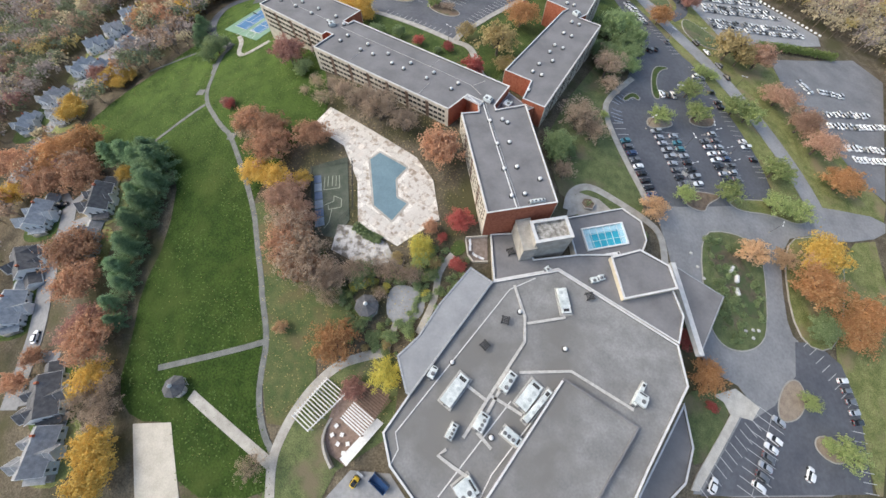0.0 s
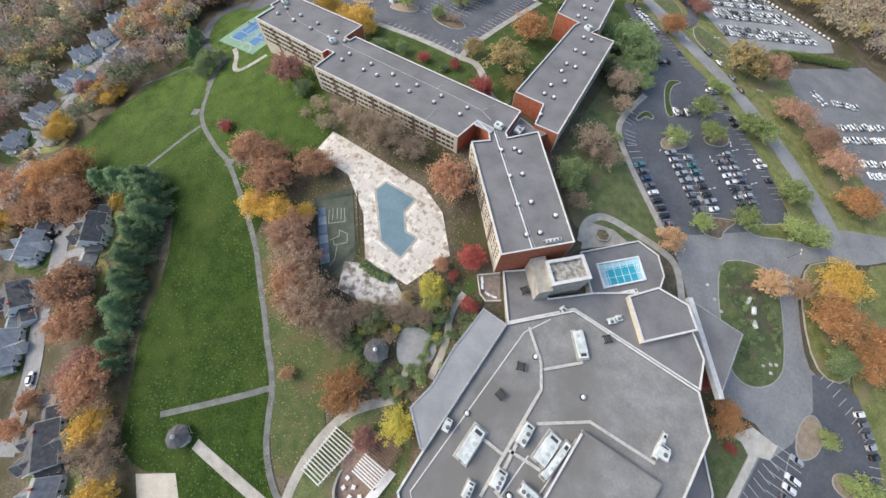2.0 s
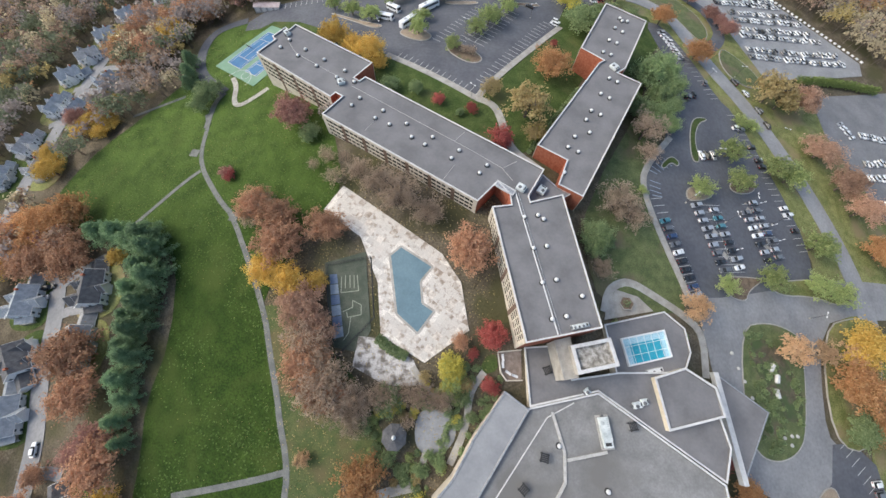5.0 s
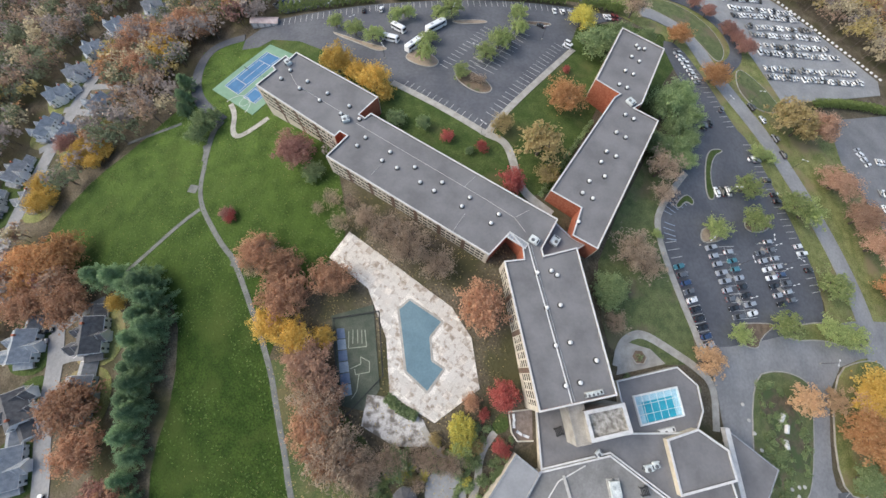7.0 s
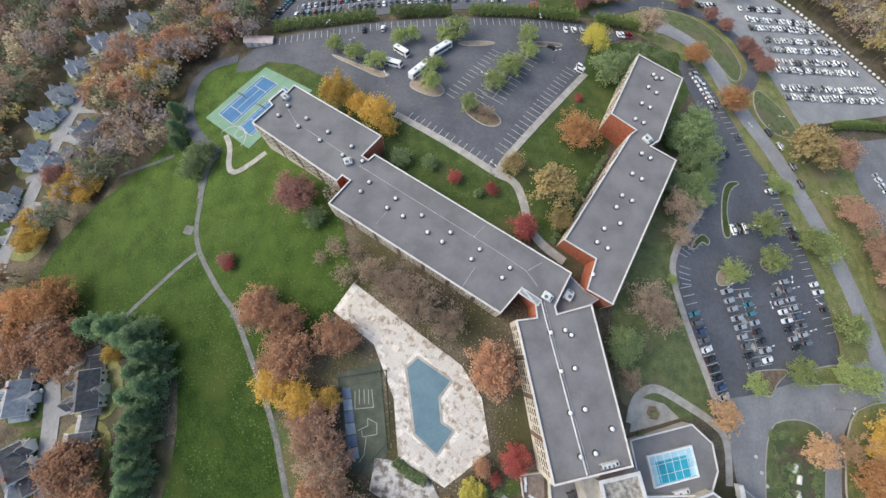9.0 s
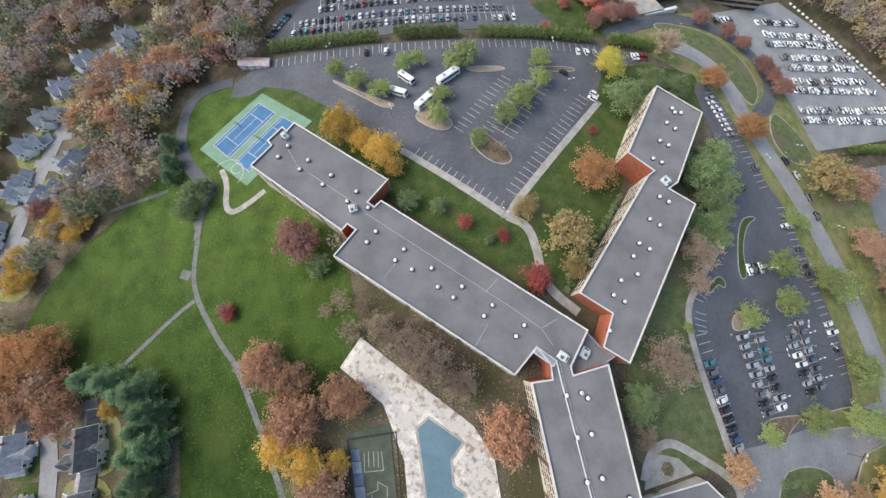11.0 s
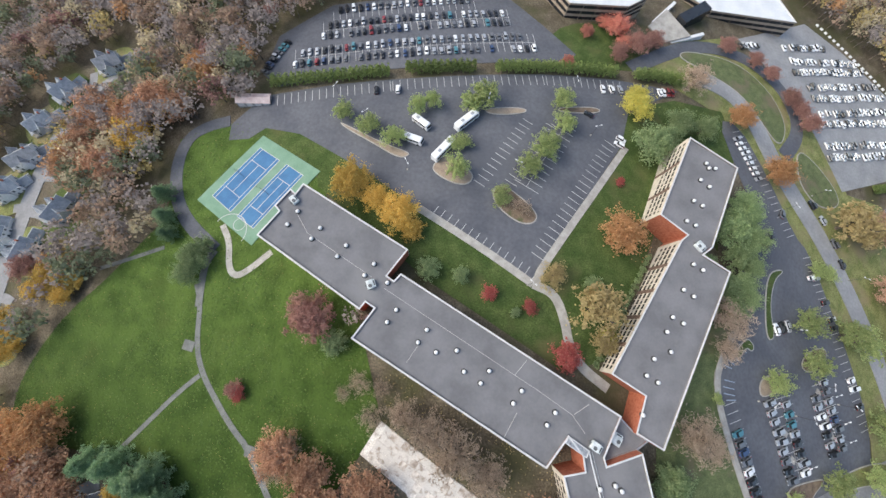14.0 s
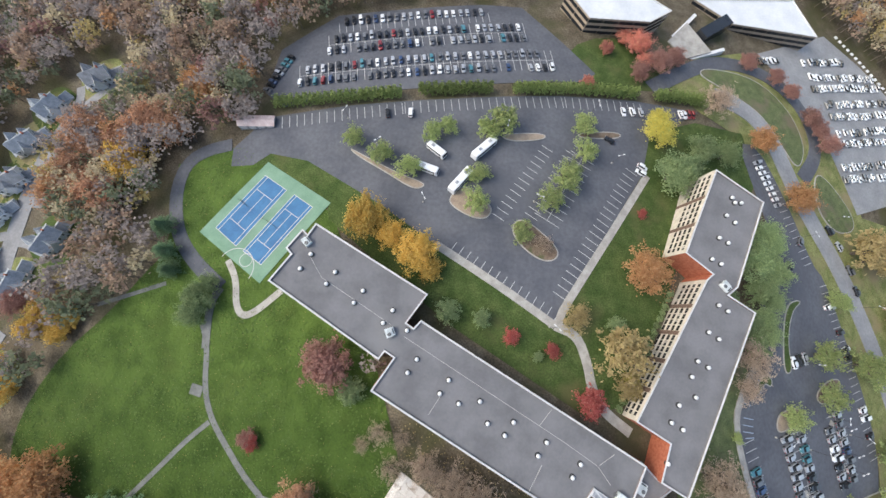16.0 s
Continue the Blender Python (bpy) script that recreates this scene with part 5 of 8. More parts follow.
for k in range(7):
    a, b = e1 + (e0 - e1) * (0.35 + 0.09 * k), e2 + (e3 - e2) * (0.35 + 0.09 * k)
    a2, b2 = e1 + (e0 - e1) * (0.44 + 0.09 * k), e2 + (e3 - e2) * (0.44 + 0.09 * k)
    g = ground(a.x, a.y)
    bm = bmesh.new()
    prism(bm, [tuple(a), tuple(b), tuple(b2), tuple(a2)], g - 3, g + 2.6 - 0.3 * k)
    part("step", bm, CONCRETE, stairs)
for a, b in ((e1, e0), (e2, e3)):
    bm = bmesh.new()
    prism(bm, ribbon_outline([tuple(a), tuple(b)], 1.5, 0), ground(*a) - 3, ground(*a) + 2.8)
    part("side_wall", bm, WHITE, stairs)
bm = bmesh.new()
mid = (e1 + e2) / 2
axis_in = ((e1 + e2) - (e0 + e3)).normalized()
half = (e2 - e1).normalized() * 2.6
prism(bm, [tuple(mid - half - axis_in * 7), tuple(mid + half - axis_in * 7), tuple(mid + half + axis_in * 10), tuple(mid - half + axis_in * 10)], ground(*e1) - 3, ground(*e1) + 5.5)
part("glass_hall", bm, GLASS, stairs)


# ---- houses along the street ----
HOUSE_WALLS = [material("white_siding", (0.72, 0.73, 0.74), (0.82, 0.83, 0.84), 1.0, 0.7, 0.0, 0.06, stretch=(1, 1, 6)), material("blue_grey_siding", (0.5, 0.56, 0.62), (0.62, 0.68, 0.74), 1.0, 0.7, 0.0, 0.06), material("grey_siding", (0.4, 0.41, 0.42), (0.5, 0.51, 0.52), 1.0, 0.7, 0.0, 0.06)]
HOUSE_GLASS = glass("house_window_glass", (0.07, 0.085, 0.1))
SHINGLES = [material("grey_shingles", (0.21, 0.215, 0.225), (0.31, 0.315, 0.325), 1.2, 0.9, 0.2, 0.2), material("slate_blue_shingles", (0.21, 0.235, 0.265), (0.31, 0.335, 0.365), 1.2, 0.9, 0.2, 0.2), material("dark_shingles", (0.07, 0.07, 0.076), (0.12, 0.12, 0.126), 1.2, 0.9, 0.2, 0.2)]


def gable(bm, x0, y0, x1, y1, z0, ridge, over=0.4, thick=0.18):
    """A gabled roof of two slabs, with its ridge along x."""
    ym, slope = (y0 + y1) / 2, (ridge - z0) / ((y1 - y0) / 2)
    for s in (-1, 1):
        ye = ym + s * ((y1 - y0) / 2 + over)
        ze = z0 - slope * over
        top = [(x0 - over, ye, ze + thick), (x1 + over, ye, ze + thick), (x1 + over, ym, ridge + thick), (x0 - over, ym, ridge + thick)]
        low = [(x, y, z - thick) for x, y, z in top]
        vs = [bm.verts.new(p) for p in top + low]
        for f in ((0, 1, 2, 3), (7, 6, 5, 4), (0, 4, 5, 1), (1, 5, 6, 2), (2, 6, 7, 3), (3, 7, 4, 0)):
            bm.faces.new([vs[i] for i in f])
    bmesh.ops.recalc_face_normals(bm, faces=bm.faces)


def rakes(bm, x0, y0, x1, y1, z0, ridge, over=0.4):
    """White boards under the eaves and up the gable ends of such a roof."""
    ym, slope_of = (y0 + y1) / 2, (ridge - z0) / ((y1 - y0) / 2)
    for s in (-1, 1):
        ye, ze = ym + s * ((y1 - y0) / 2 + over), z0 - slope_of * over
        for x in (x0 - over, x1 + over):
            tube(bm, (x, ye, ze), (x, ym, ridge), 0.17, 0.17, 4)
        tube(bm, (x0 - over, ye, ze), (x1 + over, ye, ze), 0.15, 0.15, 4)


def turned(bm, degrees, dx=0.0):
    bmesh.ops.rotate(bm, verts=bm.verts, cent=(0, 0, 0), matrix=Matrix.Rotation(radians(degrees), 3, "Z"))
    bmesh.ops.translate(bm, verts=bm.verts, vec=(dx, 0, 0))
    return bm


def house(x, y, angle, k):
    """A gabled house: main roof, two front gables, a garage wing, a roofed porch, trim, windows with panes."""
    rnd = random.Random(100 + k)
    tone = (1, 2, 2, 0, 2, 0, 1)[k] if k < 7 else (1, 0, 1)[k % 3]
    skin = (1, 0, 0, 2, 0, 1, 0)[k] if k < 7 else (0, 0, 1, 0, 2)[k % 5]
    wall, roof = HOUSE_WALLS[skin], SHINGLES[tone]
    ob = tagged(new("house"), f"two-storey {('white', 'blue-grey', 'grey')[skin]} sided house under a gabled {('grey', 'slate-blue', 'dark')[tone]} shingle roof", "house", "street houses")
    ln, wd, h, rise = rnd.uniform(12.5, 15), rnd.uniform(8.5, 10), rnd.uniform(4.6, 5.4), rnd.uniform(2.6, 3.4)
    bm = bmesh.new()
    box(bm, -ln / 2, -wd / 2, -3, ln / 2, wd / 2, h)
    for s in (-1, 1):
        vs = [bm.verts.new(p) for p in ((s * (ln / 2 - 0.01), -wd / 2, h), (s * (ln / 2 - 0.01), wd / 2, h), (s * (ln / 2 - 0.01), 0, h + rise))]
        bm.faces.new(vs if s > 0 else vs[::-1])
    part("wall", bm, wall, ob)
    bm = bmesh.new()
    gable(bm, -ln / 2, -wd / 2, ln / 2, wd / 2, h, h + rise)
    part("roof", bm, roof, ob)
    bm = bmesh.new()
    rakes(bm, -ln / 2, -wd / 2, ln / 2, wd / 2, h, h + rise)
    part("trim", bm, WHITE, ob, "white eaves boards")
    # front gables of unlike size, and one behind
    for u, cw, cd, up, side in ((-ln * 0.26, wd * 0.5, rnd.uniform(1.6, 3), 0.8, 90), (ln * 0.2, wd * 0.36, rnd.uniform(0.9, 1.6), 0.55, 90), (-ln * 0.05, wd * 0.45, rnd.uniform(1, 2.6), 0.7, -90)):
        flip = 1 if side > 0 else -1
        bm = bmesh.new()
        box(bm, u - cw / 2, min(flip * wd * 0.4, flip * (wd / 2 + cd)), -3, u + cw / 2, max(flip * wd * 0.4, flip * (wd / 2 + cd)), h - 0.3)
        vs = [bm.verts.new(p) for p in ((u - cw / 2, flip * (wd / 2 + cd - 0.01), h - 0.3), (u + cw / 2, flip * (wd / 2 + cd - 0.01), h - 0.3), (u, flip * (wd / 2 + cd - 0.01), h + rise * up - 0.1))]
        bm.faces.new(vs[::-1] if flip > 0 else vs)
        part("wing_wall", bm, wall, ob)
        bm = bmesh.new()
        gable(bm, 0, -cw / 2, wd / 2 + cd, cw / 2, h - 0.35, h + rise * up)
        part("wing_roof", turned(bm, side, u), roof, ob)
        bm = bmesh.new()
        rakes(bm, wd / 2, -cw / 2, wd / 2 + cd, cw / 2, h - 0.35, h + rise * up)
        part("wing_trim", turned(bm, side, u), WHITE, ob)
    # garage wing
    gl, gw = rnd.uniform(5.5, 6.5), rnd.uniform(5.8, 6.6)
    bm = bmesh.new()
    box(bm, ln / 2 - 0.1, -gw / 2, -3, ln / 2 + gl, gw / 2, 2.7)
    vs = [bm.verts.new(p) for p in ((ln / 2 + gl - 0.01, -gw / 2, 2.7), (ln / 2 + gl - 0.01, gw / 2, 2.7), (ln / 2 + gl - 0.01, 0, 4.5))]
    bm.faces.new(vs)
    part("garage_wall", bm, wall, ob)
    bm = bmesh.new()
    gable(bm, ln / 2, -gw / 2, ln / 2 + gl, gw / 2, 2.7, 4.6)
    part("garage_roof", bm, roof, ob)
    bm = bmesh.new()
    rakes(bm, ln / 2, -gw / 2, ln / 2 + gl, gw / 2, 2.7, 4.6)
    part("garage_trim", bm, WHITE, ob)
    for s in (-1, 1):
        bm = bmesh.new()
        box(bm, ln / 2 + gl - 0.02, s * 1.5 - 1.2, 0.1, ln / 2 + gl + 0.06, s * 1.5 + 1.2, 2.2)
        part("garage_door", bm, WHITE, ob)
    # porch: posts, deck and a low roof
    bm = bmesh.new()
    box(bm, -ln / 2 - 2.4, -wd / 2 + 0.5, -2, -ln / 2, wd / 2 - 1.5, 0.4)
    part("porch_deck", bm, CONCRETE, ob)
    bm = bmesh.new()
    vs = box(bm, -ln / 2 - 2.7, -wd / 2 + 0.3, 2.3, -ln / 2 + 0.02, wd / 2 - 1.3, 2.48)
    for v in vs:
        if v.co.x > -ln / 2 - 1:
            v.co.z += 0.7
    part("porch_roof", bm, roof, ob)
    for v in (-wd / 2 + 0.7, -0.5, wd / 2 - 1.7):
        bm = bmesh.new()
        box(bm, -ln / 2 - 2.3, v - 0.09, 0.4, -ln / 2 - 2.12, v + 0.09, 2.4)
        part("porch_post", bm, WHITE, ob)
    bm = bmesh.new()
    box(bm, ln * 0.3, -0.45, h + rise * 0.4, ln * 0.3 + 0.8, 0.45, h + rise + 0.9)
    part("chimney", bm, BRICK, ob)
    for s in (-1, 1):
        for f in range(2):
            for q in range(5):
                bm = bmesh.new()
                u = -ln / 2 + ln * (q + 0.5) / 5
                box(bm, u - 0.6, s * (wd / 2) - 0.03, 0.68 + 2.4 * f, u + 0.6, s * (wd / 2) + 0.03, 2.12 + 2.4 * f)
                window = part("window", bm, WHITE, ob)
                bm = bmesh.new()
                box(bm, u - 0.45, s * (wd / 2) - 0.06, 0.8 + 2.4 * f, u + 0.45, s * (wd / 2) + 0.06, 2.0 + 2.4 * f)
                part("pane", bm, HOUSE_GLASS, window)
            for q in range(3):
                bm = bmesh.new()
                v = -wd / 2 + wd * (q + 0.5) / 3
                box(bm, s * ln / 2 - 0.03, v - 0.6, 0.68 + 2.4 * f, s * ln / 2 + 0.03, v + 0.6, 2.12 + 2.4 * f)
                window = part("window", bm, WHITE, ob)
                bm = bmesh.new()
                box(bm, s * ln / 2 - 0.06, v - 0.45, 0.8 + 2.4 * f, s * ln / 2 + 0.06, v + 0.45, 2.0 + 2.4 * f)
                part("pane", bm, HOUSE_GLASS, window)
    ob.matrix_world = pose(x, y, ground(x, y), 0, 0, angle)
    ob.scale = (0.84,) * 3 if k < 7 else (0.66, 0.66, 0.8)
    return ob


for k, (x, y, an) in enumerate(HOUSES):
    house(x, y, an, k)


# ---- trees ----
def leaves(bm, spots, size, rnd, index=0, tilt=0.7, slim=1.0):
    """Small leaf clumps: bent quads at the given places, each facing its own way."""
    for p, out in spots:
        n = Vector((rnd.gauss(0, tilt), rnd.gauss(0, tilt), rnd.gauss(0.3, tilt))) + out * 1.2
        if n.length < 0.05:
            n = Vector((0, 0, 1))
        n.normalize()
        u = n.orthogonal().normalized()
        u.rotate(Matrix.Rotation(rnd.uniform(0, 6.28), 3, n))
        v = n.cross(u)
        s, t = size * rnd.uniform(0.6, 1.3), size * rnd.uniform(0.5, 1.1) * slim
        a, b, c, d = (bm.verts.new(p + q) for q in (u * s, v * t * 0.8 + n * s * 0.3, -u * s * 0.9, -v * t * 0.9 + n * s * 0.25))
        bm.faces.new((a, b, c)).material_index = index
        bm.faces.new((a, c, d)).material_index = index


def crown_spots(rnd, lobes, per, radius, flat, spread):
    """Places in a crown made of uneven lobes round a middle, in a crown of radius 1."""
    out = []
    for k in range(lobes):
        th, up = 2.4 * k + rnd.uniform(-0.5, 0.5), rnd.uniform(-0.35, 1.0)
        r = spread * math.sqrt(max(0.05, 1 - up * up * 0.8)) * rnd.uniform(0.45, 1.3)
        c = Vector((r * math.cos(th), r * math.sin(th), up * spread * flat))
        lr = radius * rnd.uniform(0.55, 1.35)
        for _ in range(per):
            d = Vector((rnd.gauss(0, 1), rnd.gauss(0, 1), rnd.gauss(0.25, 1))).normalized()
            out.append((c + d * lr * (rnd.uniform(0.7, 1.06) if rnd.random() < 0.85 else rnd.uniform(1.0, 1.45)), (d + c * 0.6 + Vector((0, 0, 0.5))).normalized()))
    return out


def limbs(bm, rnd, top, base, count, reach, depth=1, sides=5, rad=0.045):
    tube(bm, (0, 0, -0.3), (0.02, 0.01, top), 0.075, 0.045, 7)
    for k in range(count):
        th, z = 2.4 * k + rnd.uniform(-0.4, 0.4), base + (top - base) * rnd.uniform(0.2, 1)
        a = Vector((0, 0, z))
        b = a + Vector((math.cos(th), math.sin(th), rnd.uniform(0.35, 1.0))).normalized() * reach * rnd.uniform(0.6, 1)
        tube(bm, a, b, rad, rad * 0.4, sides)
        for _ in range(3 if depth > 1 else 0):
            c = a.lerp(b, rnd.uniform(0.3, 0.95))
            e = c + Vector((rnd.gauss(0, 1), rnd.gauss(0, 1), rnd.gauss(0.5, 0.6))).normalized() * reach * rnd.uniform(0.3, 0.55)
            tube(bm, c, e, rad * 0.45, rad * 0.15, 3)
            for _ in range(3 if depth > 2 else 0):
                f = c.lerp(e, rnd.uniform(0.3, 1))
                g = f + Vector((rnd.gauss(0, 1), rnd.gauss(0, 1), rnd.gauss(0.4, 0.7))).normalized() * reach * rnd.uniform(0.15, 0.3)
                tube(bm, f, g, rad * 0.2, rad * 0.08, 3)


LEAF = {
    "rust": foliage("rust_leaves", (0.33, 0.19, 0.125), (0.54, 0.325, 0.21), (0.62, 0.42, 0.28)),
    "rustline": foliage("dull_rust_leaves", (0.36, 0.225, 0.165), (0.53, 0.35, 0.255), (0.59, 0.425, 0.31)),
    "gold": foliage("gold_leaves", (0.45, 0.295, 0.08), (0.67, 0.47, 0.13), (0.69, 0.56, 0.2)),
    "orange": foliage("orange_leaves", (0.38, 0.2, 0.1), (0.57, 0.325, 0.16), (0.61, 0.41, 0.21)),
    "peach": foliage("peach_leaves", (0.46, 0.29, 0.18), (0.66, 0.47, 0.29)),
    "tan": foliage("tan_leaves", (0.34, 0.26, 0.13), (0.49, 0.39, 0.2), (0.54, 0.45, 0.21)),
    "red": foliage("red_leaves", (0.3, 0.08, 0.075), (0.5, 0.14, 0.125), (0.56, 0.25, 0.2)),
    "coral": foliage("coral_leaves", (0.44, 0.17, 0.14), (0.66, 0.28, 0.22), (0.68, 0.42, 0.27)),
    "maroon": foliage("maroon_leaves", (0.27, 0.145, 0.125), (0.43, 0.245, 0.205), (0.49, 0.31, 0.255)),
    "green": foliage("green_leaves", (0.14, 0.195, 0.095), (0.275, 0.35, 0.175), (0.38, 0.43, 0.22)),
    "lime": foliage("lime_leaves", (0.2, 0.255, 0.1), (0.37, 0.44, 0.185), (0.5, 0.52, 0.23)),
    "yellow": foliage("yellow_leaves", (0.43, 0.37, 0.09), (0.64, 0.57, 0.15), (0.4, 0.43, 0.14)),
    "pine": foliage("pine_needles", (0.18, 0.25, 0.12), (0.34, 0.43, 0.21), (0.45, 0.53, 0.27)),
    "conifer": foliage("white_pine_needles", (0.14, 0.22, 0.12), (0.26, 0.37, 0.21), (0.35, 0.46, 0.27)),
    "hedge": foliage("hedge_sprays", (0.13, 0.18, 0.06), (0.23, 0.29, 0.1), (0.29, 0.34, 0.125)),
    "bare": foliage("last_brown_leaves", (0.36, 0.28, 0.22), (0.54, 0.435, 0.34), (0.6, 0.49, 0.38)),
}
TREE_WORDS = {
    "rust": "broad tree with rust-brown autumn leaves", "rustline": "roadside tree with dull rust autumn leaves", "gold": "tree with golden yellow autumn leaves",
    "orange": "round tree with bright orange autumn leaves", "peach": "small tree with thin peach-coloured leaves", "tan": "tree with thinning tan and yellow leaves",
    "red": "small tree with crimson autumn leaves", "coral": "tree with coral red autumn leaves", "maroon": "spreading tree with dark maroon leaves",
    "green": "leafy tree still in grey-green leaf", "lime": "young honey locust in yellow-green leaf", "yellow": "round tree turning bright yellow",
    "pine": "bushy pine with grey-green needles", "conifer": "tall bluish-green white pine with layered boughs", "bare": "nearly bare tree with fine grey-brown twigs",
}


def branch_spots(rnd, branches, clumps, per, flat, size, low=-0.25):
    """Places of leaves in tufts strung along spreading branches, in a crown of radius 1, with gaps between."""
    out = []
    for k in range(branches):
        th, up = 2.4 * k + rnd.uniform(-0.4, 0.4), low + (1 - low) * ((k + rnd.random()) / branches) ** 0.8
        level = math.sqrt(max(0.02, 1 - up * up))
        d = Vector((level * math.cos(th), level * math.sin(th), up * flat))
        reach = rnd.uniform(0.68, 1.06)
        for j in range(clumps):
            u = 0.38 + 0.62 * (j + rnd.random()) / clumps
            c = d * reach * u + Vector((rnd.gauss(0, 0.07), rnd.gauss(0, 0.07), rnd.gauss(0, 0.05)))
            lr = size * rnd.uniform(0.55, 1.35)
            for _ in range(per):
                o = Vector((rnd.gauss(0, 1), rnd.gauss(0, 1), rnd.gauss(0.15, 0.75)))
                out.append((c + o * lr * 0.6, (o * 0.45 + d * 0.5 + Vector((0, 0, 0.45))).normalized()))
    return out


def pine_spots(rnd, whorls, boughs, tufts, per):
    """Needle tufts along boughs in whorls that shorten towards the leader."""
    out = []
    for w in range(whorls):
        u = w / (whorls - 1)
        for b in range(boughs):
            th = 6.2832 * b / boughs + 0.9 * w + rnd.uniform(-0.35, 0.35)
            ln = (0.1 + 0.94 * (1 - u) ** 0.72) * rnd.uniform(0.62, 1.12)
            for t in range(tufts):
                v = 0.22 + 0.78 * (t + rnd.random()) / tufts
                c = Vector((ln * v * math.cos(th), ln * v * math.sin(th), 0.3 + 1.5 * u - 0.1 * ln * v + 0.16 * v * v * ln))
                for _ in range(per):
                    o = Vector((rnd.gauss(0, 1), rnd.gauss(0, 1), rnd.gauss(0.35, 0.5)))
                    out.append((c + o * 0.062, (o * 0.4 + Vector((0.4 * math.cos(th), 0.4 * math.sin(th), 0.6))).normalized()))
    return out


def make_tree(kind, large, seed):
    rnd = random.Random(seed)
    ob = tagged(new("tree"), TREE_WORDS[kind], "tree", kind + " trees")
    trunk, crown = bmesh.new(), bmesh.new()
    if kind == "conifer":
        tube(trunk, (0, 0, -0.3), (0, 0, 1.75), 0.08, 0.015, 7)
        leaves(crown, pine_spots(rnd, 13, 7, 5, 12 if large else 8), 0.06 if large else 0.072, rnd, 0, 0.6, 0.5)
    elif kind == "bare":
        limbs(trunk, rnd, 0.75, 0.2, 13 if large else 10, 0.85, 3, 4, 0.026)
        leaves(crown, branch_spots(rnd, 34, 4, 13 if large else 8, 0.62, 0.15), 0.075, rnd, 0, 0.9, 0.22)
    elif kind in ("lime", "peach", "tan"):
        limbs(trunk, rnd, 0.7, 0.25, 9, 0.7, 2)
        leaves(crown, branch_spots(rnd, 30, 4, 17 if large else 12, 0.55, 0.15), 0.055 if large else 0.066, rnd)
    elif kind == "pine":
        limbs(trunk, rnd, 0.7, 0.25, 9, 0.7, 2)
        leaves(crown, branch_spots(rnd, 36, 4, 32 if large else 20, 0.75, 0.16), 0.047 if large else 0.06, rnd)
    else:
        limbs(trunk, rnd, 0.7, 0.25, 9, 0.7, 2)
        leaves(crown, branch_spots(rnd, 38, 4, 34 if large else 17, 0.62, 0.17), 0.045 if large else 0.062, rnd)
    part("trunk", trunk, BARK, ob)
    c = part("crown", crown, LEAF[kind], ob)
    c.location.z = 0.0 if kind == "conifer" else 0.72
    if kind == "bare":
        c.location.z = 0.8
    return ob


def plant(kind, spots):
    made = {}
    for k, (x, y, r) in enumerate(spots):
        rnd = random.Random(int(x * 13 + y * 7))
        key = (r > 4.5, k % 2)
        m = pose(x, y, ground(x, y) - 0.05, 0, 0, rnd.uniform(0, 360))
        s = r * rnd.uniform(0.98, 1.1) * (1.05 if kind == "conifer" else (1.25 if y > 150 else 0.76) if kind == "lime" else 0.8 if kind in ("orange", "maroon") and y > 180 else 0.88 if kind in ("pine", "maroon") else 0.85 if r > 9 else 1.02)
        if key not in made:
            made[key] = make_tree(kind, r > 4.5, len(kind) * 31 + k)
            made[key].matrix_world = m
            made[key].scale = (s, s, s * rnd.uniform(0.85, 1.05))
            continue
        ob = copy_thing(made[key], m)
        ob.scale = (s * rnd.uniform(0.86, 1.14), s * rnd.uniform(0.86, 1.14), s * rnd.uniform(0.85, 1.05))


for kind, spots in (("rust", TREES_RUST), ("gold", TREES_GOLD), ("orange", TREES_ORANGE), ("peach", TREES_PEACH), ("tan", TREES_TAN), ("rustline", TREES_RUSTLINE), ("red", TREES_RED),
                    ("coral", TREES_CORAL), ("maroon", TREES_MAROON), ("green", TREES_GREEN), ("lime", TREES_LIME + TREES_LIME_2), ("yellow", TREES_YELLOW), ("pine", TREES_PINE), ("bare", TREES_BARE + TREES_BARE_2), ("conifer", TREES_CONIFER)):
    plant(kind, spots)

# ---- woods all round: trees past counting ----
CORE = [(-60, -90), (-60, -30), (-40, 0), (-45, 60), (-30, 90), (-62, 165), (-100, 188), (-97, 212), (-93.5, 233), (-72, 252), (0, 268), (22, 300), (110, 335), (168, 302), (198, 276), (222, 254), (247, 229), (272, 206), (225, 92), (212, 60), (185, -90)]
HOUSE_LIST = [(h[0], h[1]) for h in HOUSES]
STREET_FINE = rounded(STREET, 2, False) + rounded(STREET_NORTH, 2, False)
PATH_LANE = rounded(LANE_WEST, 2, False)


def wooded(x, y):
    if inside(x, y, CORE) or inside(x, y, LAWN_WEST):
        return False
    if min(math.hypot(x - a, y - b) for a, b in STREET_FINE) < 11.5 or min(math.hypot(x - a, y - b) for a, b in PATH_LANE) < 6:
        return False
    return min(math.hypot(x - a, y - b) for a, b in HOUSE_LIST) > 14.5


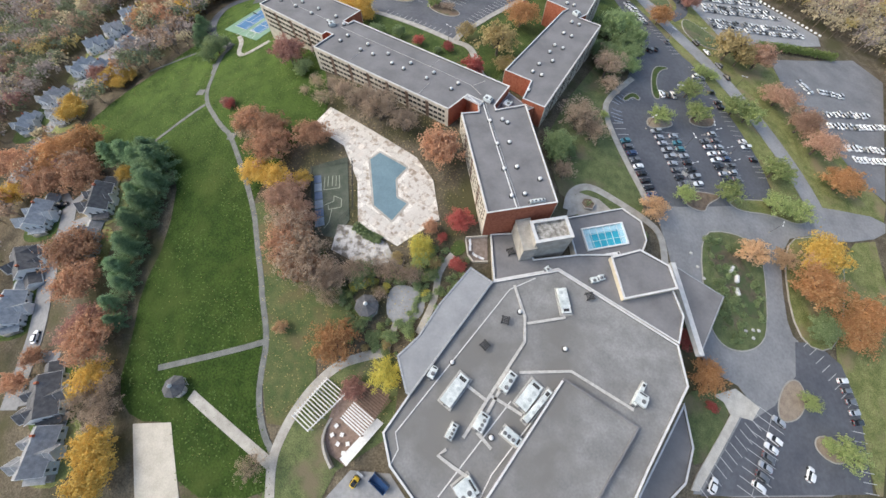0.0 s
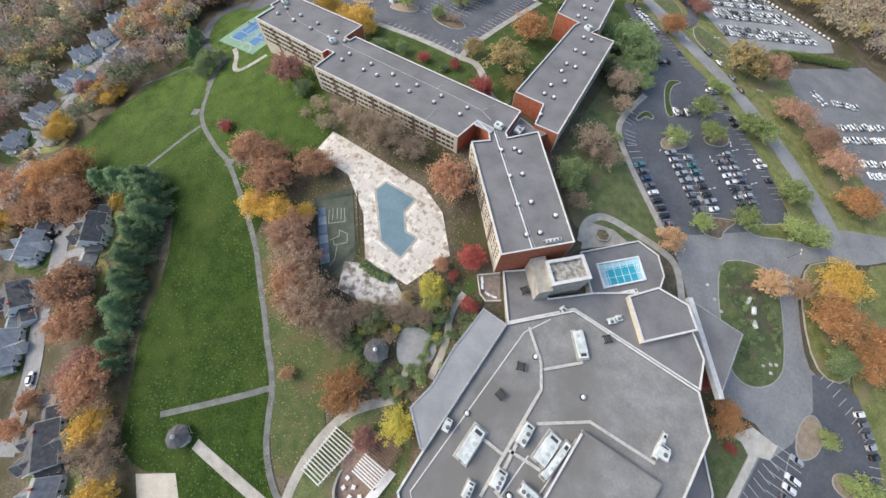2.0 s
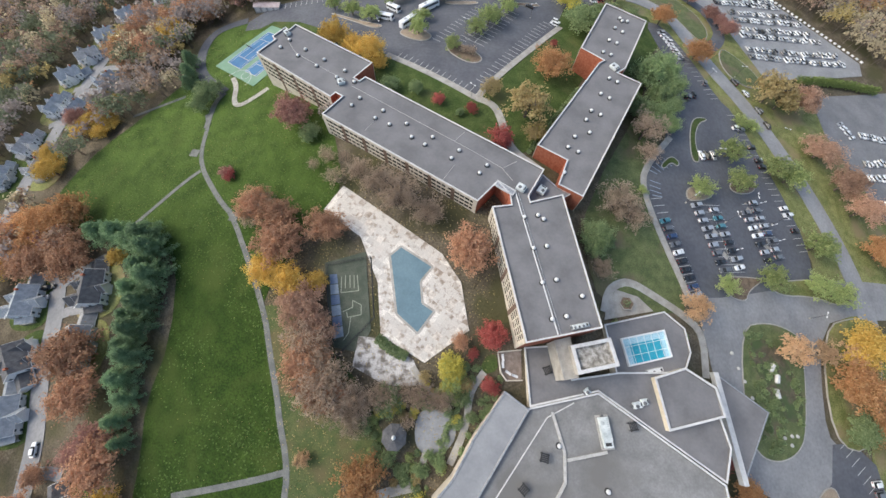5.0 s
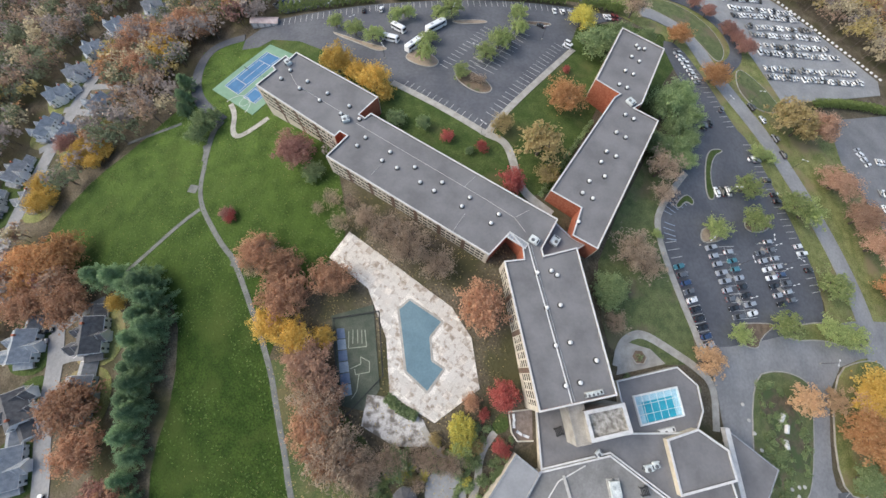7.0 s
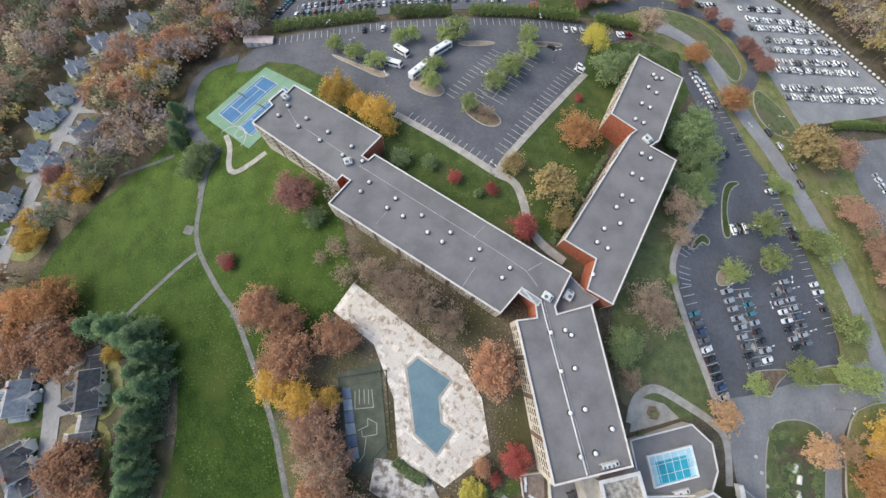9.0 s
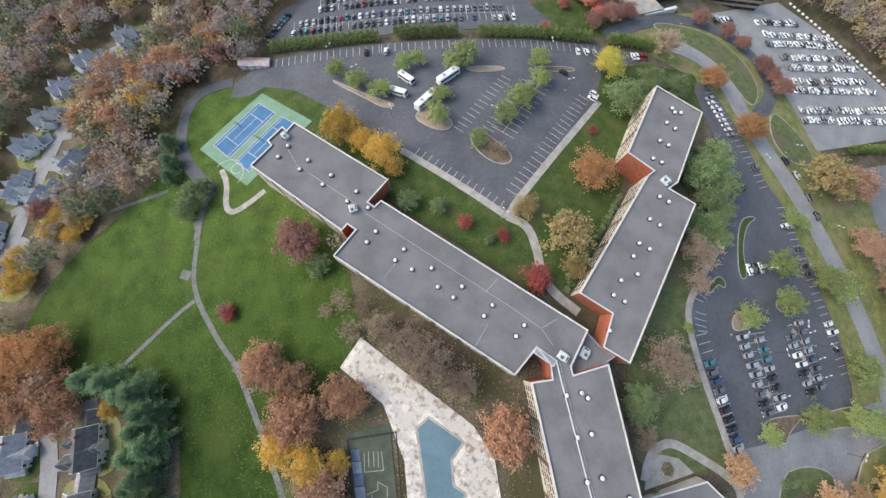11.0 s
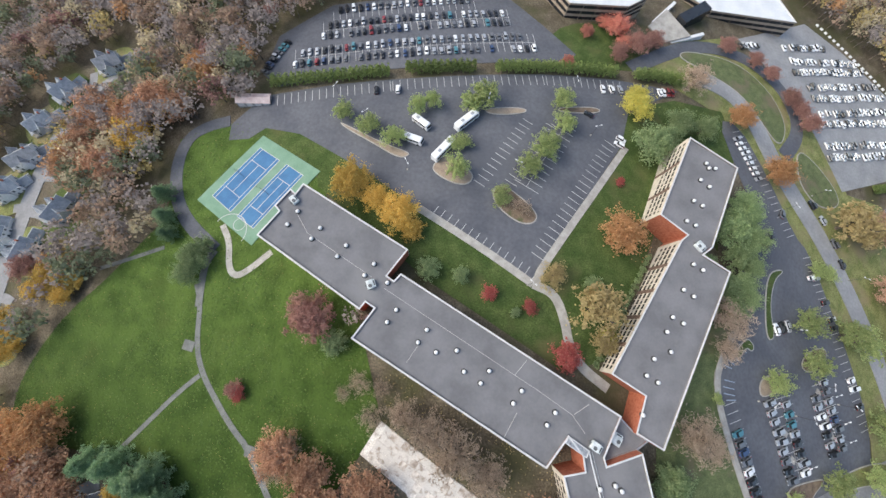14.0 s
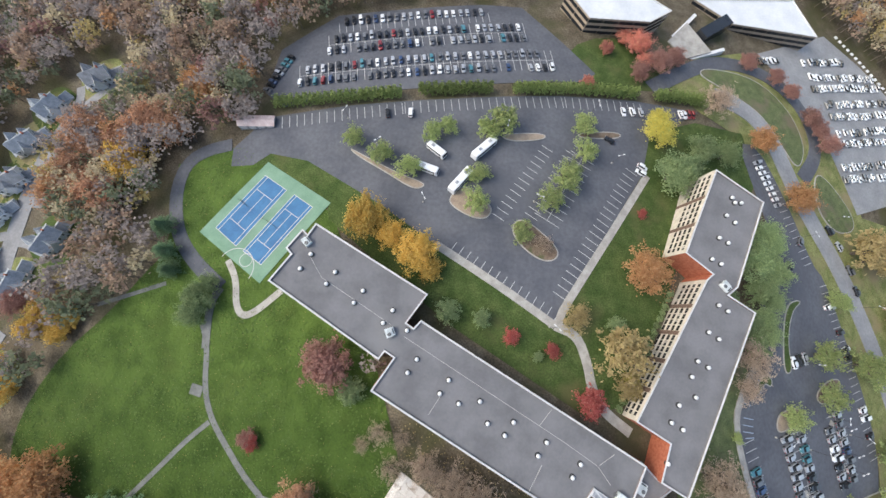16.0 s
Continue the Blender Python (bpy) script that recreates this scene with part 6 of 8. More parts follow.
def leaf_block(rnd, count, radius, flat):
    """The clumps of one woodland crown, gathered in tufts on a rough dome: four corners each."""
    tufts = 11
    d = rnd.normal(size=(tufts, 3))
    d /= np.linalg.norm(d, axis=1)[:, None]
    d[:, 2] = np.abs(d[:, 2]) * 0.9
    d *= rnd.uniform(0.5, 0.95, (tufts, 1))
    pick = rnd.randint(0, tufts, count)
    c = (d[pick] + rnd.normal(size=(count, 3)) * 0.2) * radius
    c[:, 2] *= flat
    n = d[pick] * 0.6 + np.array([0, 0, 0.5]) + rnd.normal(size=(count, 3)) * 0.65
    n /= np.linalg.norm(n, axis=1)[:, None]
    u = np.cross(n, rnd.normal(size=(count, 3)))
    u /= np.linalg.norm(u, axis=1)[:, None]
    v = np.cross(n, u)
    s = rnd.uniform(0.32, 0.78, (count, 1))
    return np.stack([c + u * s, c + v * s * 0.8 + n * s * 0.2, c - u * s * 0.9, c - v * s + n * s * 0.15], 1)


WOOD = {
    "rust": foliage("wood_rust", (0.235, 0.165, 0.126), (0.361, 0.261, 0.196), (0.412, 0.322, 0.235)),
    "bare": foliage("wood_bare_twigs", (0.25, 0.214, 0.2), (0.37, 0.322, 0.303), (0.41, 0.36, 0.33)),
    "tan": foliage("wood_tan", (0.349, 0.292, 0.201), (0.554, 0.478, 0.329), (0.615, 0.542, 0.361)),
    "orange": foliage("wood_orange", (0.273, 0.152, 0.087), (0.465, 0.276, 0.145), (0.495, 0.345, 0.194)),
    "maroon": foliage("wood_maroon", (0.181, 0.103, 0.088), (0.298, 0.178, 0.160)),
    "green": foliage("wood_green", (0.12, 0.145, 0.09), (0.235, 0.262, 0.168)),
    "gold": foliage("wood_gold", (0.398, 0.309, 0.138), (0.638, 0.512, 0.227), (0.673, 0.584, 0.285)),
}
rs = np.random.RandomState(7)
woods = {"rust": [], "bare": [], "tan": [], "orange": [], "maroon": [], "green": [], "gold": []}
stems = []
for gx in np.arange(-330, 345, 5.7):
    for gy in np.arange(-85, 440, 5.7):
        x, y = gx + rs.uniform(-2.8, 2.8), gy + rs.uniform(-2.8, 2.8)
        if not wooded(x, y):
            continue
        if x > -130 and y < 88 and x < 0:
            continue
        west_yards = x > -200 and y < 120 and x < -100
        if west_yards and rs.rand() < 0.6:
            continue
        tone = noise.noise(Vector((x * 0.018, y * 0.018, 3.0)))
        p = rs.rand() + 0.25 * tone
        if x > 150:
            kind = "tan" if p < 0.38 else "bare" if p < 0.6 else "gold" if p < 0.78 else "rust" if p < 0.92 else "orange"
        else:
            kind = "bare" if p < 0.48 else "rust" if p < 0.7 else "tan" if p < 0.81 else "orange" if p < 0.85 else "maroon" if p < 0.9 else "green"
        if x < -196 and y > 60 and rs.rand() < 0.3:
            kind = "green"
        elif x < -100 and rs.rand() < 0.05:
            kind = "gold"
        r = rs.uniform(3.2, 6.0)
        near = math.hypot(x + 20, y - 110) < 230
        block = leaf_block(rs, int((112 if near else 62) * (r / 4) ** 2 * (0.8 if kind == "bare" else 1)), r, 0.85)
        top = ground(x, y) + r * 1.25
        woods[kind].append(block + np.array([x, y, top]))
        stems.append((x, y, ground(x, y) - 0.3, top + r * 0.35, 0.1 + 0.035 * r))
for kind, blocks in woods.items():
    if not blocks:
        continue
    q = np.concatenate(blocks).reshape(-1, 3)
    me = bpy.data.meshes.new("woodland_crowns")
    me.from_pydata(q.tolist(), [], np.arange(len(q)).reshape(-1, 4).tolist())
    me.materials.append(WOOD[kind])
    tagged(new("woodland_crowns", me), "autumn woodland crowns in " + {"bare": "bare grey-brown", "green": "dull green", "tan": "tan", "rust": "rust", "orange": "orange", "maroon": "maroon", "gold": "gold"}[kind], "woodland", kind="stuff")
vs, fs = [], []
for x, y, z0, z1, r in stems:
    k = len(vs)
    vs += [(x + r, y, z0), (x - r * 0.5, y + r * 0.87, z0), (x - r * 0.5, y - r * 0.87, z0), (x + 0.2, y + 0.1, z1)]
    fs += [(k, k + 1, k + 3), (k + 1, k + 2, k + 3), (k + 2, k, k + 3)]
    for a in range(5):
        th = a * 1.26 + x
        zb, k = z0 + (z1 - z0) * (0.45 + 0.1 * a), len(vs)
        ex, ey, ez = x + math.cos(th) * r * 9, y + math.sin(th) * r * 9, zb + r * 8
        vs += [(x, y, zb), (x + 0.12, y + 0.1, zb + 0.25), (ex, ey, ez)]
        fs.append((k, k + 1, k + 2))
me = bpy.data.meshes.new("woodland_stems")
me.from_pydata(vs, [], fs)
me.materials.append(BARK)
tagged(new("woodland_stems", me), "grey trunks and branches of the woodland", "woodland", kind="stuff")


def hedge(line, width, height, label, kind="hedge"):
    """A clipped row of evergreens, as one dense strip of small sprays."""
    rnd = random.Random(int(line[0][0] * 10))
    fine = rounded(line, 2, False)
    bm = bmesh.new()
    for (ax, ay), (bx, by) in zip(fine, fine[1:]):
        ln = math.hypot(bx - ax, by - ay)
        for _ in range(int(ln * 75)):
            u = rnd.random()
            side = rnd.uniform(-1, 1)
            px, py = ax + (bx - ax) * u, ay + (by - ay) * u
            bump = 0.5 + 0.5 * abs(math.sin((px + py) * 1.1)) ** 0.7
            h = height * bump * rnd.uniform(0.25, 1.0)
            nx, ny = -(by - ay) / ln, (bx - ax) / ln
            w = side * width / 2 * (1 - 0.55 * (h / height) ** 2)
            x, y = px + nx * w, py + ny * w
            leaves(bm, [(Vector((x, y, ground(x, y) + h)), Vector((nx * side, ny * side, 0.8)))], 0.42, rnd)
    return tagged(link_mesh("hedge", bm, LEAF[kind]), label, "hedge")


for line in (HEDGE_N, HEDGE_N2, HEDGE_N3, HEDGE_N4):
    hedge(line, 4.6, 5.6, "tall row of dark green columnar evergreens", "hedge")
hedge(HEDGE_E, 4.4, 4.6, "tall evergreen hedge beside the outer car park", "hedge")
# grass tufts and fallen leaves scattered on the ground under the tree belt
bm = bmesh.new()
rnd = random.Random(5)
for _ in range(5200):
    x, y = rnd.uniform(-62, 22), rnd.uniform(-20, 100)
    if not inside(x, y, LAWN_WEST) and not inside(x, y, POOLDECK) and not inside(x, y, SPORT) and not inside(x, y, HOTEL_A):
        z = ground(x, y) + 0.26
        s, th = rnd.uniform(0.08, 0.22), rnd.uniform(0, 6.28)
        u, v = Vector((math.cos(th) * s, math.sin(th) * s, 0)), Vector((-math.sin(th) * s, math.cos(th) * s, 0.08))
        bm.faces.new([bm.verts.new(Vector((x, y, z)) + q) for q in (u, v, -u, -v)])
tagged(link_mesh("fallen_leaves", bm, LEAF["tan"]), "fallen rust and brown leaves scattered under the trees", "leaves", kind="stuff")


# paler tufts and seed heads standing in the lawns, and leaves blown onto them
rnd = random.Random(9)
for name, mat, label, number, size in (("grass_tufts", material("pale_tuft", (0.07, 0.115, 0.026), (0.115, 0.165, 0.042), 1.0, 0.95), "paler tufts of longer grass in the lawn", 6500, 0.36), ("blown_leaves", LEAF["tan"], "dry leaves blown onto the grass", 1300, 0.13)):
    bm = bmesh.new()
    made = 0
    while made < number:
        x, y = rnd.uniform(-160, -22), rnd.uniform(-40, 186)
        if not inside(x, y, LAWN_WEST) or rnd.random() > 0.3 + 0.9 * noise.noise(Vector((x * 0.06, y * 0.06, 1.0))) + (0.3 if y > 70 else 0.0):
            continue
        z, th = ground(x, y) + 0.15, rnd.uniform(0, 6.28)
        for k in range(2):
            a, r = th + 1.57 * k, size * rnd.uniform(0.5, 1.3)
            d, n = Vector((math.cos(a) * r, math.sin(a) * r, 0)), Vector((-math.sin(a) * r * 0.5, math.cos(a) * r * 0.5, 0.12 * size))
            bm.faces.new([bm.verts.new(Vector((x, y, z)) + q) for q in (d, n + Vector((0, 0, 0.1)), -d, -n + Vector((0, 0, 0.06)))])
        made += 1
    tagged(link_mesh(name, bm, mat), label, "grass" if name == "grass_tufts" else "leaves", kind="stuff")


# ---- vehicles ----
def paint(name, c, metal=0.2):
    m = material(name, c, tuple(min(1, 1.08 * v) for v in c), 1.0, 0.28, metal=metal)
    m.node_tree.nodes["Principled BSDF"].inputs["Coat Weight"].default_value = 0.5
    return m


PAINTS = {"white": paint("white_car_paint", (0.72, 0.73, 0.74), 0), "silver": paint("silver_car_paint", (0.42, 0.43, 0.45), 0.4), "black": paint("black_car_paint", (0.012, 0.012, 0.014)), "grey": paint("grey_car_paint", (0.13, 0.135, 0.145)),
          "blue": paint("blue_car_paint", (0.03, 0.06, 0.14)), "red": paint("red_car_paint", (0.2, 0.012, 0.015)), "teal": paint("teal_car_paint", (0.06, 0.2, 0.24))}
CAR_GLASS = glass("tinted_car_glass", (0.014, 0.016, 0.019), 0.2)
CAR_GLASS.node_tree.nodes["Principled BSDF"].inputs["Specular IOR Level"].default_value = 0.35
TYRE = material("tyre_rubber", (0.012, 0.012, 0.012), (0.022, 0.022, 0.022), 0.3, 0.9)
LAMP_RED = material("tail_lamp", (0.25, 0.01, 0.01), (0.3, 0.02, 0.02), 0.3, 0.2)
LAMP_CLEAR = material("head_lamp", (0.6, 0.62, 0.65), (0.7, 0.72, 0.75), 0.3, 0.1)


def slab(bm, rings, index=0):
    """A loft of rounded rectangles: (z, x0, x1, half width, corner)."""
    rows = []
    for z, x0, x1, w, c in rings:
        pts = [(x0, -w + c), (x0 + c, -w), (x1 - c, -w), (x1, -w + c), (x1, w - c), (x1 - c, w), (x0 + c, w), (x0, w - c)]
        rows.append([bm.verts.new((x, y, z)) for x, y in pts])
    for a, b in zip(rows, rows[1:]):
        for i in range(8):
            j = (i + 1) % 8
            bm.faces.new((a[i], a[j], b[j], b[i])).material_index = index
    bm.faces.new(rows[-1]).material_index = index
    bm.faces.new(rows[0][::-1]).material_index = index


def car_meshes(tall):
    """Body, glass, roof, wheel and lamps of a saloon or a taller car; forward is +x."""
    h = 1.45 if not tall else 1.75
    body = bmesh.new()
    slab(body, [(0.25, -2.2, 2.2, 0.82, 0.25), (0.5, -2.3, 2.3, 0.92, 0.35), (0.78, -2.28, 2.25, 0.92, 0.35), (0.93, -2.2, 2.0, 0.84, 0.35)])
    glass_bm = bmesh.new()
    back = -2.1 if tall else -1.75
    slab(glass_bm, [(0.9, back, 1.15, 0.8, 0.2), (h - 0.1, back + (0.25 if tall else 0.65), 0.35, 0.64, 0.15)])
    roof = bmesh.new()
    slab(roof, [(h - 0.14, back + (0.1 if tall else 0.42), 0.55, 0.74, 0.15), (h, back + (0.25 if tall else 0.6), 0.32, 0.66, 0.18)])
    return body, glass_bm, roof


bm = bmesh.new()
tube(bm, (0, -0.12, 0), (0, 0.12, 0), 0.34, 0.34, 12)
WHEEL = share("wheel", bm, TYRE)
bm = bmesh.new()
box(bm, -0.05, -0.22, -0.08, 0.05, 0.22, 0.08)
HEADLAMP = share("headlight", bm, LAMP_CLEAR)
bm = bmesh.new()
box(bm, -0.05, -0.2, -0.1, 0.05, 0.2, 0.1)
TAILLAMP = share("tail_light", bm, LAMP_RED)
CAR_KINDS = {}


def make_car(colour, tall, near):
    ob = tagged(new("car"), f"parked {colour} {'sport utility car' if tall else 'saloon car'} with dark windows", "car", "parked cars")
    body, glass_bm, roof = car_meshes(tall)
    part("body", body, PAINTS[colour], ob)
    part("cabin_glass", glass_bm, CAR_GLASS, ob)
    part("roof_panel", roof, PAINTS[colour], ob)
    if near:
        for x in (-1.4, 1.4):
            for y in (-0.82, 0.82):
                put("wheel", WHEEL, ob, pose(x, y, 0.34))
        for y in (-0.62, 0.62):
            put("headlight", HEADLAMP, ob, pose(2.22, y, 0.68))
            put("tail_light", TAILLAMP, ob, pose(-2.24, y, 0.74))
    return ob


def slope(x, y, angle, lift):
    """A pose standing on the hill: x along the heading, z square to the ground."""
    d = 1.5
    nrm = Vector((ground(x - d, y) - ground(x + d, y), ground(x, y - d) - ground(x, y + d), 2 * d)).normalized()
    ahead = Vector((math.cos(radians(angle)), math.sin(radians(angle)), 0))
    ahead = (ahead - nrm * ahead.dot(nrm)).normalized()
    side = nrm.cross(ahead)
    return Matrix(((ahead.x, side.x, nrm.x, x), (ahead.y, side.y, nrm.y, y), (ahead.z, side.z, nrm.z, ground(x, y) + lift), (0, 0, 0, 1)))


CAR_SIZE = {True: Matrix.Scale(1.0, 4), False: Matrix.Scale(0.9, 4)}


def park(x, y, angle, colour, tall, near, lift=0.2):
    key = (colour, tall, near)
    m = slope(x, y, angle, lift) @ CAR_SIZE[near and y < 182]
    if key not in CAR_KINDS:
        CAR_KINDS[key] = make_car(colour, tall, near)
        CAR_KINDS[key].matrix_world = m
        return CAR_KINDS[key]
    return copy_thing(CAR_KINDS[key], m)


MIXED = ["white"] * 5 + ["silver"] * 6 + ["black"] * 6 + ["grey"] * 5 + ["blue"] * 2 + ["red"] + ["teal"]
rnd = random.Random(21)


def car_row(x0, y0, x1, y1, n, fill, near, colours, lift=0.2, turn=90):
    base = math.degrees(math.atan2(y1 - y0, x1 - x0)) + turn
    for k in range(n):
        if rnd.random() > fill:
            continue
        u = (k + 0.5) / n
        park(x0 + (x1 - x0) * u + rnd.uniform(-0.15, 0.15), y0 + (y1 - y0) * u + rnd.uniform(-0.15, 0.15), base + rnd.choice((0, 180)) + rnd.uniform(-2, 2), rnd.choice(colours), rnd.random() < 0.45, near, lift)


for i, r in enumerate(ROWS_EAST):
    car_row(*r, fill=(0.97, 0.82, 0.9, 0.95, 0.95, 0.3, 1.0, 0.35)[i], near=True, colours=MIXED)
for r in ROWS_STRIP:
    car_row(*r, fill=1.0, near=True, colours=["white"] * 6 + ["silver"])
for r in ROWS_FAR:
    car_row(*r, fill=0.93, near=False, colours=MIXED)


def joined_cars(name, rows, fill, colours, label):
    """A field of far cars in one mesh."""
    bm = bmesh.new()
    slots = sorted(set(colours)) + ["glass"]
    moulds = {}
    for colour in set(colours):
        for tall in (False, True):
            one = bmesh.new()
            for src, slot in zip(car_meshes(tall), (colour, "glass", colour)):
                for f in src.faces:
                    f.material_index = slots.index(slot)
                tmp = bpy.data.meshes.new("mould")
                src.to_mesh(tmp)
                src.free()
                one.from_mesh(tmp)
                bpy.data.meshes.remove(tmp)
            moulds[colour, tall] = bpy.data.meshes.new("mould")
            one.to_mesh(moulds[colour, tall])
            one.free()
    for x0, y0, x1, y1, n in rows:
        base = math.degrees(math.atan2(y1 - y0, x1 - x0)) + 90
        for k in range(n):
            if rnd.random() < fill:
                u = (k + 0.5) / n
                x, y = x0 + (x1 - x0) * u, y0 + (y1 - y0) * u
                me = moulds[rnd.choice(colours), rnd.random() < 0.4].copy()
                me.transform(slope(x + rnd.uniform(-0.2, 0.2), y + rnd.uniform(-0.5, 0.5), base + rnd.choice((0, 180)) + rnd.uniform(-4, 4), 0.2) @ Matrix.Scale(0.88, 4))
                bm.from_mesh(me)
                bpy.data.meshes.remove(me)
    for me in moulds.values():
        bpy.data.meshes.remove(me)
    return tagged(link_mesh(name, bm, [PAINTS[c] if c != "glass" else CAR_GLASS for c in slots]), label, "cars", kind="stuff")


joined_cars("stock_cars", ROWS_STOCK, 0.88, ["white"] * 3 + ["silver"] * 4 + ["grey"] * 2 + ["black"], "rows of new white cars in a pale storage lot")
joined_cars("outer_cars", ROWS_OUTER, 0.9, ["white"] * 6 + ["silver"] * 3 + ["grey"], "rows of white cars in the outer lot")
car_row(*ROWS_NORTH[0], fill=0.8, near=True, colours=["white"])
car_row(*ROWS_NORTH[1], fill=0.7, near=True, colours=["white", "silver"])
car_row(*ROWS_NORTH[2], fill=1.0, near=True, colours=["red", "white", "red"])
for r in ROWS_SOUTHEAST:
    car_row(*r, fill=0.92, near=True, colours=["white", "silver", "white", "grey", "blue", "black"], lift=0.27)
for k, (x, y) in enumerate(CARS_LOOSE):
    park(x, y, (120, 118, 115, 112, 70, 70, 20, 20)[k], ("black", "silver", "grey", "black", "grey", "black", "white", "black")[k], k % 2 == 0, True, 0.33)
for k, (x, y) in enumerate(CARS_LOOSE_2):
    park(x, y, (100, 60, 60, 30, 60, 20, 20)[k], ("white", "white", "white", "black", "grey", "black", "silver")[k], k % 2 == 1, True, 0.28)
for k, (x, y) in enumerate(CARS_LOOSE_3):
    park(x, y, (150, 95, 100, 115, 118)[k], ("black", "white", "black", "black", "black")[k], k % 2 == 1, True, 0.33)


def coach(x0, y0, x1, y1, length, width, height, label, name="bus"):
    ob = tagged(new(name), label, name)
    a = math.degrees(math.atan2(y1 - y0, x1 - x0))
    hl, hw = length / 2, width / 2
    bm = bmesh.new()
    slab(bm, [(0.35, -hl, hl, hw, 0.15), (height * 0.5, -hl, hl, hw, 0.2), (height - 0.15, -hl + 0.08, hl - 0.25, hw - 0.05, 0.25), (height, -hl + 0.3, hl - 0.6, hw - 0.3, 0.25)])
    part("body", bm, PAINTS["white"], ob)
    n = int(length / 1.3)
    for s in (-1, 1):
        for k in range(n):
            bm = bmesh.new()
            u = -hl + 0.5 + (length - 1.4) * k / n
            box(bm, u, s * (hw - 0.03) - 0.05, height * 0.52, u + (length - 1.4) / n - 0.12, s * (hw - 0.03) + 0.05, height * 0.82)
            part("side_window", bm, GLASS, ob)
    bm = bmesh.new()
    box(bm, hl - 0.12, -hw + 0.2, height * 0.45, hl + 0.03, hw - 0.2, height * 0.85)
    part("windscreen", bm, GLASS, ob)
    for k in range(2 if length > 8 else 1):
        bm = bmesh.new()
        u = -hl * 0.4 + hl * 0.9 * k
        box(bm, u - 0.6, -0.5, height - 0.02, u + 0.6, 0.5, height + 0.14)
        part("roof_hatch", bm, METAL, ob)
    for x in (-hl * 0.6, hl * 0.62):
        for y in (-hw + 0.1, hw - 0.1):
            put("wheel", WHEEL, ob, pose(x, y, 0.42) @ Matrix.Scale(1.25, 4))
    ob.matrix_world = slope((x0 + x1) / 2, (y0 + y1) / 2, a, 0.2)
    return ob


for v in VANS:
    coach(*v, 7.6, 2.4, 2.6, "white shuttle van with dark windows", "shuttle_van")
for v in BUSES:
    coach(*v, 10.8, 2.8, 3.0, "white coach with roof hatches", "bus")

# ---- paint on the car parks ----
LINE = material("worn_white_line", (0.42, 0.42, 0.41), (0.56, 0.56, 0.55), 0.7, 0.85, 0.0, 0.15)


def bar(bm, p, q, width, lift):
    p, q = Vector(p), Vector(q)
    d = (q - p).normalized()
    n = Vector((-d.y, d.x)) * width / 2
    k = max(1, int((q - p).length / 3))
    for i in range(k):
        a, b = p + (q - p) * i / k, p + (q - p) * (i + 1) / k
        bm.faces.new([bm.verts.new((r.x, r.y, ground(r.x, r.y) + lift)) for r in (a - n, b - n, b + n, a + n)])


for x0, y0, x1, y1, depth, double in STALLS + STALLS_2:
    bm = bmesh.new()
    a, b = Vector((x0, y0)), Vector((x1, y1))
    d = (b - a).normalized()
    n = Vector((-d.y, d.x))
    if depth < 0:
        n, depth = -n, -depth
    if not double:
        n = -n
    count = int((b - a).length / 2.75)
    lift = 0.33 if y0 > 30 else 0.36
    for k in range(count + 1):
        p = a + (b - a) * k / count
        bar(bm, p - n * (depth if double else 0), p + n * depth, 0.2, lift)
    if double:
        bar(bm, a, b, 0.16, lift + 0.006)
    tagged(link_mesh("stall_lines", bm, LINE), "worn white painted parking stall lines", "road marking", kind="structure")

# tennis lines, nets and the basketball half circle
def court_point(c, u, v):
    p = (Vector(c[0]) * (1 - u) + Vector(c[1]) * u) * (1 - v) + (Vector(c[3]) * (1 - u) + Vector(c[2]) * u) * v
    return p.x, p.y


for c in (COURT1, COURT2):
    bm = bmesh.new()
    for u0, v0, u1, v1 in ((0, 0, 1, 0), (0, 1, 1, 1), (0, 0, 0, 1), (1, 0, 1, 1), (0.125, 0, 0.125, 1), (0.875, 0, 0.875, 1), (0.125, 0.23, 0.875, 0.23), (0.125, 0.77, 0.875, 0.77), (0.5, 0.23, 0.5, 0.77)):
        bar(bm, court_point(c, u0, v0), court_point(c, u1, v1), 0.22, 0.38)
    tagged(link_mesh("court_lines", bm, LINE), "white tennis court lines", "court marking", kind="structure")
    net = tagged(new("tennis_net"), "dark tennis net strung between two posts", "net")
    ends = [court_point(c, -0.08, 0.5), court_point(c, 1.08, 0.5)]
    for x, y in ends:
        bm = bmesh.new()
        tube(bm, (x, y, ground(x, y)), (x, y, ground(x, y) + 1.4), 0.06, 0.06, 8)
        part("post", bm, DARK, net)
    bm = bmesh.new()
    prism(bm, ribbon_outline(ends, 0.06, 0), ground(*ends[0]) + 0.4, ground(*ends[0]) + 1.25)
    part("mesh", bm, DARK, net)
bm = bmesh.new()
h0, h1 = Vector(court_point(COURT2, 0.1, 1.12)), Vector(court_point(COURT2, 1.1, 0.86))
hc = Vector((-91.5, 141.6))
arc = [(hc.x + 6.4 * math.cos(radians(a)), hc.y + 6.4 * math.sin(radians(a))) for a in range(-32, 150, 10)]
for p, q in zip(arc, arc[1:]):
    bar(bm, p, q, 0.25, 0.4)
arc2 = [(hc.x + 3.2 + 2.2 * math.cos(radians(a)), hc.y + 2.6 + 2.2 * math.sin(radians(a))) for a in range(0, 361, 20)]
for p, q in zip(arc2, arc2[1:]):
    bar(bm, p, q, 0.22, 0.4)
tagged(link_mesh("basketball_lines", bm, LINE), "pale basketball half-court arc over the tennis lines", "court marking", kind="structure")
bm = bmesh.new()
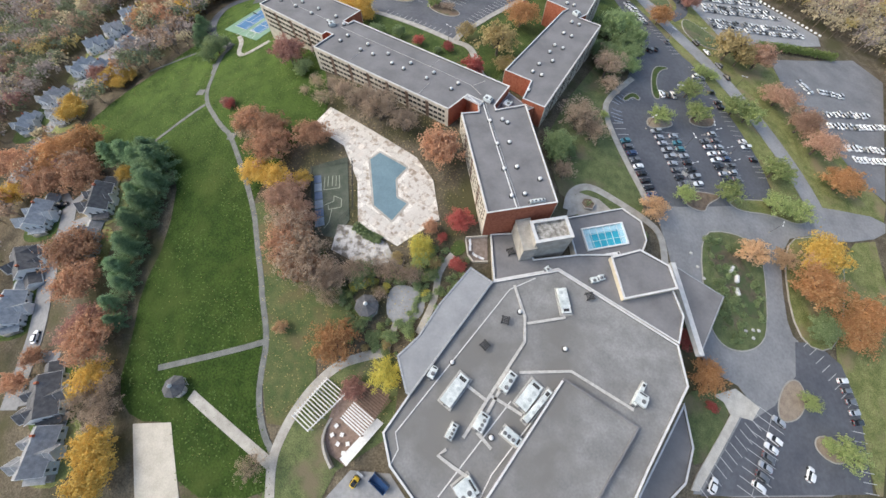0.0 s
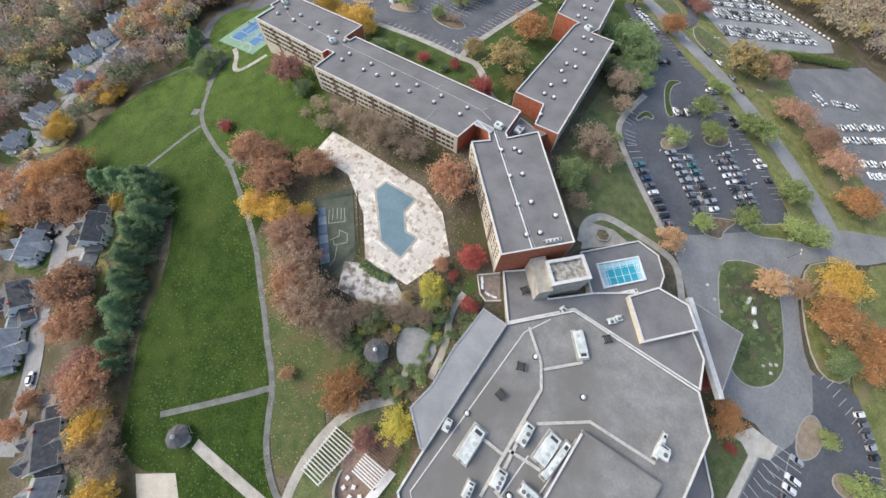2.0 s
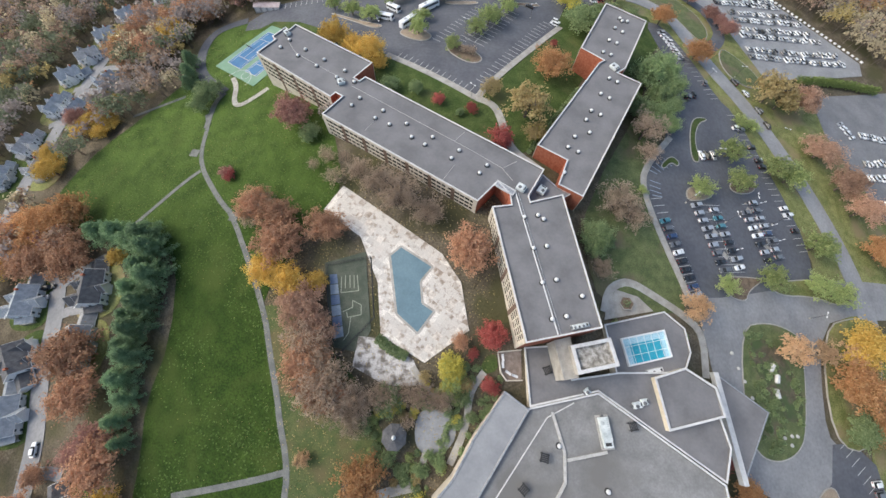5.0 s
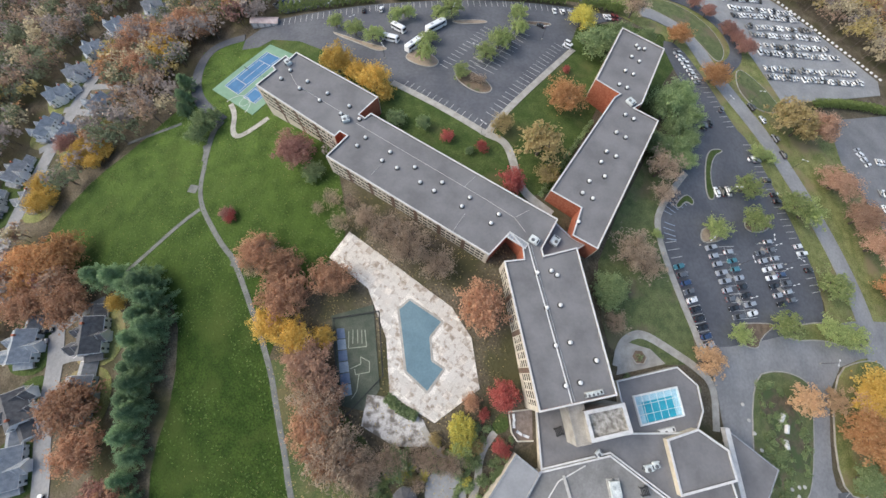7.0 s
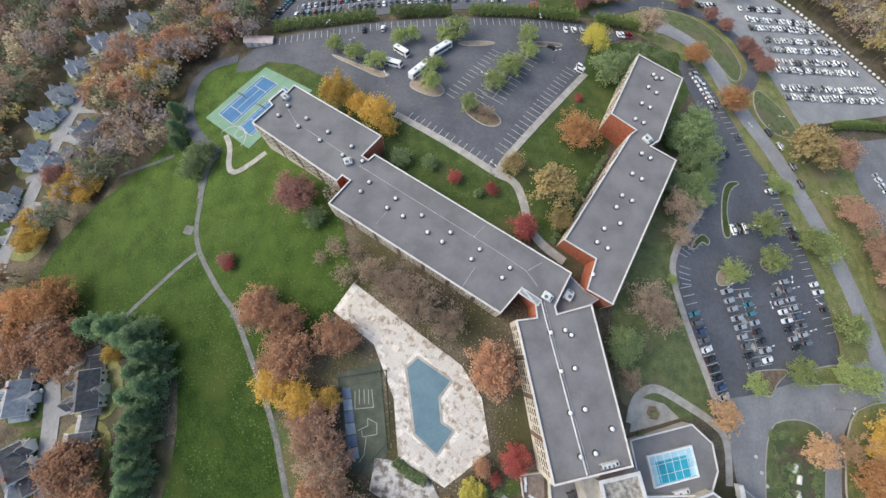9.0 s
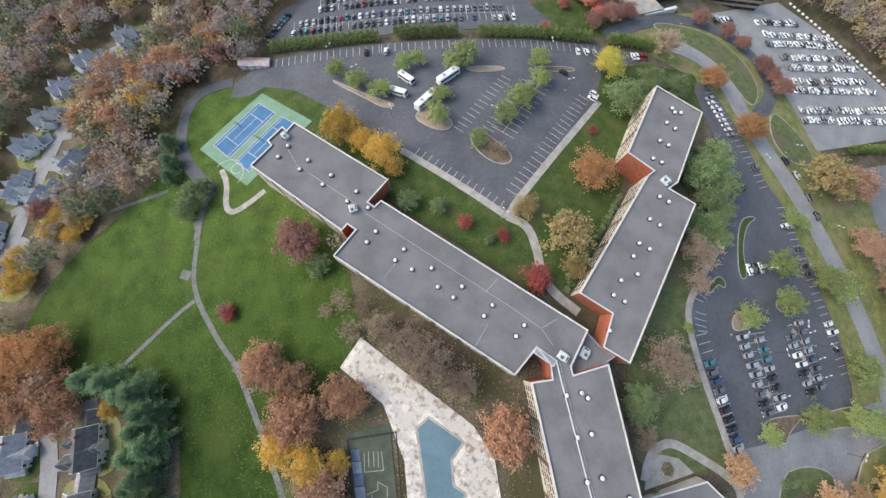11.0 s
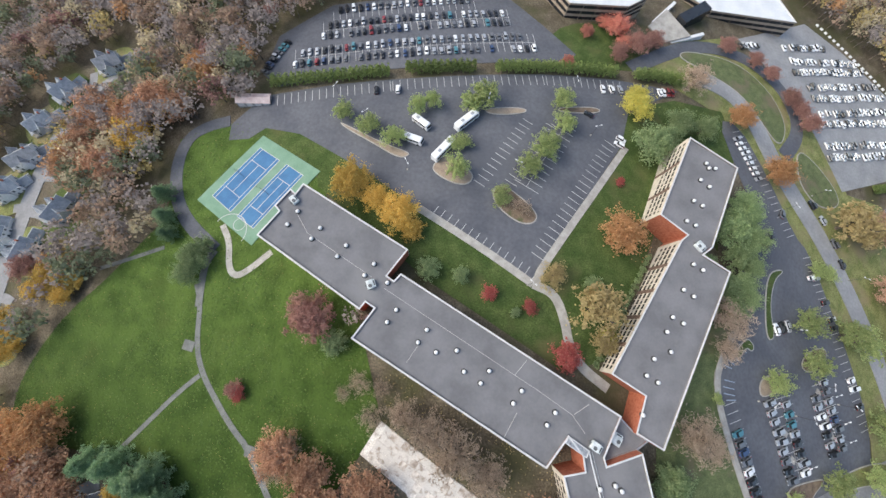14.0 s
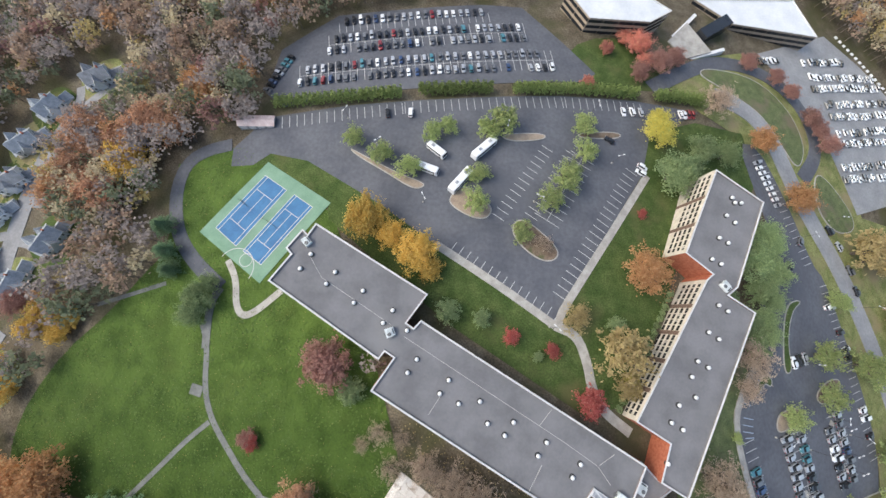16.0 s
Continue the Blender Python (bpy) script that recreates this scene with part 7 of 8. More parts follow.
for line in MAZE:
    for p, q in zip(line, line[1:]):
        bar(bm, p, q, 0.24, 0.27)
tagged(link_mesh("play_lines", bm, material("faded_line", (0.24, 0.26, 0.2), (0.33, 0.35, 0.28), 0.7, 0.9, 0.0, 0.2)), "faded white game lines on the hard court", "court marking", kind="structure")

# ---- kerbed islands ----
MULCH = material("mulch_bed", (0.13, 0.09, 0.06), (0.22, 0.16, 0.11), 1.5, 0.95, 0.3, 0.25, patch=0.36, patch_color=(0.07, 0.095, 0.03))
BED = material("pale_bed", (0.26, 0.2, 0.15), (0.34, 0.27, 0.2), 2.0, 0.95, 0.2, 0.2)
for k, isle in enumerate((ISLE_1, ISLE_2, ISLE_3, ISLE_4, ISLE_5, ISLE_6, ISLE_7, ISLE_8, ISLE_9, ISLE_10, ISLE_11, ISLE_12, ISLE_LOOP, ISLE_LANE)):
    line = rounded(isle, 2)
    drape("kerb_island", line, 0.42, CONCRETE, "pale concrete kerb round a planted island", "kerb", step=3.0)
    inner = offset(line, 0.42)
    drape("planted_bed", inner, 0.47, (BED, BED, MULCH, MULCH, BED, GREEN, BED, MULCH, MULCH, PALE_GRASS, BED, BED, MEADOW, MEADOW)[k], "planted island bed inside the kerb", "planting bed", step=3.0)
for line in (ISLAND1, ISLAND2):
    ring_line = rounded(line, 2)
    drape("kerb_island", offset(ring_line, -0.4), 0.4, CONCRETE, "pale concrete kerb round the grass island", "kerb", step=3.0)
for nm, poly, mat in (("lawn_east", LAWN_EAST, MEADOW), ("lawn_lane", LAWN_LANE, PALE_GRASS), ("lawn_southeast", LAWN_SE, PALE_GRASS), ("lawn_front", LAWN_FRONT, MEADOW), ("lawn_strip", LAWN_STRIP, PALE_GRASS), ("lawn_office", LAWN_OFFICE, GREEN)):
    drape(nm, rounded(poly, 1), 0.13, mat, "grass strip with scattered leaves", "lawn")
drape("grass_belt", [p for p in PATH_MAIN if -14 < p[1] < 46] + [(-27.5, -20.5), (-19.5, -20.8), (-14.3, -14.7), (-17.3, -0.4), (-5.4, 10.0), (-15.3, 24.7), (-40.0, 47.0)], 0.16, material("dry_meadow_grass", (0.05, 0.077, 0.02), (0.1, 0.112, 0.04), 3.0, 0.95, 0.3, 0.4, patch=0.4, patch_color=(0.12, 0.1, 0.045)), "dry meadow grass beside the tree belt", "grass")
drape("lawn_terrace", [(-26, -44), (-24, -30), (-19, -15), (-9, -3), (4, 1), (8, -2), (8, -20), (-6, -30), (-12, -44)], 0.1, MEADOW, "leafy grass round the terrace and pergola", "lawn")
ribbon("walk_garden", GARDEN_WALK, 2.0, 0.24, CONCRETE, "curved garden walk", "walkway")
drape("garden_plaza", rounded(GARDEN_PLAZA, 2), 0.22, OLD_ASPHALT, "grey paved garden circle round the pavilion", "plaza")
drape("terrace", TERRACE, 0.3, material("brown_pavers", (0.2, 0.14, 0.11), (0.28, 0.2, 0.16), 1.0, 0.9, 0.1, 0.15), "brown paved dining terrace", "terrace")
drape("service_yard", YARD, 0.25, OLD_ASPHALT, "grey concrete service yard", "yard")

# ---- garden things ----
drape("flower_bed", rounded([along(ISLAND1[0], ISLAND1[4], u, v) for u, v in ((0.12, -3), (0.2, 8), (0.5, 10), (0.85, 6), (0.9, -4), (0.5, -5))], 2), 0.5, material("planted_mulch", (0.07, 0.06, 0.035), (0.14, 0.11, 0.075), 1.5, 0.95, 0.3, 0.3, patch=0.5, patch_color=(0.06, 0.09, 0.03)), "mulched flower bed on the forecourt island", "planting bed", step=3.0)
boulder = tagged(new("boulder"), "grey weathered garden boulder", "boulder", "garden boulders")
bm = bmesh.new()
bmesh.ops.create_icosphere(bm, subdivisions=2, radius=1.0)
for v in bm.verts:
    v.co *= 1 + 0.25 * noise.noise(v.co * 1.7)
    v.co.z *= 0.4
    v.co *= 0.6
part("stone", bm, DUCT, boulder)
for k, (u, v) in enumerate(((0.12, -9.5), (0.25, -10.5), (0.36, -11.2), (0.5, -12), (0.9, -9), (0.93, -6), (0.96, -4), (0.98, -8))):
    x, y = along(ISLAND1[0], ISLAND1[4], u, v)
    m = pose(x, y, ground(x, y) + 0.6, 0, 0, 70 * k)
    if k == 0:
        boulder.matrix_world = m
    else:
        copy_thing(boulder, m)

def pavilion(x, y, r, roof_mat, label, h=2.6):
    ob = tagged(new("gazebo"), label, "gazebo")
    pts = [(r * math.cos(radians(45 * i + 22.5)), r * math.sin(radians(45 * i + 22.5))) for i in range(8)]
    for i in range(8):
        a, b = pts[i], pts[(i + 1) % 8]
        bm = bmesh.new()
        vs = [bm.verts.new(p) for p in ((a[0] * 1.15, a[1] * 1.15, h), (b[0] * 1.15, b[1] * 1.15, h), (b[0] * 0.15, b[1] * 0.15, h + 1.7), (a[0] * 0.15, a[1] * 0.15, h + 1.7))]
        lo = [bm.verts.new(v.co - Vector((0, 0, 0.18))) for v in vs]
        bm.faces.new(vs)
        bm.faces.new(lo[::-1])
        for k in range(4):
            bm.faces.new((lo[k], lo[(k + 1) % 4], vs[(k + 1) % 4], vs[k]))
        part("roof_panel", bm, roof_mat, ob)
        bm = bmesh.new()
        tube(bm, (a[0], a[1], -0.8), (a[0], a[1], h + 0.1), 0.1, 0.1, 6)
        part("post", bm, WHITE, ob)
        if i != 7:
            bm = bmesh.new()
            tube(bm, (a[0], a[1], 0.9), (b[0], b[1], 0.9), 0.05, 0.05, 4)
            tube(bm, (a[0], a[1], 0.35), (b[0], b[1], 0.35), 0.04, 0.04, 4)
            part("rail", bm, WHITE, ob)
    bm = bmesh.new()
    lathe(bm, [(r * 0.2, h + 1.6), (r * 0.17, h + 2.1), (0.08, h + 2.6)], 8)
    part("cupola", bm, WHITE, ob, "small pale cupola")
    bm = bmesh.new()
    prism(bm, [(p[0] * 1.05, p[1] * 1.05) for p in pts], -0.8, 0.25)
    part("floor", bm, CONCRETE, ob)
    ob.location = (x, y, ground(x, y) + 0.2)
    return ob


pavilion(*GAZEBO[0], 2.8, SHINGLES[2], "eight-sided gazebo with a grey shingle roof")
pavilion(*PAVILION[0], 3.1, SHINGLES[2], "dark shingled garden pavilion beside the paved circle")
pergola = tagged(new("pergola"), "white timber pergola with open slats", "pergola")
p0, p1, p2, p3 = (Vector(p) for p in PERGOLA)
pz = ground(*PERGOLA[0]) + 3.2
for k in range(15):
    a, b = p0 + (p1 - p0) * k / 14, p3 + (p2 - p3) * k / 14
    bm = bmesh.new()
    prism(bm, ribbon_outline([tuple(a + (a - b) * 0.06), tuple(b + (b - a) * 0.06)], 0.22, 0), pz, pz + 0.3)
    part("slat", bm, WHITE, pergola)
for a, b in ((p0, p1), (p3, p2)):
    bm = bmesh.new()
    prism(bm, ribbon_outline([tuple(a), tuple(b)], 0.26, 0), pz - 0.32, pz - 0.004)
    part("beam", bm, WHITE, pergola)
    for u in (0.02, 0.34, 0.66, 0.98):
        c = a + (b - a) * u
        bm = bmesh.new()
        box(bm, c.x - 0.15, c.y - 0.15, ground(*c) - 0.3, c.x + 0.15, c.y + 0.15, pz - 0.3)
        part("post", bm, WHITE, pergola)
arbor = tagged(new("slatted_arbor"), "brown and white slatted terrace roof", "arbor")
q0, q1, q2, q3 = (Vector(p) for p in SLATS)
az = ground(*SLATS[0]) + 3.0
for k in range(17):
    a, b = q0 + (q3 - q0) * k / 16, q1 + (q2 - q1) * k / 16
    bm = bmesh.new()
    prism(bm, ribbon_outline([tuple(a), tuple(b)], 0.34, 0), az, az + 0.22)
    part("slat", bm, WHITE if k < 8 else PIER, arbor)
for c in (q0, q1, q2, q3):
    bm = bmesh.new()
    box(bm, c.x - 0.15, c.y - 0.15, ground(*c) - 0.3, c.x + 0.15, c.y + 0.15, az)
    part("post", bm, PIER, arbor)
awning = tagged(new("awning"), "long white fabric terrace awning", "awning")
bm = bmesh.new()
prism(bm, AWNING, ground(*AWNING[0]) + 2.7, ground(*AWNING[0]) + 2.95)
part("canvas", bm, WHITE, awning)
for x, y in AWNING:
    bm = bmesh.new()
    tube(bm, (x, y, ground(x, y) - 0.2), (x, y, ground(*AWNING[0]) + 2.7), 0.07, 0.07, 6)
    part("post", bm, METAL, awning)
bm = bmesh.new()
fine = rounded(RETAIN, 2, False)
prism(bm, ribbon_outline(fine, 0.6, 0), ground(*RETAIN[2]) - 1.5, ground(*RETAIN[2]) + 1.3)
tagged(link_mesh("retaining_wall", bm, CONCRETE), "curved concrete retaining wall round the terrace", "wall", kind="structure")
table = tagged(new("terrace_table"), "white square terrace table with four legs", "table", "terrace tables")
bm = bmesh.new()
box(bm, -0.5, -0.5, 0.7, 0.5, 0.5, 0.76)
part("tabletop", bm, WHITE, table)
for x in (-0.4, 0.4):
    for y in (-0.4, 0.4):
        bm = bmesh.new()
        tube(bm, (x, y, 0), (x, y, 0.7), 0.05, 0.05, 5)
        part("leg", bm, METAL, table)
for k in range(6):
    u, v = divmod(k, 2)
    x, y = -8.3 + 1.9 * u + 0.8 * v, -21.5 - 2.0 * u + 2.3 * v
    m = pose(x, y, ground(x, y) + 0.32, 0, 0, 40 + 13 * k)
    if k == 0:
        table.matrix_world = m
    else:
        copy_thing(table, m)

YELLOW = paint("yellow_machine_paint", (0.55, 0.38, 0.02), 0)
BLUE = paint("blue_bin_paint", (0.02, 0.06, 0.16), 0)
loader = tagged(new("loader"), "yellow compact loader parked in the service yard", "loader")
bm = bmesh.new()
slab(bm, [(0.5, -1.6, 1.2, 0.75, 0.2), (1.2, -1.6, 1.0, 0.75, 0.25), (1.4, -1.4, 0.2, 0.6, 0.2)])
part("body", bm, YELLOW, loader)
bm = bmesh.new()
slab(bm, [(1.35, -0.9, 0.5, 0.6, 0.1), (2.2, -0.8, 0.3, 0.55, 0.1)])
part("cab", bm, GLASS, loader)
bm = bmesh.new()
box(bm, 1.7, -0.95, 0.15, 2.4, 0.95, 0.8)
part("bucket", bm, METAL, loader)
for x in (-0.9, 0.7):
    for y in (-0.8, 0.8):
        put("wheel", WHEEL, loader, pose(x, y, 0.42) @ Matrix.Scale(1.25, 4))
loader.matrix_world = slope(LOADER[0][0], LOADER[0][1], 60, 0.25)
skip = tagged(new("waste_skip"), "blue steel waste container in the service yard", "container")
bm = bmesh.new()
ring(bm, [(-2.6, -1.2), (2.6, -1.2), (2.6, 1.2), (-2.6, 1.2)], [(-2.5, -1.1), (2.5, -1.1), (2.5, 1.1), (-2.5, 1.1)], 0.1, 1.7)
box(bm, -2.5, -1.1, 0.1, 2.5, 1.1, 0.3)
part("hull", bm, BLUE, skip)
for k in range(6):
    bm = bmesh.new()
    x = -2.3 + 0.92 * k
    box(bm, x - 0.05, -1.3, 0.15, x + 0.05, -1.2, 1.6)
    box(bm, x - 0.05, 1.2, 0.15, x + 0.05, 1.3, 1.6)
    part("rib", bm, BLUE, skip)
skip.matrix_world = slope(SKIP[0][0], SKIP[0][1], -35, 0.25)
# the long pale shed at the corner of the north car park
shed = tagged(new("storage_shed"), "long low pale shed with a faded pink roof", "shed")
a, b = Vector(SHED[0]), Vector(SHED[1])
ln = (b - a).length
bm = bmesh.new()
box(bm, -ln / 2, -2, -1.5, ln / 2, 2, 2.2)
part("wall", bm, METAL, shed)
bm = bmesh.new()
gable(bm, -ln / 2, -2, ln / 2, 2, 2.2, 2.9, 0.2, 0.1)
part("roof", bm, material("faded_pink_metal", (0.42, 0.3, 0.28), (0.6, 0.5, 0.48), 2.0, 0.6, 0.0, 0.1), shed)
for k in range(4):
    bm = bmesh.new()
    u = -ln / 2 + ln * (k + 0.5) / 4
    box(bm, u - 1.1, -2.06, 0, u + 1.1, -1.99, 1.9)
    part("door", bm, WHITE, shed)
c = (a + b) / 2
shed.matrix_world = pose(c.x, c.y, ground(c.x, c.y) + 0.1, 0, 0, math.degrees(math.atan2(b.y - a.y, b.x - a.x)))
lamp = tagged(new("street_lamp"), "tall grey car park lamp with twin heads", "lamp", "car park lamps")
bm = bmesh.new()
tube(bm, (0, 0, -0.4), (0, 0, 0.6), 0.3, 0.3, 8)
part("footing", bm, CONCRETE, lamp)
bm = bmesh.new()
tube(bm, (0, 0, 0.5), (0, 0, 6.5), 0.07, 0.05, 8)
part("pole", bm, DARK, lamp, "thin dark pole")
for s in (-1, 1):
    bm = bmesh.new()
    tube(bm, (0, 0, 6.4), (s * 0.8, 0, 6.5), 0.05, 0.05, 5)
    box(bm, s * 1.0 - 0.35, -0.18, 6.44, s * 1.0 + 0.35, 0.18, 6.58)
    part("lamp_head", bm, WHITE, lamp)
for k, (x, y) in enumerate(LAMPS + LAMPS_N):
    m = pose(x, y, ground(x, y) + 0.15, 0, 0, 40 * k)
    if k == 0:
        lamp.matrix_world = m
    else:
        copy_thing(lamp, m)
# low planting along the buildings and on the forecourt island
shrub = tagged(new("shrub"), "low rounded clipped shrub", "shrub", "garden shrubs")
bm = bmesh.new()
leaves(bm, crown_spots(random.Random(3), 9, 26, 0.45, 0.5, 0.5), 0.16, random.Random(4))
part("foliage", bm, LEAF["green"], shrub)
garden = []
while len(garden) < 75:
    x, y = rnd.uniform(106, 135), rnd.uniform(15, 57)
    if inside(x, y, offset(ISLAND1, 2.0)) and (x < 121 or (abs(x - 127.5) < 1.8 and 24 < y < 44)):
        garden.append((x, y))
spots = garden + [along(WALK_LOOP[0], WALK_LOOP[6], 0.1 + 0.1 * k, -3) for k in range(8)] + [along(GARDEN_WALK[0], GARDEN_WALK[3], 0.06 * k, 3.5 + 1.5 * math.cos(2 * k)) for k in range(16)] + [along(GARDEN_WALK[0], GARDEN_WALK[3], 0.06 * k, -4 + 1.5 * math.cos(3 * k)) for k in range(16)] + [along(HOTEL_B[0], HOTEL_B[11], 0.05 * k + 0.02, 2.2) for k in range(18)]
for k, (x, y) in enumerate(spots):
    m = pose(x, y, ground(x, y) + 0.5, 0, 0, 50 * k)
    s = 1.0 + 0.6 * abs(math.sin(k * 1.7))
    if k == 0:
        shrub.matrix_world = m
        shrub.scale = (s, s, s)
    else:
        copy_thing(shrub, m).scale = (s, s, s)


# ---- round the pool ----
SLAB_TONE = material("cream_paver", (0.28, 0.225, 0.18), (0.55, 0.515, 0.47), 1.5, 0.9, 0.1, 0.22, jitter=0.05, spread=(0.3, 0.47), patch=0.36, patch_color=(0.53, 0.48, 0.43))
SLAB_WORN = material("worn_tan_paver", (0.28, 0.225, 0.18), (0.61, 0.56, 0.5), 1.8, 0.9, 0.1, 0.25, jitter=0.08, spread=(0.36, 0.6))
bm = bmesh.new()
box(bm, -1.08, -1.08, -0.1, 1.08, 1.08, 0.03)
for v in bm.verts:
    if v.co.z > 0:
        v.co.x, v.co.y = v.co.x * 0.985, v.co.y * 0.985
PAVER = share("paver", bm, SLAB_TONE)
PAVER_WORN = PAVER.copy()
PAVER_WORN.materials[0] = SLAB_WORN
rnd = random.Random(12)
axis_u = (Vector(POOLDECK[1]) - Vector(POOLDECK[0])).normalized()
axis_v = Vector((-axis_u.y, axis_u.x))
tilt = math.degrees(math.atan2(axis_u.y, axis_u.x))
middle = Vector((-8, 56))
count = 0
for i in range(-22, 23):
    for j in range(-22, 23):
        c = middle + axis_u * 2.2 * i + axis_v * 2.2 * j
        corners = [c + axis_u * a * 1.1 + axis_v * b * 1.1 for a in (-1, 1) for b in (-1, 1)]
        if count < 290 and all(inside(p.x, p.y, POOLDECK) and not inside(p.x, p.y, POOL) for p in corners + [c]):
            put("paver", PAVER if rnd.random() < 0.76 else PAVER_WORN, pool_deck, slope(c.x, c.y, tilt, 0.26))
            count += 1
bm = bmesh.new()
rim = POOL + POOL[:1]
for p, q in zip(rim, rim[1:]):
    bar(bm, p, q, 0.7, 0.375)
tagged(link_mesh("pool_coping", bm, CONCRETE), "pale stone coping round the pool", "coping", kind="structure")
STRIP = [material("faded_blue_panel", (0.1, 0.14, 0.22), (0.15, 0.19, 0.28), 1.5, 0.9, 0.0, 0.2), material("pale_blue_panel", (0.2, 0.25, 0.31), (0.28, 0.33, 0.38), 1.5, 0.9, 0.0, 0.2)]
for k in range(6):
    q = [court_point(PLAY_STRIP, u, v) for u, v in ((0, k / 6), (1, k / 6), (1, (k + 0.92) / 6), (0, (k + 0.92) / 6))]
    drape("court_panel", q, 0.28, STRIP[k % 2], "faded blue painted panel on the hard court", "court marking", depth=0.05)
fence = tagged(new("court_fence"), "dark railed fence round the old hard court", "fence")
loop = FENCE + FENCE[:1]
for (ax, ay), (bx, by) in zip(loop, loop[1:]):
    n = max(1, round(math.hypot(bx - ax, by - ay) / 3))
    for k in range(n):
        x, y = ax + (bx - ax) * k / n, ay + (by - ay) * k / n
        x2, y2 = ax + (bx - ax) * (k + 1) / n, ay + (by - ay) * (k + 1) / n
        bm = bmesh.new()
        tube(bm, (x, y, ground(x, y) - 0.2), (x, y, ground(x, y) + 2.3), 0.05, 0.05, 6)
        part("post", bm, DARK, fence)
        for h in (0.4, 1.0, 1.6, 2.25):
            bm = bmesh.new()
            tube(bm, (x, y, ground(x, y) + h), (x2, y2, ground(x2, y2) + h), 0.05, 0.05, 4)
            part("rail", bm, DARK, fence)
hedge(HEDGE_POOL, 3.4, 1.6, "clipped green hedge between pool deck and patio", "green")

# ---- forecourt and east car park ----
drape("walk_front", WALK_FRONT, 0.36, material("pale_beige_paving", (0.48, 0.44, 0.38), (0.6, 0.56, 0.49), 2.0, 0.9, 0.1, 0.15), "pale concrete walk with a fork at the forecourt", "walkway", step=3.0)
BLUE_LINE = material("worn_blue_line", (0.25, 0.31, 0.4), (0.36, 0.41, 0.47), 0.7, 0.85, 0.0, 0.15)
bm = bmesh.new()
for x0, y0, x1, y1 in HATCH:
    bar(bm, (x0, y0), (x1, y1), 0.3, 0.36)
tagged(link_mesh("accessible_stall_lines", bm, BLUE_LINE), "worn blue and white accessible stall lines", "road marking", kind="structure")
for x, y in DIAMONDS:
    drape("kerb_island", [(x - 1.5, y), (x + 0.4, y - 1.5), (x + 1.5, y), (x - 0.4, y + 1.5)], 0.4, CONCRETE, "small pale diamond island between stalls", "kerb", step=2.0)
    if (x, y) != DIAMONDS[0]:
        copy_thing(lamp, pose(x, y, ground(x, y) + 0.2, 0, 0, 20))
for k, (x, y) in enumerate(SIGN_STONES):
    ob = tagged(new("sign_block"), "low white sign block on the forecourt island", "sign block", "sign blocks")
    bm = bmesh.new()
    box(bm, -1.4, -0.5, -0.2, 1.4, 0.5, 0.9)
    bmesh.ops.bevel(bm, geom=bm.edges[:], offset=0.1, segments=2, affect="EDGES")
    part("slab", bm, WHITE, ob)
    bm = bmesh.new()
    box(bm, -1.6, -0.7, -0.3, 1.6, 0.7, 0.1)
    part("plinth", bm, CONCRETE, ob)
    ob.matrix_world = slope(x, y, 50 + 25 * k, 0.5)
for k, (x, y) in enumerate(SMALL_UNITS):
    roof_unit(x, y, SOUTHLINK_Z, 2.6 - 0.6 * k, 1.7, 15, 1.2, 1)
for k in (0, 2):
    ribbon("path_pad", PATH_PADS[k:k + 2], 3.2, 0.27, PATH, "small asphalt pad beside the footpath", "path")

# concrete barriers along the edge of the storage lot
barrier = tagged(new("road_barrier"), "white concrete road barrier at the lot edge", "barrier", "lot edge barriers")
bm = bmesh.new()
slab(bm, [(0, -0.8, 0.8, 0.24, 0.05), (0.2, -0.8, 0.8, 0.22, 0.05), (0.4, -0.8, 0.8, 0.15, 0.05), (0.8, -0.78, 0.78, 0.1, 0.05)])
part("block", bm, WHITE, barrier)
bm = bmesh.new()
box(bm, 0.8, -0.1, 0.3, 1.1, 0.1, 0.45)
part("coupling", bm, DARK, barrier)
fine = rounded(BARRIERS, 2, False)
total, first = 0.0, True
for (ax, ay), (bx, by) in zip(fine, fine[1:]):
    ln = math.hypot(bx - ax, by - ay)
    while total < ln:
        x, y = ax + (bx - ax) * total / ln, ay + (by - ay) * total / ln
        m = slope(x, y, math.degrees(math.atan2(by - ay, bx - ax)), 0.1)
        if first:
            barrier.matrix_world, first = m, False
        else:
            copy_thing(barrier, m)
        total += 3.0
    total -= ln

# yards behind and beside the houses
for k, (x, y, an) in enumerate(HOUSES):
    d, s = Vector((math.cos(radians(an)), math.sin(radians(an)))), Vector((-math.sin(radians(an)), math.cos(radians(an))))
    c = Vector((x, y))
    poly = [tuple(c + d * a + s * b) for a, b in ((-10, -9), (9, -10), (10, 8), (1, 11), (-9, 9))]
    drape("lawn_yard", rounded(poly, 2), 0.14, (GREEN, PALE_GRASS)[k % 2], "small green house yard with fallen leaves", "lawn", step=4.0)
    g = c + d * 13
    near = min(STREET_FINE, key=lambda p: math.hypot(p[0] - g.x, p[1] - g.y))
    if math.hypot(near[0] - g.x, near[1] - g.y) < 34:
        ribbon("driveway", [tuple(g), tuple((g + Vector(near)) / 2 + d * 1.5), near], 3.6, 0.19, DRIVE, "short grey asphalt house driveway", "driveway")

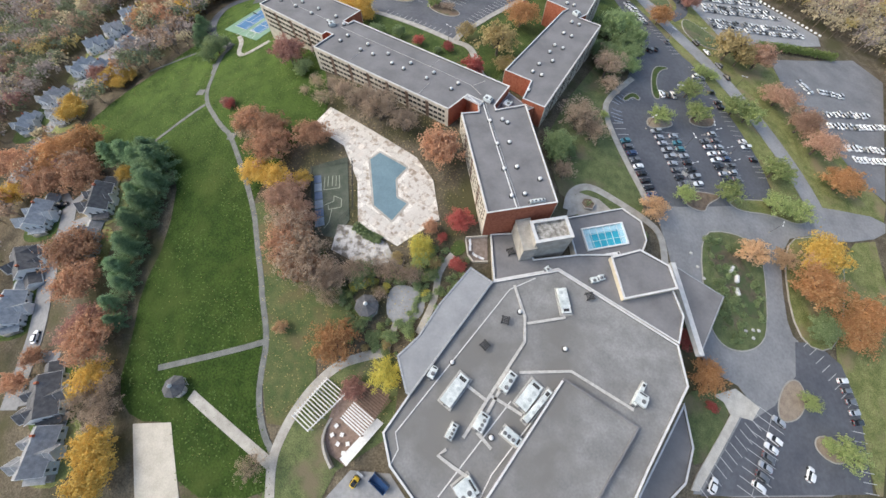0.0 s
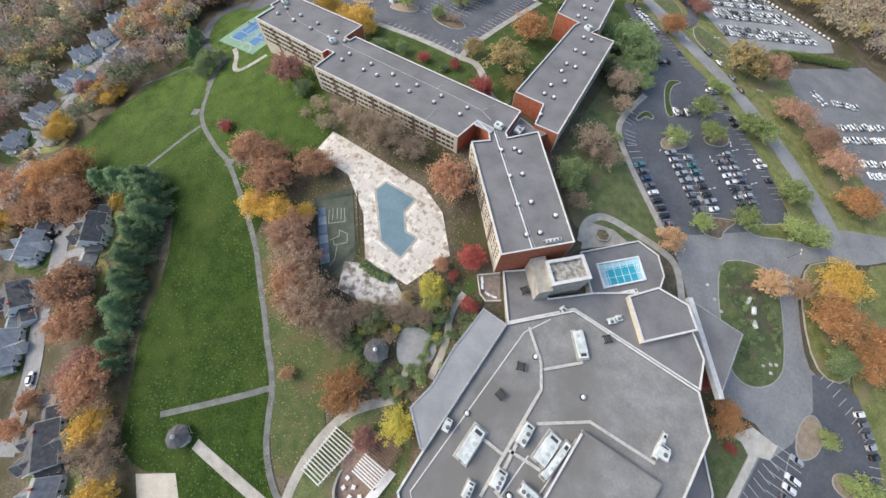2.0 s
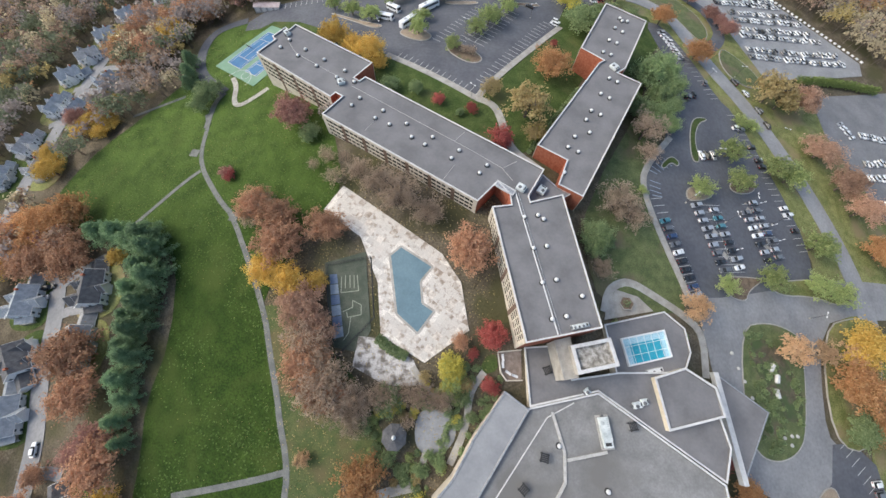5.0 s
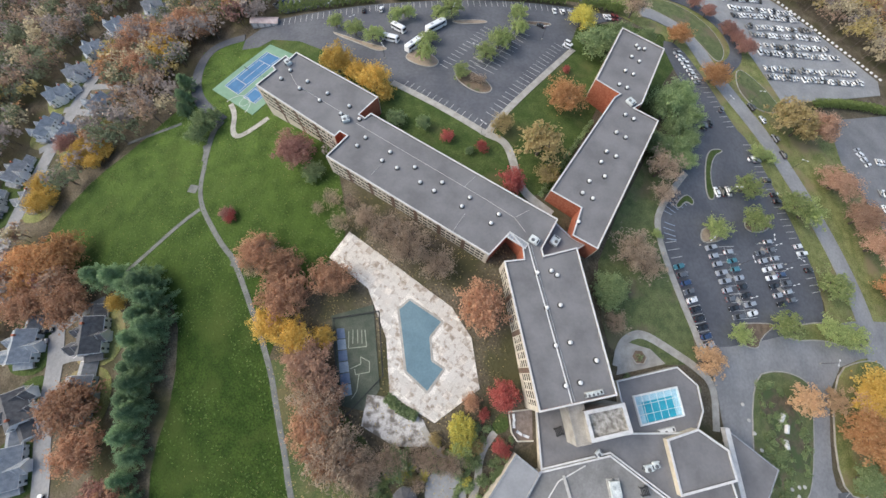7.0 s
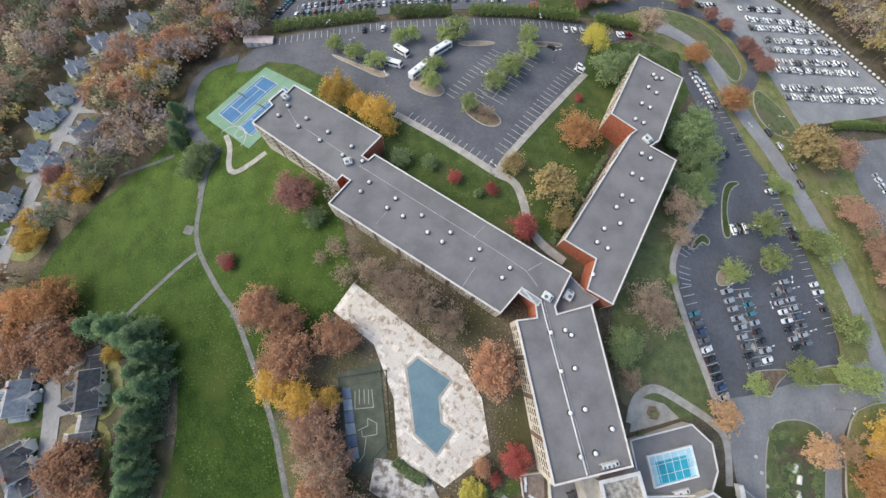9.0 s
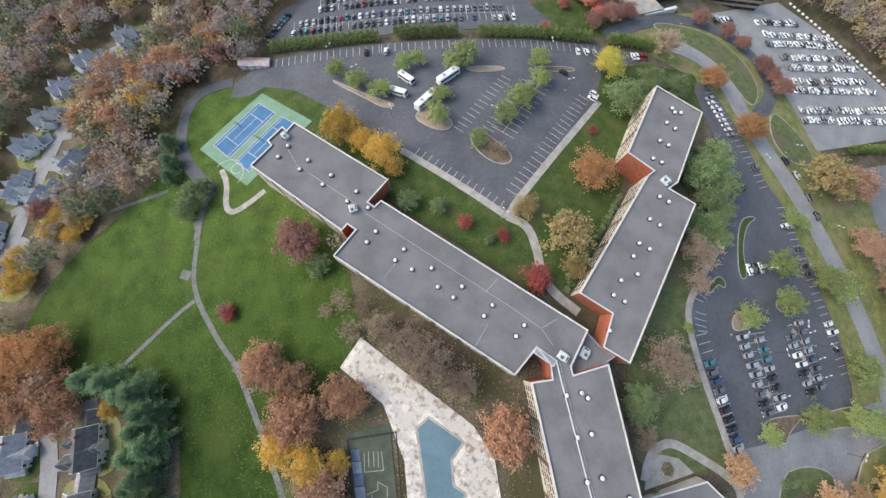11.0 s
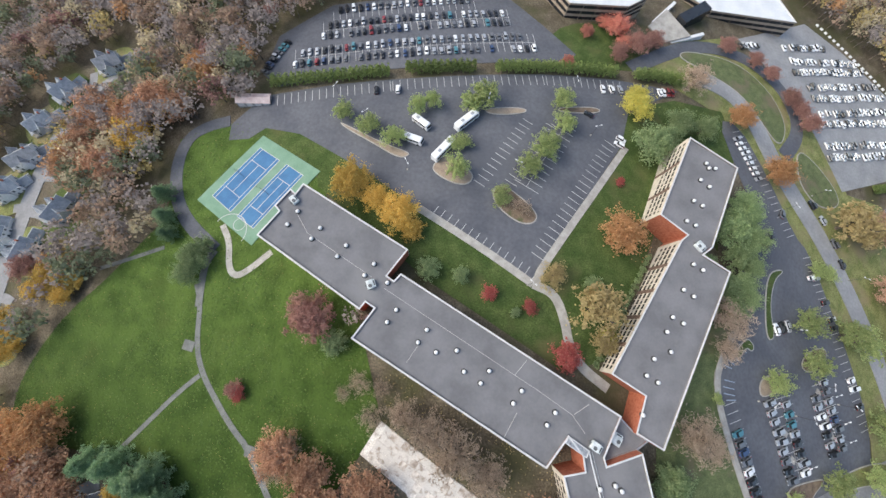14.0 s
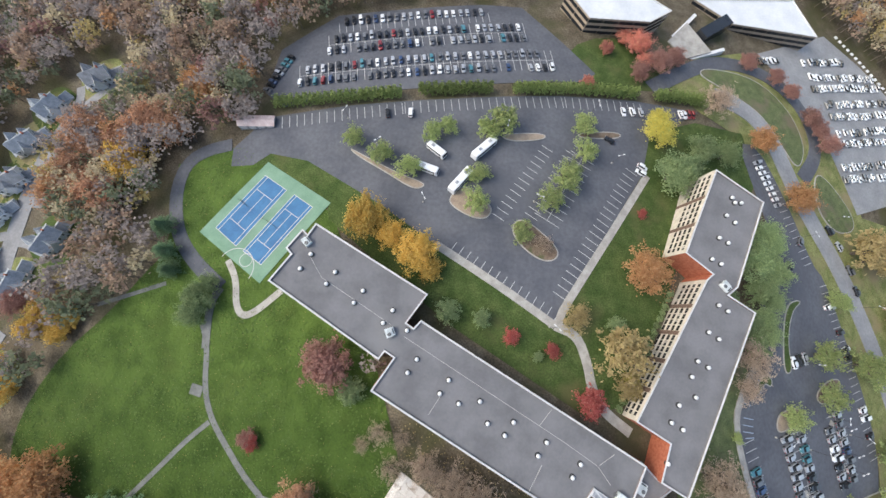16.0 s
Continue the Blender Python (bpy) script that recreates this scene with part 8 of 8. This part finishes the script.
# steel frames standing on the link and lobby roofs
for k, (x, y, z) in enumerate(((38.0, 33.5, SOUTHLINK_Z), (36.5, 11.5, LOBBY_Z), (31.0, 4.0, LOBBY_Z), (61.0, 21.0, LOBBY_Z))):
    ob = tagged(new("pipe_frame"), "dark steel pipe rack standing on the roof", "pipe frame")
    for a in (-0.9, 0.9):
        for b in (-0.9, 0.9):
            bm = bmesh.new()
            tube(bm, (a, b, 0), (a, b, 1.1), 0.12, 0.12, 6)
            part("leg", bm, DARK, ob)
    for p, q in (((-1.2, -0.9), (1.2, -0.9)), ((-1.2, 0.9), (1.2, 0.9)), ((-0.9, -1.2), (-0.9, 1.2)), ((0.9, -1.2), (0.9, 1.2)), ((0, -1.1), (0, 1.1)), ((-0.45, -1.1), (-0.45, 1.1)), ((0.45, -1.1), (0.45, 1.1))):
        bm = bmesh.new()
        tube(bm, (*p, 1.15), (*q, 1.15), 0.16, 0.16, 6)
        part("rail", bm, DARK, ob)
    ob.location, ob.rotation_euler = (x, y, z), (0, 0, 0.4 + k)

roof_unit(43.5, 44.6, WING_Z, 5.2, 1.4, 16, 1.0, 3, UNIT, "long pale blue-grey cooling unit at the roof edge")
roof_unit(70.3, 36.3, POOLHOUSE_Z, 5.4, 1.5, 16, 0.8, 1, WHITE, "low white duct box beside the pool skylight")
roof_unit(49.3, 28.9, SOUTHLINK_Z, 1.8, 1.5, 40, 1.0, 1)

# the garden between patio and lounge: low bushes of several kinds
GARDEN = [(-12, 24), (2, 26), (14, 36), (20, 30), (16, 22), (12, 8), (4, -2), (-8, 2), (-14, 12)]
kinds = []
for k, kind in enumerate(("green", "yellow", "lime", "tan")):
    ob = tagged(new("bush"), {"green": "loose green garden bush", "yellow": "yellowing leafy garden bush", "lime": "pale green garden bush", "tan": "faded tan garden bush"}[kind], "bush", "garden bushes")
    bm = bmesh.new()
    leaves(bm, crown_spots(random.Random(30 + k), 14, 34, 0.4, 0.6, 0.6), 0.13, random.Random(40 + k))
    part("foliage", bm, LEAF[kind], ob)
    kinds.append([ob, False])
rnd = random.Random(77)
made = 0
while made < 85:
    x, y = rnd.uniform(-14, 20), rnd.uniform(-2, 36)
    if not inside(x, y, GARDEN) or inside(x, y, GARDEN_PLAZA) or math.hypot(x - PAVILION[0][0], y - PAVILION[0][1]) < 5.5 or inside(x, y, PATIO) or inside(x, y, offset(LOUNGE, -1.5)):
        continue
    if min(math.hypot(x - a, y - b) for a, b in rounded(GARDEN_WALK, 2, False)) < 2.2:
        continue
    s = rnd.uniform(0.7, 1.9)
    slot = kinds[rnd.choice((0, 0, 0, 1, 2, 2, 3))]
    m = pose(x, y, ground(x, y) + 0.45 * s, 0, 0, rnd.uniform(0, 360))
    ob = copy_thing(slot[0], m) if slot[1] else slot[0]
    ob.matrix_world, slot[1] = m, True
    ob.scale = (s, s, s * 0.9)
    made += 1
ribbon("walk_garden_arm", [(10.0, 20.5), (2.0, 27.5), (-1.0, 31.0)], 1.8, 0.25, CONCRETE, "pale garden walk from the circle to the patio", "walkway")
ribbon("walk_garden_south", [(5.0, 9.0), (4.0, 3.5), (3.0, 0.6)], 1.8, 0.25, CONCRETE, "short pale garden walk to the curved walk", "walkway")

# a small walled patio at the foot of the link building
PATIO_WALL = [(23.7, 37.3), (30.6, 38.6), (31.2, 30.2), (26.5, 29.7), (24.7, 31.9)]
drape("patio_corner", PATIO_WALL, 0.24, material("brown_patio_pavers", (0.17, 0.13, 0.105), (0.26, 0.205, 0.17), 1.0, 0.9, 0.1, 0.2), "small brown paved patio inside a low wall", "patio", step=2.0)
for a, b in zip(PATIO_WALL[2:] + PATIO_WALL[:1], PATIO_WALL[3:] + PATIO_WALL[:2]):
    bm = bmesh.new()
    g = min(ground(*a), ground(*b))
    prism(bm, ribbon_outline([a, b], 0.32, 0), g - 0.5, g + 1.3)
    tagged(link_mesh("patio_wall", bm, STONE), "low tan precast patio wall", "wall", kind="structure")
lounger = tagged(new("sun_lounger"), "white plastic sun lounger on the brown patio", "lounger", "patio loungers")
bm = bmesh.new()
box(bm, -0.95, -0.36, 0.3, 0.35, 0.36, 0.38)
part("seat", bm, WHITE, lounger)
bm = bmesh.new()
for v in box(bm, 0.35, -0.36, 0.3, 1.0, 0.36, 0.38):
    if v.co.x > 0.9:
        v.co.z += 0.45
part("backrest", bm, WHITE, lounger)
for u in (-0.85, 0.3):
    for v in (-0.3, 0.3):
        bm = bmesh.new()
        tube(bm, (u, v, 0), (u, v, 0.31), 0.04, 0.04, 6)
        part("leg", bm, WHITE, lounger)
for k, (x, y, an) in enumerate(((25.2, 35.9, 100), (25.3, 34.0, 95), (27.0, 31.9, 150), (29.0, 31.2, 165))):
    m = pose(x, y, ground(x, y) + 0.25, 0, 0, an)
    if k == 0:
        lounger.matrix_world = m
    else:
        copy_thing(lounger, m)
drape("lawn_garden", rounded([(20.6, 36.2), (23.2, 36.8), (24.2, 32.2), (19.6, 30.8), (18.8, 33.0)], 1), 0.2, GREEN, "small clipped lawn beside the garden walk", "lawn", step=2.0)

# a paved corner with a six-sided planter behind the pool house
drape("patio_pool_house", [(57.4, 50.4), (58.6, 56.5), (62.0, 60.6), (69.6, 59.4), (75.0, 55.4)], 0.2, CONCRETE, "pale stained paving behind the pool house", "patio", step=3.0)
planter = tagged(new("planter"), "six-sided concrete planter with dark soil and low shrubs", "planter")
hexagon = [(2.6 * math.cos(radians(60 * k)), 2.6 * math.sin(radians(60 * k))) for k in range(6)]
bm = bmesh.new()
ring(bm, hexagon, offset(hexagon, 0.35), -0.4, 0.55)
part("kerb", bm, CONCRETE, planter)
bm = bmesh.new()
prism(bm, offset(hexagon, 0.36), -0.4, 0.4)
part("soil", bm, MULCH, planter, "dark planting soil")
bm = bmesh.new()
leaves(bm, [(p * 1.5 + Vector((0, 0, 0.7)), d) for p, d in crown_spots(random.Random(6), 8, 16, 0.4, 0.3, 0.6)], 0.2, random.Random(8))
part("plants", bm, LEAF["green"], planter)
planter.location = (65.2, 56.5, ground(65.2, 56.5) + 0.2)

# the hooked end of the kerb at the corner of the east car park
hook = rounded([(85.2, 113.4), (91.6, 120.2), (95.2, 117.4), (93.8, 114.6), (91.0, 116.4), (87.2, 111.8)], 2)
drape("kerb_island", hook, 0.42, CONCRETE, "pale concrete kerb round a hooked planted end", "kerb", step=2.0)
drape("planted_bed", offset(hook, 0.4), 0.47, GREEN, "grass inside the hooked kerb end", "planting bed", step=2.0)
